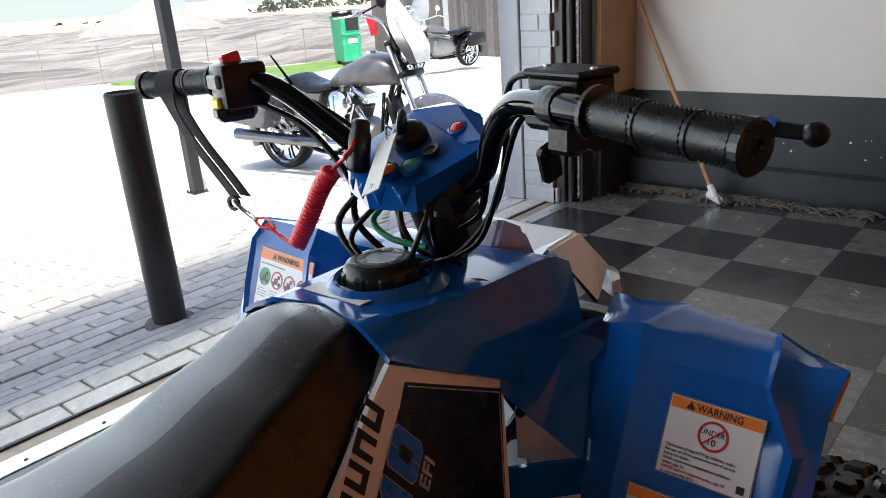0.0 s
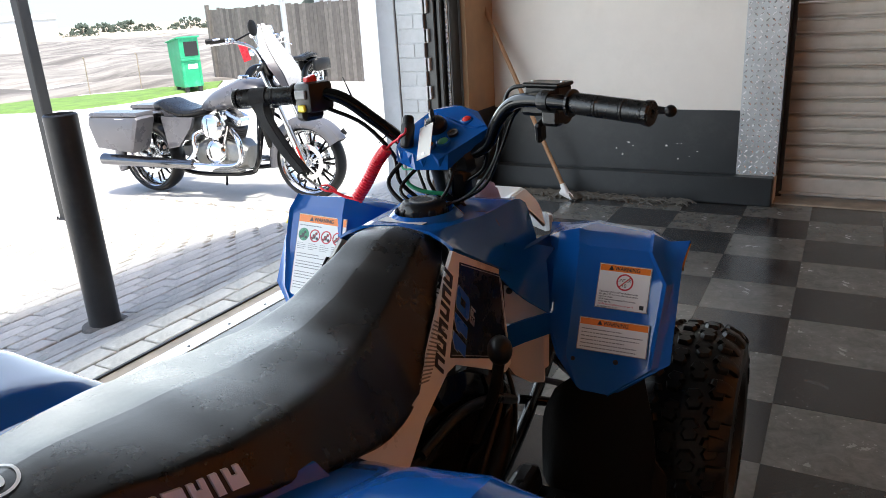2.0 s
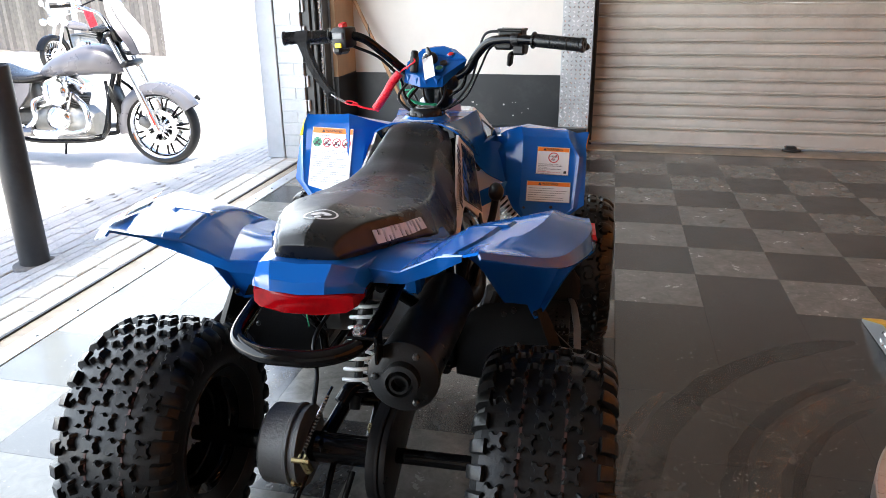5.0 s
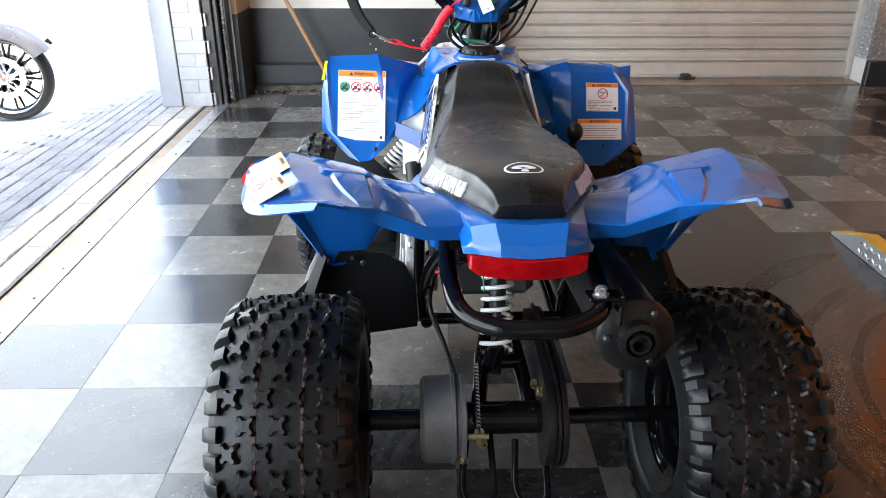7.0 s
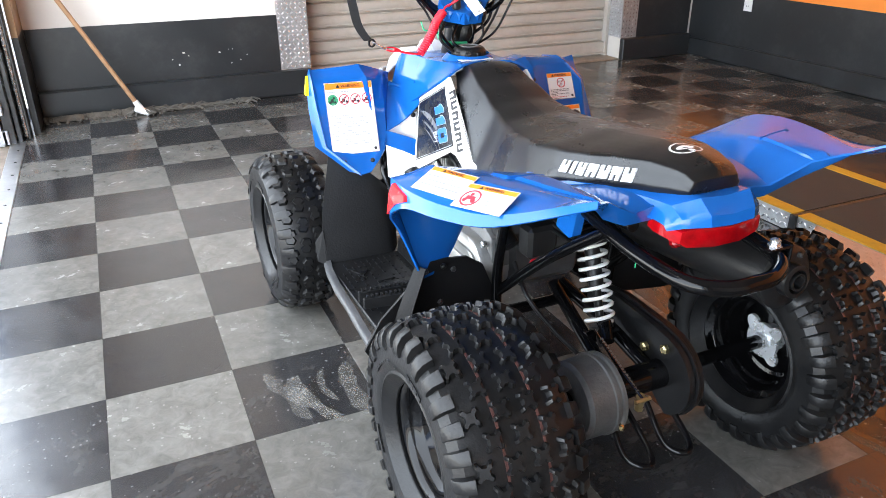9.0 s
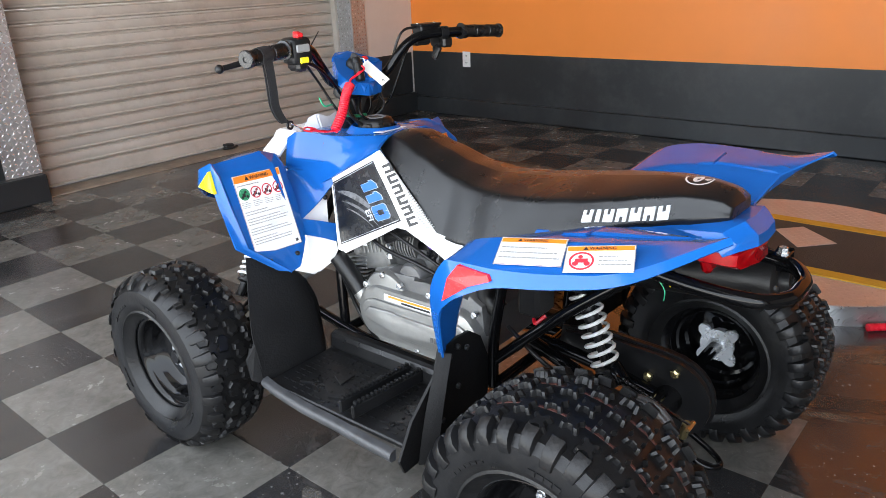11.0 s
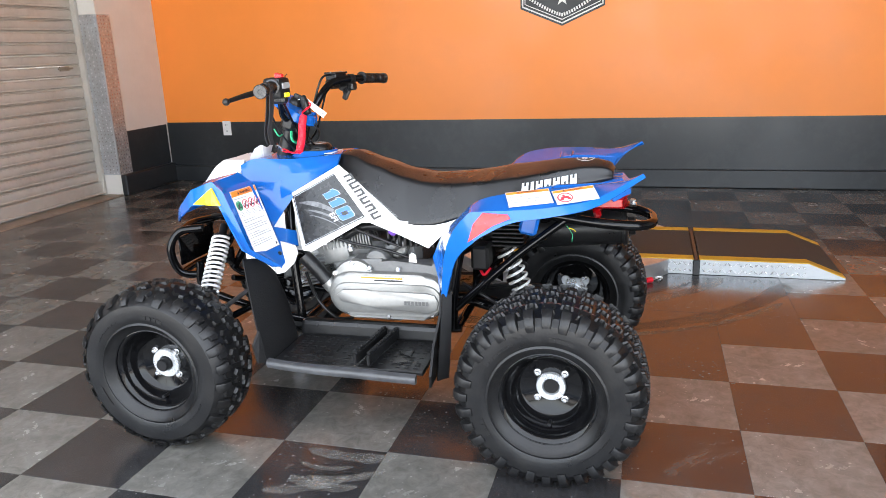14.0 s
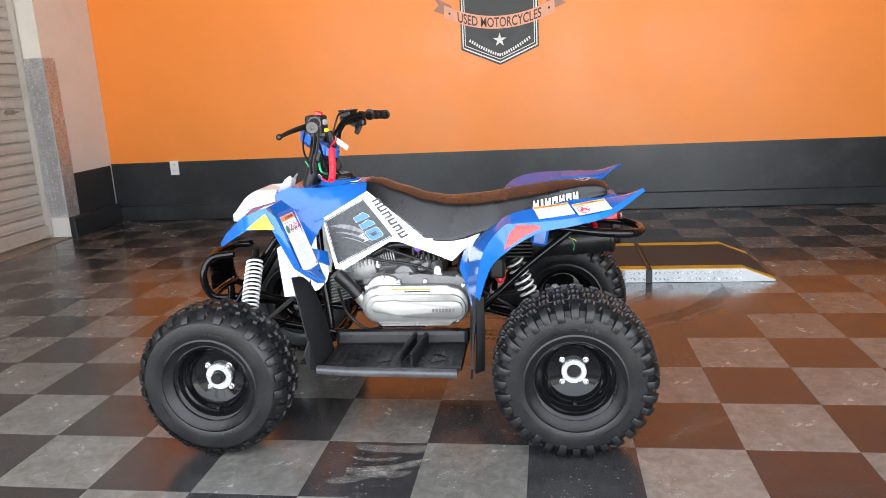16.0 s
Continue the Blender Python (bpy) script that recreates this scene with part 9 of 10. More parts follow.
tube(bm, [(-0.105, 0.20, 0.44), (-0.12, 0.215, 0.425), (-0.10, 0.23, 0.432)], 0.004, n=6)
part("red_wire", bm, M_REDCORD, atv)
for mt, pts in ((M_GREENWIRE, [(-0.055, -0.005, 0.555), (-0.052, -0.02, 0.53), (-0.050, -0.019, 0.508)]), (M_YELLOWREF, [(-0.052, -0.01, 0.548), (-0.047, -0.022, 0.543), (-0.045, -0.028, 0.537)])):
    bm = bmesh.new()
    tube(bm, pts, 0.0012, n=6)
    part("loose_wire", bm, mt, atv, smooth=60)

# exhaust silencer
bm = bmesh.new()
a_, b_ = Vector((0.160, 0.24, 0.475)), Vector((0.162, -0.165, 0.508))
mM = (b_ - a_).to_track_quat("Z", "Y").to_matrix().to_4x4()
mM.translation = a_
L_ = (b_ - a_).length
lathe(bm, [(0.03, 0.0), (0.052, 0.015), (0.054, 0.04), (0.054, L_ - 0.015), (0.059, L_ - 0.014), (0.059, L_ - 0.004), (0.055, L_), (0.03, L_ + 0.003), (0.03, L_ + 0.022), (0.022, L_ + 0.024), (0.020, L_ + 0.008)], 36, mM)
muf = part("silencer", bm, M_BPLASTIC, atv, "matt black exhaust silencer", smooth=40)
bm = bmesh.new()
lathe(bm, [(0.016, L_ + 0.004), (0.016, L_ + 0.026), (0.012, L_ + 0.026), (0.012, L_ + 0.006)], 20, mM)
part("outlet", bm, M_BPLASTIC, muf, smooth=40)
for i in range(3):
    bm = bmesh.new()
    a = radians(60 + 120 * i)
    lathe(bm, [(0.006, 0.0), (0.006, 0.006), (0.003, 0.008)], 6, mM @ Matrix.Translation((0.045 * math.cos(a), 0.045 * math.sin(a), L_)))
    part("bolt", bm, M_BLACKSTEEL, muf)
bm = bmesh.new()
box(bm, (0.05, 0.03, 0.006), (0.105, -0.175, 0.584), bevel=0.002)
box(bm, (0.006, 0.03, 0.05), (0.128, -0.175, 0.565), bevel=0.002)
part("hanger", bm, M_GLOSSB, muf)
bm = bmesh.new()
lathe(bm, [(0.012, 0.0), (0.012, 0.003), (0.009, 0.003), (0.009, 0.012), (0.005, 0.014)], 6, Matrix.Translation((0.099, -0.178, 0.587)))
part("hanger_bolt", bm, M_ZINC, muf)
bars("exhaust_pipe", [[(0.06, 0.74, 0.46), (0.13, 0.76, 0.40), (0.16, 0.62, 0.33), (0.168, 0.42, 0.38), (0.160, 0.24, 0.475)]], M_BPLASTIC, "black exhaust pipe", r=0.021)
# gloss black shroud and hoses beside the engine on the right
bm = bmesh.new()
rows = [[(0.118, 0.40, 0.545), (0.122, 0.52, 0.560), (0.128, 0.64, 0.525), (0.132, 0.735, 0.470)], [(0.142, 0.40, 0.470), (0.150, 0.52, 0.478), (0.152, 0.64, 0.452), (0.150, 0.735, 0.410)], [(0.135, 0.40, 0.330), (0.140, 0.52, 0.325), (0.142, 0.64, 0.330), (0.140, 0.735, 0.340)]]
patch(bm, rows, 0.004, 4, smooth_u=False)
bmesh.ops.recalc_face_normals(bm, faces=bm.faces)
part("engine_shroud", bm, M_GLOSSB, atv, "gloss black engine shroud", smooth=35)
for r_, pts in ((0.009, [(0.150, 0.42, 0.50), (0.165, 0.52, 0.515), (0.168, 0.63, 0.480), (0.160, 0.735, 0.420)]),
                (0.006, [(0.150, 0.70, 0.505), (0.166, 0.66, 0.455), (0.168, 0.60, 0.400), (0.160, 0.55, 0.330)]),
                (0.0045, [(0.140, 0.74, 0.500), (0.162, 0.735, 0.420), (0.165, 0.720, 0.340)])):
    bm = bmesh.new()
    tube(bm, pts, r_, n=8)
    part("hose", bm, M_BPLASTIC, atv, "black rubber hose", smooth=60)

# --- foot wells and guards ---
M_RAIL = material("worn_grey_plastic", (0.042, 0.043, 0.046), 0.42, vary=0.35, scale=24, bump=0.15, bump_scale=180)
for k in (-1, 1):
    bm = bmesh.new()
    box(bm, (0.20, 0.42, 0.012), (k * 0.305, 0.53, 0.246), bevel=0.003)
    for i in range(11):
        for j in range(16):
            if (i * 7 + j * 3) % 11 in (2, 5):
                continue
            box(bm, (0.0055, 0.0125, 0.0022), (k * (0.225 + i * 0.016), 0.345 + j * 0.0245, 0.2530))
    box(bm, (0.045, 0.43, 0.052), (k * 0.190, 0.53, 0.267), rot=(0, k * -8, 0), bevel=0.014, segs=2)
    for vy, vx, flip in ((0.60, 0.30, 1), (0.66, 0.34, -1), (0.56, 0.35, -1), (0.39, 0.30, 1), (0.40, 0.35, -1)):
        plate(bm, [(k * (vx - 0.022), vy - 0.010 * flip), (k * (vx + 0.024), vy - 0.014 * flip), (k * (vx + 0.004), vy + 0.026 * flip)][::(1 if k * flip > 0 else -1)], 0.0045, Matrix.Translation((0, 0, 0.2515)))
    well = part("foot_well", bm, M_BPLASTIC, atv, "black ribbed plastic foot well")
    bm = bmesh.new()
    loft(bm, [[Vector((k * x, y, z)) for x, z in ((x0 - 0.014, 0.256), (x0 - 0.002, 0.2545), (x0 + 0.004, 0.250), (x0 + 0.005, 0.242), (x0 + 0.001, 0.234), (x0 - 0.012, 0.232))] for x0, y in ((0.408, 0.752), (0.418, 0.70), (0.428, 0.60), (0.431, 0.50), (0.437, 0.40), (0.440, 0.33))])
    bmesh.ops.recalc_face_normals(bm, faces=bm.faces)
    part("outer_rail", bm, M_RAIL, well, "scuffed grey outer rail", smooth=50)
    bm = bmesh.new()
    for dy in (-0.018, 0.018):
        box(bm, (0.195, 0.009, 0.03), (k * 0.308, 0.475 + dy, 0.272), rot=(0, 0, k * 6), bevel=0.003)
        for i in range(17):
            box(bm, (0.005, 0.009, 0.006), (k * (0.218 + i * 0.011), 0.475 + dy + (i - 8) * 0.00115, 0.290), rot=(0, 0, k * 6))
    part("toothed_peg", bm, M_MATTB, well, "toothed foot peg")
    # front splash guard, leaning
    bm = bmesh.new()
    rows = [[(0.405, 0.750, 0.235), (0.33, 0.742, 0.235), (0.235, 0.742, 0.24), (0.200, 0.77, 0.25)],
            [(0.402, 0.775, 0.36), (0.34, 0.768, 0.36), (0.24, 0.765, 0.36), (0.195, 0.79, 0.36)],
            [(0.362, 0.815, 0.518), (0.31, 0.80, 0.505), (0.25, 0.79, 0.455), (0.215, 0.80, 0.42)]]
    rows = [[(x * k, y, z) for x, y, z in (r if k > 0 else r[::-1])] for r in rows]
    patch(bm, rows, -0.004, 4)
    bmesh.ops.recalc_face_normals(bm, faces=bm.faces)
    sg = part("splash_guard", bm, M_MATTB, atv, "black plastic splash guard", smooth=40)
    bm = bmesh.new()
    loft(bm, [[Vector((k * x, y + o, z)) for x, y, z in ((0.40, 0.752, 0.24), (0.405, 0.765, 0.335), (0.424, 0.776, 0.300), (0.424, 0.766, 0.252))] for o in (0.0, 0.006)])
    bmesh.ops.recalc_face_normals(bm, faces=bm.faces)
    part("side_flap", bm, M_MATTB, sg)
    # rear guard below the rear fender
    bm = bmesh.new()
    loft(bm, [[Vector((k * x, y + o - 0.026, z)) for x, y, z in ((0.16, 0.335, 0.245), (0.155, 0.33, 0.330), (0.185, 0.33, 0.400), (0.225, 0.327, 0.428), (0.28, 0.318, 0.438), (0.345, 0.305, 0.445), (0.365, 0.302, 0.40), (0.43, 0.306, 0.335), (0.468, 0.306, 0.272), (0.45, 0.312, 0.235), (0.32, 0.32, 0.232))] for o in (0.0, 0.006)])
    bmesh.ops.recalc_face_normals(bm, faces=bm.faces)
    side_ = [[(0.352, 0.302, 0.445), (0.345, 0.292, 0.444), (0.338, 0.282, 0.443)], [(0.395, 0.302, 0.345), (0.386, 0.290, 0.340), (0.376, 0.279, 0.336)], [(0.420, 0.306, 0.240), (0.406, 0.295, 0.239), (0.392, 0.284, 0.238)]]
    patch(bm, [[(x * k, y - 0.026, z) for x, y, z in (r if k < 0 else r[::-1])] for r in side_], 0.004, 3)
    bmesh.ops.recalc_face_normals(bm, faces=bm.faces)
    rg2 = part("heel_guard", bm, M_MATTB, atv, "black plastic heel guard", smooth=30)
    for q in ((0.30, 0.35), (0.37, 0.36), (0.27, 0.42), (0.35, 0.30)):
        bm = bmesh.new()
        lathe(bm, [(0.006, 0.0), (0.006, 0.004), (0.003, 0.006)], 8, Matrix.Translation((k * q[0], 0.276, q[1])) @ pose(0, 0, 0, 90, 0, 0))
        part("screw", bm, M_BLACKSTEEL, rg2)

# gear lever with ball knob, right side
bm = bmesh.new()
tube(bm, [(0.17, 0.55, 0.45), (0.20, 0.56, 0.53), (0.211, 0.563, 0.59)], 0.009, n=10)
gl = part("gear_lever", bm, M_MATTB, atv, smooth=60)
bm = bmesh.new()
bmesh.ops.create_icosphere(bm, subdivisions=3, radius=0.019, matrix=Matrix.Translation((0.212, 0.564, 0.607)) @ Matrix.Diagonal((1, 1, 1.25, 1)))
part("knob", bm, M_BPLASTIC, gl, smooth=80)

# --- handlebar ---
BL = [(-0.366, 0.713, 0.951), (-0.26, 0.738, 0.956), (-0.175, 0.757, 0.952), (-0.115, 0.785, 0.905), (-0.065, 0.805, 0.862), (0.0, 0.805, 0.850)]
BR = [(0.0, 0.805, 0.850), (0.062, 0.800, 0.848), (0.103, 0.790, 0.868), (0.130, 0.772, 0.908), (0.160, 0.754, 0.938), (0.198, 0.731, 0.950), (0.27, 0.695, 0.952), (0.395, 0.658, 0.944)]
bm = bmesh.new()
tube(bm, BL + BR[1:], 0.0115, n=12)
hb = part("handlebar", bm, M_GLOSSB, atv, "gloss black handlebar", smooth=60)


def along(bm, p, q, prof, n=22):
    p, q = Vector(p), Vector(q)
    d = q - p
    m = d.to_track_quat("Z", "Y").to_matrix().to_4x4()
    m.translation = p
    lathe(bm, [(r, h * d.length) for r, h in prof], n, m)


M_GRIPRUB = material("black_grip_rubber", (0.010, 0.010, 0.0105), 0.28, vary=0.2, scale=50, bump=0.1, bump_scale=700, spec=0.5)


def grip(inner, outer):
    bm = bmesh.new()
    prof = [(0.012, 0.0), (0.020, 0.0), (0.020, 0.03), (0.0150, 0.04)]
    for h, r in ((0.05, 0.0144), (0.335, 0.0147), (0.345, 0.0160), (0.365, 0.0160), (0.375, 0.0147), (0.66, 0.0147), (0.67, 0.0160), (0.69, 0.0160), (0.70, 0.0147), (0.92, 0.0148)):
        prof.append((r, h))
    prof += [(0.0146, 0.93), (0.0175, 0.935), (0.0178, 0.985), (0.0160, 1.0), (0.006, 1.0), (0.005, 0.985)]
    along(bm, inner, outer, prof)
    p, q = Vector(inner), Vector(outer)
    m = (q - p).to_track_quat("Z", "Y").to_matrix().to_4x4()
    m.translation = p
    L_ = (q - p).length
    for h0, h1 in ((0.055, 0.33), (0.38, 0.655), (0.705, 0.915)):
        n_h = int((h1 - h0) * L_ / 0.0017)
        loft(bm, [[m @ Vector(((0.0146 + 0.0014 * ((i + j) % 2)) * math.cos(2 * math.pi * i / 44), (0.0146 + 0.0014 * ((i + j) % 2)) * math.sin(2 * math.pi * i / 44), (h0 + (h1 - h0) * j / n_h) * L_)) for i in range(44)] for j in range(n_h + 1)])
    bmesh.ops.recalc_face_normals(bm, faces=bm.faces)
    part("grip", bm, M_GRIPRUB, hb, "black knurled rubber grip", smooth=12)


grip((-0.250, 0.740, 0.956), (-0.370, 0.712, 0.951))
grip((0.280, 0.692, 0.952), (0.403, 0.656, 0.944))
for k, p0, p1, p2 in ((-1, (-0.215, 0.772, 0.948), (-0.285, 0.80, 0.938), (-0.362, 0.812, 0.928)), (1, (0.225, 0.745, 0.946), (0.32, 0.765, 0.938), (0.405, 0.772, 0.930))):
    bm = bmesh.new()
    tube(bm, [p0, p1, p2], (0.010, 0.006), n=10, flat=0.6)
    bmesh.ops.create_icosphere(bm, subdivisions=2, radius=0.0095, matrix=Matrix.Translation(p2))
    part("brake_lever", bm, M_BPLASTIC, hb, "black brake lever", smooth=60)
bm = bmesh.new()
tube(bm, [(0.372, 0.7715, 0.9335), (0.379, 0.772, 0.9325)], 0.0085, n=10, smooth=False)
part("blue_band", bm, M_BLUEINK, hb)
# left switch box
bm = bmesh.new()
mW = pose(-0.214, 0.745, 0.952, 0, -2, -13)
v0 = len(bm.verts)
box(bm, (0.046, 0.058, 0.054), (0, 0, 0), bevel=0.009, segs=2)
box(bm, (0.028, 0.05, 0.022), (-0.006, -0.008, -0.03), bevel=0.007)
bmesh.ops.transform(bm, matrix=mW, verts=bm.verts)
part("switch_box", bm, M_BPLASTIC, hb, "black switch box with red and yellow buttons", smooth=30)
for nm, sz, at_, mt in (("stop_button", (0.014, 0.022, 0.014), (0.004, -0.008, 0.030), M_REDREF), ("start_button", (0.020, 0.006, 0.012), (0.0, -0.031, -0.018), M_YELLOWREF), ("rocker", (0.03, 0.006, 0.016), (0.0, -0.0305, 0.006), M_GREYINK)):
    bm = bmesh.new()
    box(bm, sz, at_, rot=(12, 0, 0) if nm == "stop_button" else (0, 0, 0), bevel=0.002)
    bmesh.ops.transform(bm, matrix=mW, verts=bm.verts)
    ob = part(nm, bm, mt, hb)
# right master cylinder and thumb throttle
bm = bmesh.new()
mW = pose(0.222, 0.752, 0.950, 0, 0, -14)
box(bm, (0.062, 0.042, 0.022), (0, 0.004, 0.010), bevel=0.004)
box(bm, (0.066, 0.046, 0.006), (0, 0.004, 0.022), bevel=0.002)
box(bm, (0.05, 0.03, 0.03), (-0.02, 0.004, -0.012), bevel=0.006)
lathe(bm, [(0.020, -0.012), (0.020, 0.012)], 20, Matrix.Translation((0.028, -0.006, -0.016)) @ pose(0, 0, 0, 0, 90, 0))
bmesh.ops.transform(bm, matrix=mW, verts=bm.verts)
part("brake_reservoir", bm, M_BPLASTIC, hb, "black brake fluid reservoir", smooth=30)
bm = bmesh.new()
box(bm, (0.030, 0.022, 0.026), (0.246, 0.712, 0.928), rot=(0, 0, -14), bevel=0.005)
tube(bm, [(0.240, 0.722, 0.922), (0.226, 0.732, 0.916), (0.220, 0.728, 0.908)], 0.0055, n=8)
box(bm, (0.012, 0.020, 0.036), (0.222, 0.724, 0.904), rot=(24, 14, -14), bevel=0.004)
bmesh.ops.recalc_face_normals(bm, faces=bm.faces)
part("thumb_throttle", bm, M_BPLASTIC, hb, "black thumb throttle lever", smooth=30)
bm = bmesh.new()
along(bm, (0.228, 0.716, 0.952), (0.246, 0.708, 0.952), [(0.015, 0.0), (0.0155, 0.3), (0.0155, 0.7), (0.015, 1.0)])
part("clamp", bm, M_BPLASTIC, hb)

for dx in (-0.026, 0.026):
    bm = bmesh.new()
    lathe(bm, [(0.0035, 0.0), (0.0035, 0.0016), (0.001, 0.002)], 10, mW @ Matrix.Translation((dx, 0.004, 0.0248)))
    part("lid_screw", bm, M_ZINC, hb)
# steering stem and cables
bm = bmesh.new()
tube(bm, [(0, 0.805, 0.855), (0, 0.835, 0.78), (0, 0.865, 0.70)], 0.024, n=14)
box(bm, (0.13, 0.05, 0.05), (0.012, 0.805, 0.842), rot=(20, 0, 0), bevel=0.012)
box(bm, (0.05, 0.06, 0.07), (0.03, 0.828, 0.800), rot=(20, 0, 12), bevel=0.012)
part("steering_stem", bm, M_BPLASTIC, atv, smooth=40)
CABLES = [
    [(-0.19, 0.78, 0.945), (-0.14, 0.81, 0.915), (-0.08, 0.835, 0.86), (-0.05, 0.82, 0.80), (-0.02, 0.80, 0.755)],
    [(-0.195, 0.755, 0.93), (-0.13, 0.77, 0.90), (-0.075, 0.775, 0.845), (-0.06, 0.765, 0.80), (-0.02, 0.775, 0.76)],
    [(0.20, 0.765, 0.968), (0.150, 0.775, 0.958), (0.128, 0.795, 0.89), (0.105, 0.805, 0.83), (0.06, 0.80, 0.775), (0.01, 0.795, 0.75)],
    [(0.205, 0.755, 0.945), (0.165, 0.765, 0.925), (0.135, 0.775, 0.865), (0.10, 0.785, 0.80), (0.05, 0.80, 0.765)],
    [(-0.05, 0.77, 0.84), (-0.075, 0.75, 0.80), (-0.04, 0.745, 0.765), (0.0, 0.76, 0.755), (0.03, 0.79, 0.76)],
    [(-0.02, 0.765, 0.83), (-0.045, 0.74, 0.79), (0.0, 0.735, 0.765), (0.04, 0.75, 0.765)],
    [(0.05, 0.775, 0.84), (0.045, 0.75, 0.80), (0.02, 0.765, 0.77), (0.0, 0.80, 0.755)],
    [(0.10, 0.80, 0.86), (0.085, 0.805, 0.82), (0.045, 0.81, 0.79), (0.03, 0.83, 0.75)],
    [(-0.02, 0.80, 0.84), (-0.015, 0.79, 0.80), (0.0, 0.795, 0.77), (0.01, 0.82, 0.745)],
    [(0.03, 0.79, 0.84), (0.035, 0.785, 0.80), (0.03, 0.80, 0.77), (0.035, 0.83, 0.745)],
]
for i, c in enumerate(CABLES):
    bm = bmesh.new()
    tube(bm, c, (0.0030, 0.0040, 0.0033)[i % 3], n=8)
    part("cable", bm, M_GLOSSB if i % 2 else M_BPLASTIC, atv, "black control cable", smooth=60)
for p, q in (((-0.155, 0.785, 0.935), (-0.148, 0.745, 0.985)), ((-0.09, 0.80, 0.885), (-0.105, 0.775, 0.865))):
    bm = bmesh.new()
    tube(bm, [p, q], (0.0022, 0.001), n=5, smooth=False)
    part("cable_tie", bm, M_BPLASTIC, atv, smooth=60)
bm = bmesh.new()
tube(bm, [(-0.04, 0.80, 0.82), (-0.06, 0.79, 0.795), (-0.03, 0.785, 0.78), (0.02, 0.79, 0.775)], 0.004, n=7)
tube(bm, [(-0.09, 0.83, 0.83), (-0.085, 0.82, 0.81), (-0.06, 0.82, 0.81)], 0.002, n=5)
part("wire", bm, M_GREENWIRE, atv, "green wire", smooth=60)

# dash pod
bm = bmesh.new()
FACE = [(-0.057, 0.757, 0.864), (-0.014, 0.738, 0.857), (0.046, 0.752, 0.857), (0.066, 0.772, 0.870), (0.100, 0.800, 0.893), (0.064, 0.846, 0.911), (0.004, 0.866, 0.919), (-0.028, 0.838, 0.914), (-0.058, 0.792, 0.886)]
SKIRT = [(-0.060, 0.759, 0.838), (-0.012, 0.741, 0.828), (0.043, 0.755, 0.828), (0.060, 0.776, 0.846), (0.090, 0.808, 0.866), (0.058, 0.852, 0.884), (0.002, 0.870, 0.890), (-0.030, 0.842, 0.886), (-0.060, 0.797, 0.858)]
mid_ = sum((Vector(p) for p in FACE), Vector()) / len(FACE)
loft(bm, [[Vector(p).lerp(mid_, 0.35) - Vector((0, -0.008, 0.040)) for p in FACE], [Vector(p) for p in SKIRT], [Vector(p) for p in FACE], [Vector(p).lerp(mid_, 0.10) + Vector((0, -0.0006, 0.0012)) for p in FACE]])
bmesh.ops.bevel(bm, geom=[e for e in bm.edges if len(e.link_faces) == 2 and e.calc_face_angle() > 0.3], offset=0.003, segments=2, affect="EDGES")
bmesh.ops.recalc_face_normals(bm, faces=bm.faces)
dash = part("dash_pod", bm, M_BLUE, atv, "blue faceted instrument pod", smooth=25)
# pointed ribs down the front skirt
for a, b, n_ in ((0, 1, 2), (1, 2, 2)):
    for i in range(n_):
        u0, u1 = (i + 0.06) / n_, (i + 0.94) / n_
        e0, e1 = Vector(FACE[a]).lerp(Vector(FACE[b]), u0), Vector(FACE[a]).lerp(Vector(FACE[b]), u1)
        low_ = Vector(SKIRT[a]).lerp(Vector(SKIRT[b]), (u0 + u1) / 2) + Vector((0, -0.001, 0.003))
        proud_ = (e0 + e1) / 2 + Vector((0, -0.0035, -0.010))
        back_ = (e0 + e1) / 2 + Vector((0, 0.008, -0.012))
        bm = bmesh.new()
        for p in (e0, e1, low_, proud_, back_):
            bm.verts.new(p)
        bmesh.ops.convex_hull(bm, input=bm.verts)
        bmesh.ops.bevel(bm, geom=list(bm.edges), offset=0.001, segments=1, affect="EDGES")
        bmesh.ops.recalc_face_normals(bm, faces=bm.faces)
        part("fin", bm, M_BLUE, dash, smooth=20)
# raised brow across the face
bm = bmesh.new()
for x, y, z in ((-0.030, 0.838, 0.913), (0.004, 0.864, 0.919), (0.062, 0.845, 0.912), (0.096, 0.802, 0.896), (0.076, 0.800, 0.892), (0.060, 0.824, 0.908), (0.010, 0.846, 0.919), (0.030, 0.845, 0.921)):
    bm.verts.new((x, y, z + 0.0025))
    bm.verts.new((x, y + 0.004, z - 0.008))
bmesh.ops.convex_hull(bm, input=bm.verts)
bmesh.ops.recalc_face_normals(bm, faces=bm.faces)
part("brow", bm, M_BLUE, dash, smooth=20)


def on_face(x, y):
    """A frame on the pod's face above the point x, y."""
    return Matrix.Translation((x, y, 0.8655 + (y - 0.751) * 0.56 - 0.008)) @ pose(0, 0, 0, 29, 0, -4)


for x, y, r, mt, nm in ((0.010, 0.756, 0.0098, M_AMBER, "amber_lamp"), (0.034, 0.766, 0.0098, M_GREENINK, "green_lamp"), (0.055, 0.819, 0.0085, M_REDREF, "red_lamp")):
    bm = bmesh.new()
    lathe(bm, [(r * 1.3, 0.006), (r * 1.3, 0.0115), (r * 1.05, 0.013), (r, 0.012)], 20, on_face(x, y))
    part("bezel", bm, M_BLUE, dash, smooth=40)
    bm = bmesh.new()
    lathe(bm, [(r, 0.008), (r, 0.012), (r * 0.6, 0.0145), (r * 0.2, 0.015)], 20, on_face(x, y))
    part(nm, bm, mt, dash, smooth=60)
bm = bmesh.new()
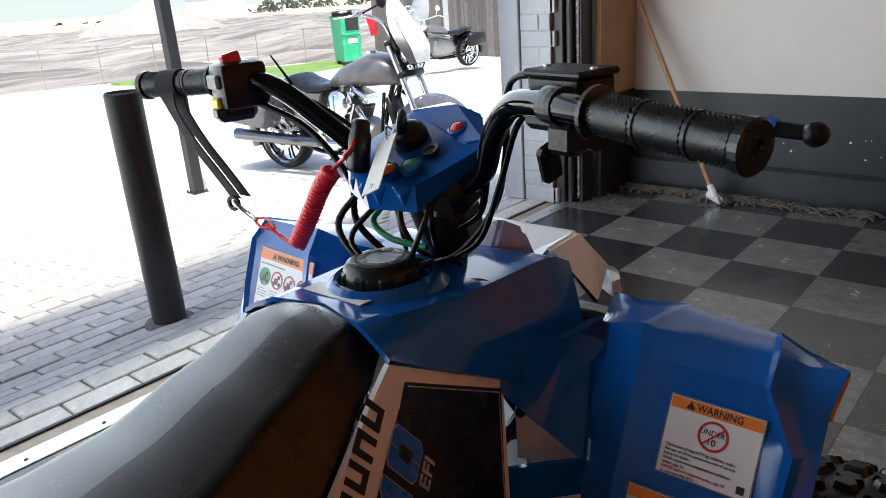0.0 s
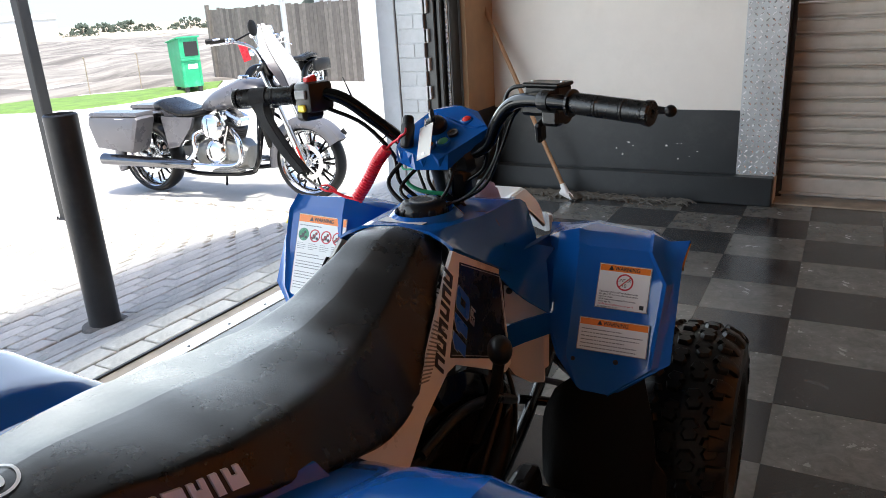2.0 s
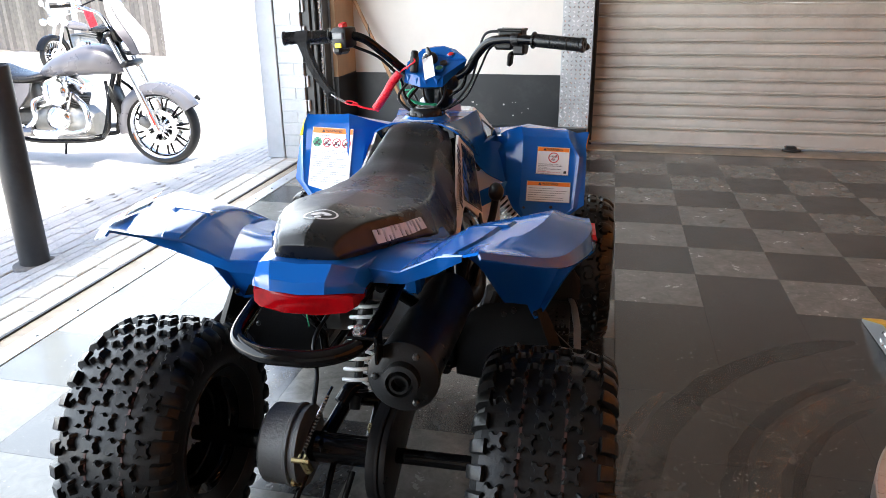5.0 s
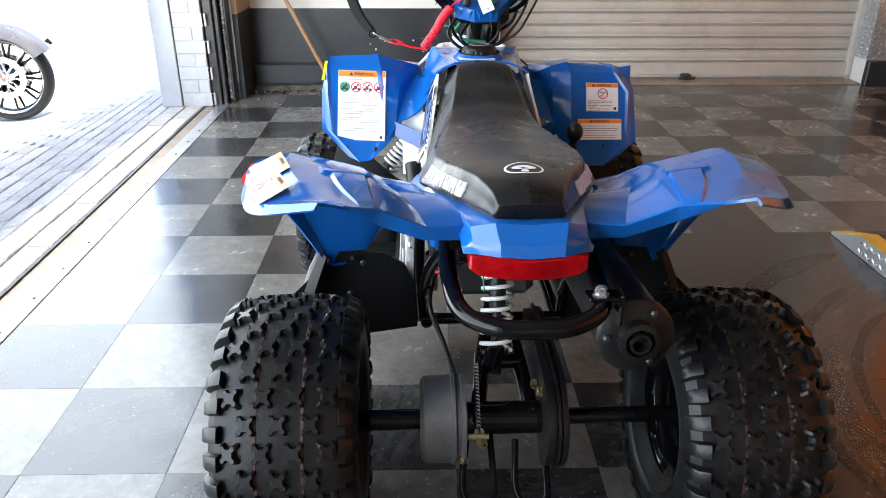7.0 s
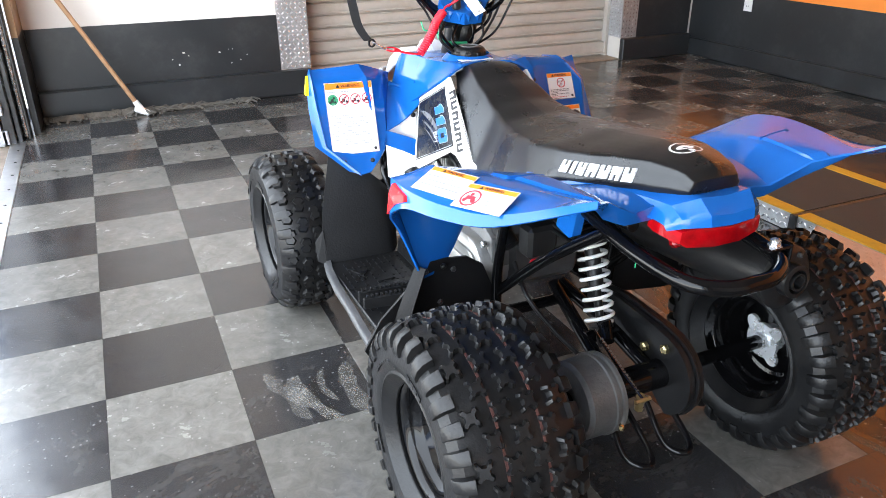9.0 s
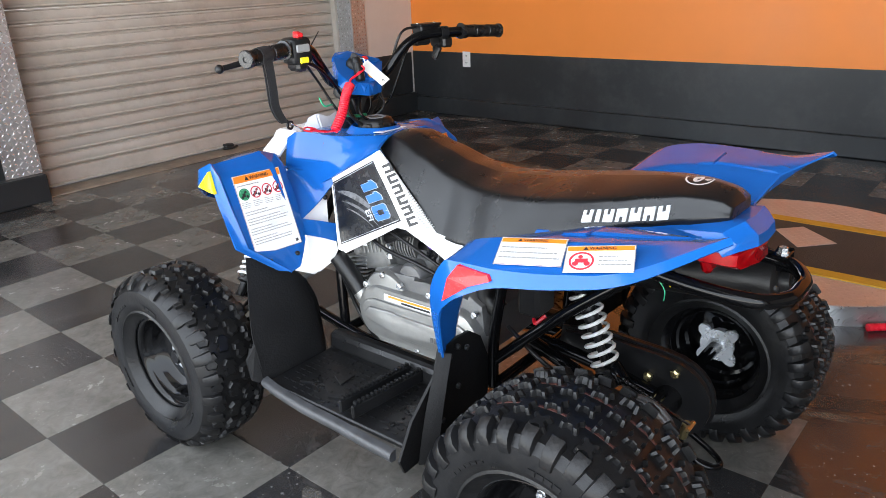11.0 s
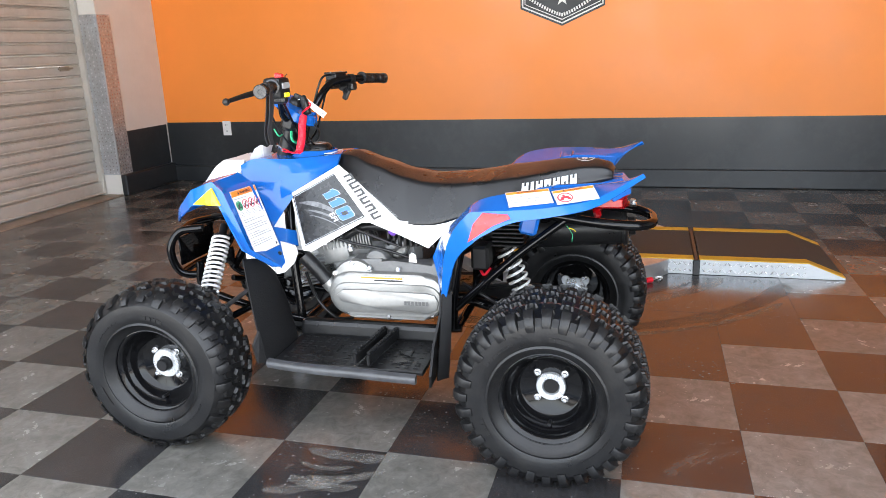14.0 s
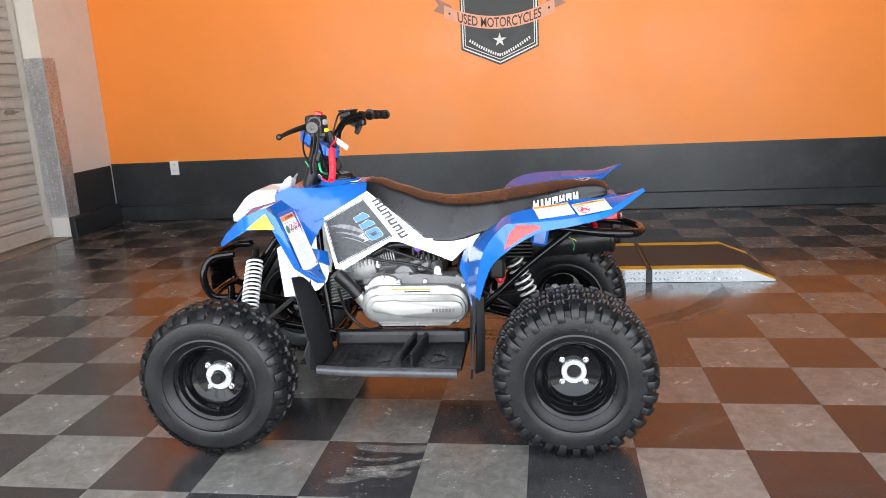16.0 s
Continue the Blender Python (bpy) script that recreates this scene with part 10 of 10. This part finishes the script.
lathe(bm, [(0.0095, 0.006), (0.0095, 0.0105), (0.006, 0.010), (0.005, 0.008)], 18, on_face(0.041, 0.789))
part("empty_socket", bm, M_INK, dash)
bm = bmesh.new()
lathe(bm, [(0.020, 0.0), (0.021, 0.012), (0.018, 0.020), (0.010, 0.026), (0.002, 0.027)], 24, on_face(0.002, 0.802))
box(bm, (0.009, 0.030, 0.016), on_face(0.002, 0.802) @ Vector((0, 0, 0.030)), rot=(29, 0, 35), bevel=0.004, segs=2)
part("ignition_switch", bm, M_BPLASTIC, dash, "black key switch with a rubber cover", smooth=40)
bm = bmesh.new()
box(bm, (0.020, 0.022, 0.046), (-0.030, 0.752, 0.886), rot=(-12, 0, -10), bevel=0.007, segs=3)
lathe(bm, [(0.010, 0.0), (0.010, 0.010), (0.007, 0.014), (0.001, 0.015)], 14, Matrix.Translation((-0.030, 0.757, 0.905)) @ pose(0, 0, 0, -12, 0, 0))
part("stop_switch", bm, M_BPLASTIC, dash, "black engine stop switch", smooth=40)
# paper tag, cord, strap: things hung on the bars
tag = thing("price_tag", "white paper tag hanging on the ignition key", "tag", atv.matrix_world.copy())
bm = bmesh.new()
mTg = frame3((0.006, 0.716, 0.850), (0.033, 0.715, 0.862), (0.014, 0.760, 0.900))
plate(bm, [(0, 0), (0.029, 0), (0.029, 0.070), (0.0, 0.070)], 0.0012, mTg)
part("card", bm, M_TAG, tag)
bm = bmesh.new()
ring(bm, 0.014, 0.008, 0.0016, 0.003, -0.0005, 0.0018, mTg)
tube(bm, [mTg @ Vector((0.014, 0.066, 0.001)), (0.0, 0.765, 0.912), (-0.012, 0.785, 0.905)], 0.0012, n=5)
part("string", bm, M_ZINC, tag)
cord = thing("safety_lanyard", "red coiled safety lanyard hanging from dash", "lanyard", atv.matrix_world.copy())
bm = bmesh.new()
axis = catmull([(-0.069, 0.744, 0.862), (-0.088, 0.741, 0.840), (-0.108, 0.736, 0.806), (-0.135, 0.735, 0.770)], 56)
pts = []
for i, p in enumerate(axis):
    d = (axis[min(i + 1, len(axis) - 1)] - axis[max(i - 1, 0)]).normalized()
    u = d.cross(Vector((0, 1, 0))).normalized()
    v = d.cross(u)
    t = 2 * math.pi * i / 7.0
    pts.append(p + u * 0.0088 * math.cos(t) + v * 0.0088 * math.sin(t))
tube(bm, pts, 0.0032, n=6, smooth=False)
tube(bm, axis[::6], 0.0078, n=10)
part("coil", bm, M_REDCORD, cord, smooth=60)
bm = bmesh.new()
tube(bm, [(-0.132, 0.734, 0.768), (-0.165, 0.738, 0.772), (-0.20, 0.742, 0.782)], 0.0028, n=6)
tube(bm, [(-0.185, 0.742, 0.780), (-0.205, 0.746, 0.788), (-0.222, 0.742, 0.786), (-0.205, 0.737, 0.780)], 0.002, n=6, closed=True)
part("cord_end", bm, M_REDCORD, cord, smooth=60)
bm = bmesh.new()
tube(bm, [(-0.069, 0.744, 0.862), (-0.060, 0.750, 0.872), (-0.045, 0.746, 0.880), (-0.034, 0.744, 0.888)], 0.0024, n=8)
tube(bm, [(-0.050, 0.753, 0.873), (-0.040, 0.740, 0.884), (-0.026, 0.738, 0.893), (-0.030, 0.748, 0.902)], 0.002, n=7)
part("cord_clip", bm, M_REDCORD, cord, smooth=60)
bm = bmesh.new()
tube(bm, [(-0.218, 0.742, 0.786), (-0.24, 0.740, 0.797), (-0.256, 0.738, 0.806), (-0.246, 0.736, 0.80), (-0.228, 0.739, 0.788)], 0.0018, n=6, closed=True)
part("snap_hook", bm, M_ZINC, cord, smooth=60)
strap = thing("wrist_strap", "black webbing strap looped on the grip", "strap", atv.matrix_world.copy())
bm = bmesh.new()
along(bm, (-0.305, 0.727, 0.954), (-0.335, 0.720, 0.9525), [(0.0146, 0.0), (0.0172, 0.0), (0.0176, 0.5), (0.0172, 1.0), (0.0146, 1.0)])
rowsS = []
for p, q in [((-0.334, 0.707, 0.950), (-0.306, 0.714, 0.951))] + [((x - 0.0105, y, z), (x + 0.0105, y, z)) for x, y, z in ((-0.3145, 0.713, 0.9235), (-0.304, 0.724, 0.885), (-0.292, 0.738, 0.850), (-0.278, 0.745, 0.826), (-0.264, 0.748, 0.808))]:
    rowsS.append([p, q])
patch(bm, [r for r in rowsS], 0.002, 5)
rowsS = [[(x + 0.004, y + 0.012, z) for x, y, z in r] for r in rowsS]
patch(bm, rowsS, 0.002, 5)
bmesh.ops.recalc_face_normals(bm, faces=bm.faces)
part("webbing", bm, M_WEB, strap, smooth=50)
bm = bmesh.new()
ring(bm, 0, 0, 0.006, 0.010, -0.002, 0.002, Matrix.Translation((-0.258, 0.739, 0.803)) @ pose(0, 0, 0, 90, 0, 10), n=16)
part("ring", bm, M_BPLASTIC, strap)

# fuel cap
bm = bmesh.new()
prof = [(0.046, 0.742), (0.047, 0.747), (0.0425, 0.749), (0.042, 0.762), (0.0405, 0.769), (0.037, 0.774), (0.031, 0.777), (0.026, 0.7775), (0.01, 0.7775)]
lathe(bm, prof, 40, Matrix.Translation((0.0, 0.738, 0)))
cap = part("fuel_cap", bm, M_BPLASTIC, atv, "black knurled fuel cap", smooth=35)
for i in range(9):
    a = 2 * math.pi * i / 9
    bm = bmesh.new()
    box(bm, (0.006, 0.016, 0.020), (0.0405 * math.cos(a), 0.738 + 0.0405 * math.sin(a), 0.758), rot=(0, 0, math.degrees(a)), bevel=0.003)
    part("grip_lug", bm, M_BPLASTIC, cap)
bm = bmesh.new()
ring(bm, 0, 0, 0.017, 0.025, 0.7775, 0.7781, Matrix.Translation((0, 0.738, 0)))
for i in range(10):
    a = 2 * math.pi * i / 10
    box(bm, (0.004, 0.010, 0.0008), (0.021 * math.cos(a), 0.738 + 0.021 * math.sin(a), 0.7785), rot=(0, 0, math.degrees(a)))
part("cap_marking", bm, M_GREYINK, cap)

# ---- floor tiles and paving, piece by piece ----
def piece_mesh(name, sx, sy, h, bevel, mats):
    bm = bmesh.new()
    box(bm, (sx, sy, h), (0, 0, -h / 2))
    top = [e for e in bm.edges if all(v.co.z > -1e-6 for v in e.verts)]
    bmesh.ops.bevel(bm, geom=top, offset=bevel, segments=1, affect="EDGES")
    me = bpy.data.meshes.new(name)
    bm.to_mesh(me)
    bm.free()
    me.materials.append(mats)
    return me


def piece(me, name, m, parent):
    ob = new(name, me)
    ob.parent = parent
    ob.matrix_basis = m
    return ob


def joined(name, spots, me_size, mat, parent, label):
    """Pieces past the nearest ones, as one mesh."""
    sx, sy, h = me_size
    vs, fs = [], []
    for x, y, z, a in spots:
        c, s = math.cos(a), math.sin(a)
        b = len(vs)
        for dz, k in ((-h, 1.0), (-0.0015, 1.0), (0.0, 0.985)):
            for px, py in ((-1, -1), (1, -1), (1, 1), (-1, 1)):
                qx, qy = px * sx / 2 * k, py * sy / 2 * k
                vs.append((x + c * qx - s * qy, y + s * qx + c * qy, z + dz))
        for lo in (0, 4):
            for i in range(4):
                j = (i + 1) % 4
                fs.append((b + lo + i, b + lo + j, b + lo + 4 + j, b + lo + 4 + i))
        fs.append((b + 8, b + 9, b + 10, b + 11))
    me = bpy.data.meshes.new(name)
    me.from_pydata(vs, [], fs)
    me.materials.append(mat)
    ob = new(name, me)
    ob.parent = parent
    return tagged(ob, label, kind="stuff")


rng = random.Random(21)
tile_d = piece_mesh("floor_tile", T - 0.0006, T - 0.0006, 0.006, 0.0003, M_TILE_D)
tile_l = piece_mesh("floor_tile", T - 0.0006, T - 0.0006, 0.006, 0.0003, M_TILE_L)
spots, rest_d, rest_l = [], [], []
for i in range(-1, 15):
    for j in range(-17, 10):
        plain = 5 <= i <= 11 and -5 <= j <= 1
        dark = plain or (i + j) % 2 == 0
        spots.append((i, j, dark))
spots.sort(key=lambda s: math.hypot((s[0] + 0.5) * T - 1.0, (s[1] + 0.5) * T - 0.6))
for k, (i, j, dark) in enumerate(spots):
    x, y, z = (i + 0.5) * T, (j + 0.5) * T, 0.0 + rng.uniform(-0.0004, 0.0002)
    if k < 290:
        piece(tile_d if dark else tile_l, "floor_tile", pose(x, y, z, rng.uniform(-0.08, 0.08), rng.uniform(-0.08, 0.08), 90 * rng.randrange(4)), floor)
    else:
        (rest_d if dark else rest_l).append((x, y, z, 0.0))
joined("floor_tiles_dark", rest_d, (T - 0.0012, T - 0.0012, 0.006), M_TILE_D, floor, "dark vinyl floor tiles")
joined("floor_tiles_grey", rest_l, (T - 0.0012, T - 0.0012, 0.006), M_TILE_L, floor, "grey vinyl floor tiles")

# clay pavers in running bond, courses along the shop front
apron = sheet("pavement", spread(BX0, BX1, 34), spread(BY0, BY1, 40), M_SAND, "brick paved apron in front of the door", dz=-0.012, category="pavement")
PW, PL = 0.1015, 0.205
paver = piece_mesh("paver", PW - 0.009, PL - 0.009, 0.03, 0.004, M_PAVER)
cells = []
nx = int((BX1 - BX0) / PW)
for i in range(nx):
    x = BX1 - 0.004 - (i + 0.5) * PW
    off = (i % 2) * PL / 2
    for j in range(int((BY1 - BY0) / PL)):
        y = BY0 + off + (j + 0.5) * PL
        if y + PL / 2 < BY1:
            cells.append((x, y))
cells.sort(key=lambda c: math.hypot(c[0] + 0.75, (c[1] - 1.2) * 0.75))
more = []
for k, (x, y) in enumerate(cells):
    z = ground_z(x, y) + rng.uniform(-0.003, 0.002)
    if k < 290:
        tilt = math.degrees(math.atan2(ground_z(x + 0.05, y) - ground_z(x - 0.05, y), 0.1))
        piece(paver, "paver", pose(x, y, z, rng.uniform(-0.6, 0.6), -tilt + rng.uniform(-0.6, 0.6), rng.uniform(-0.7, 0.7)), apron)
    else:
        more.append((x, y, z, radians(rng.uniform(-0.7, 0.7))))
joined("pavers", more, (PW - 0.009, PL - 0.009, 0.03), M_PAVER, apron, "weathered clay pavers")
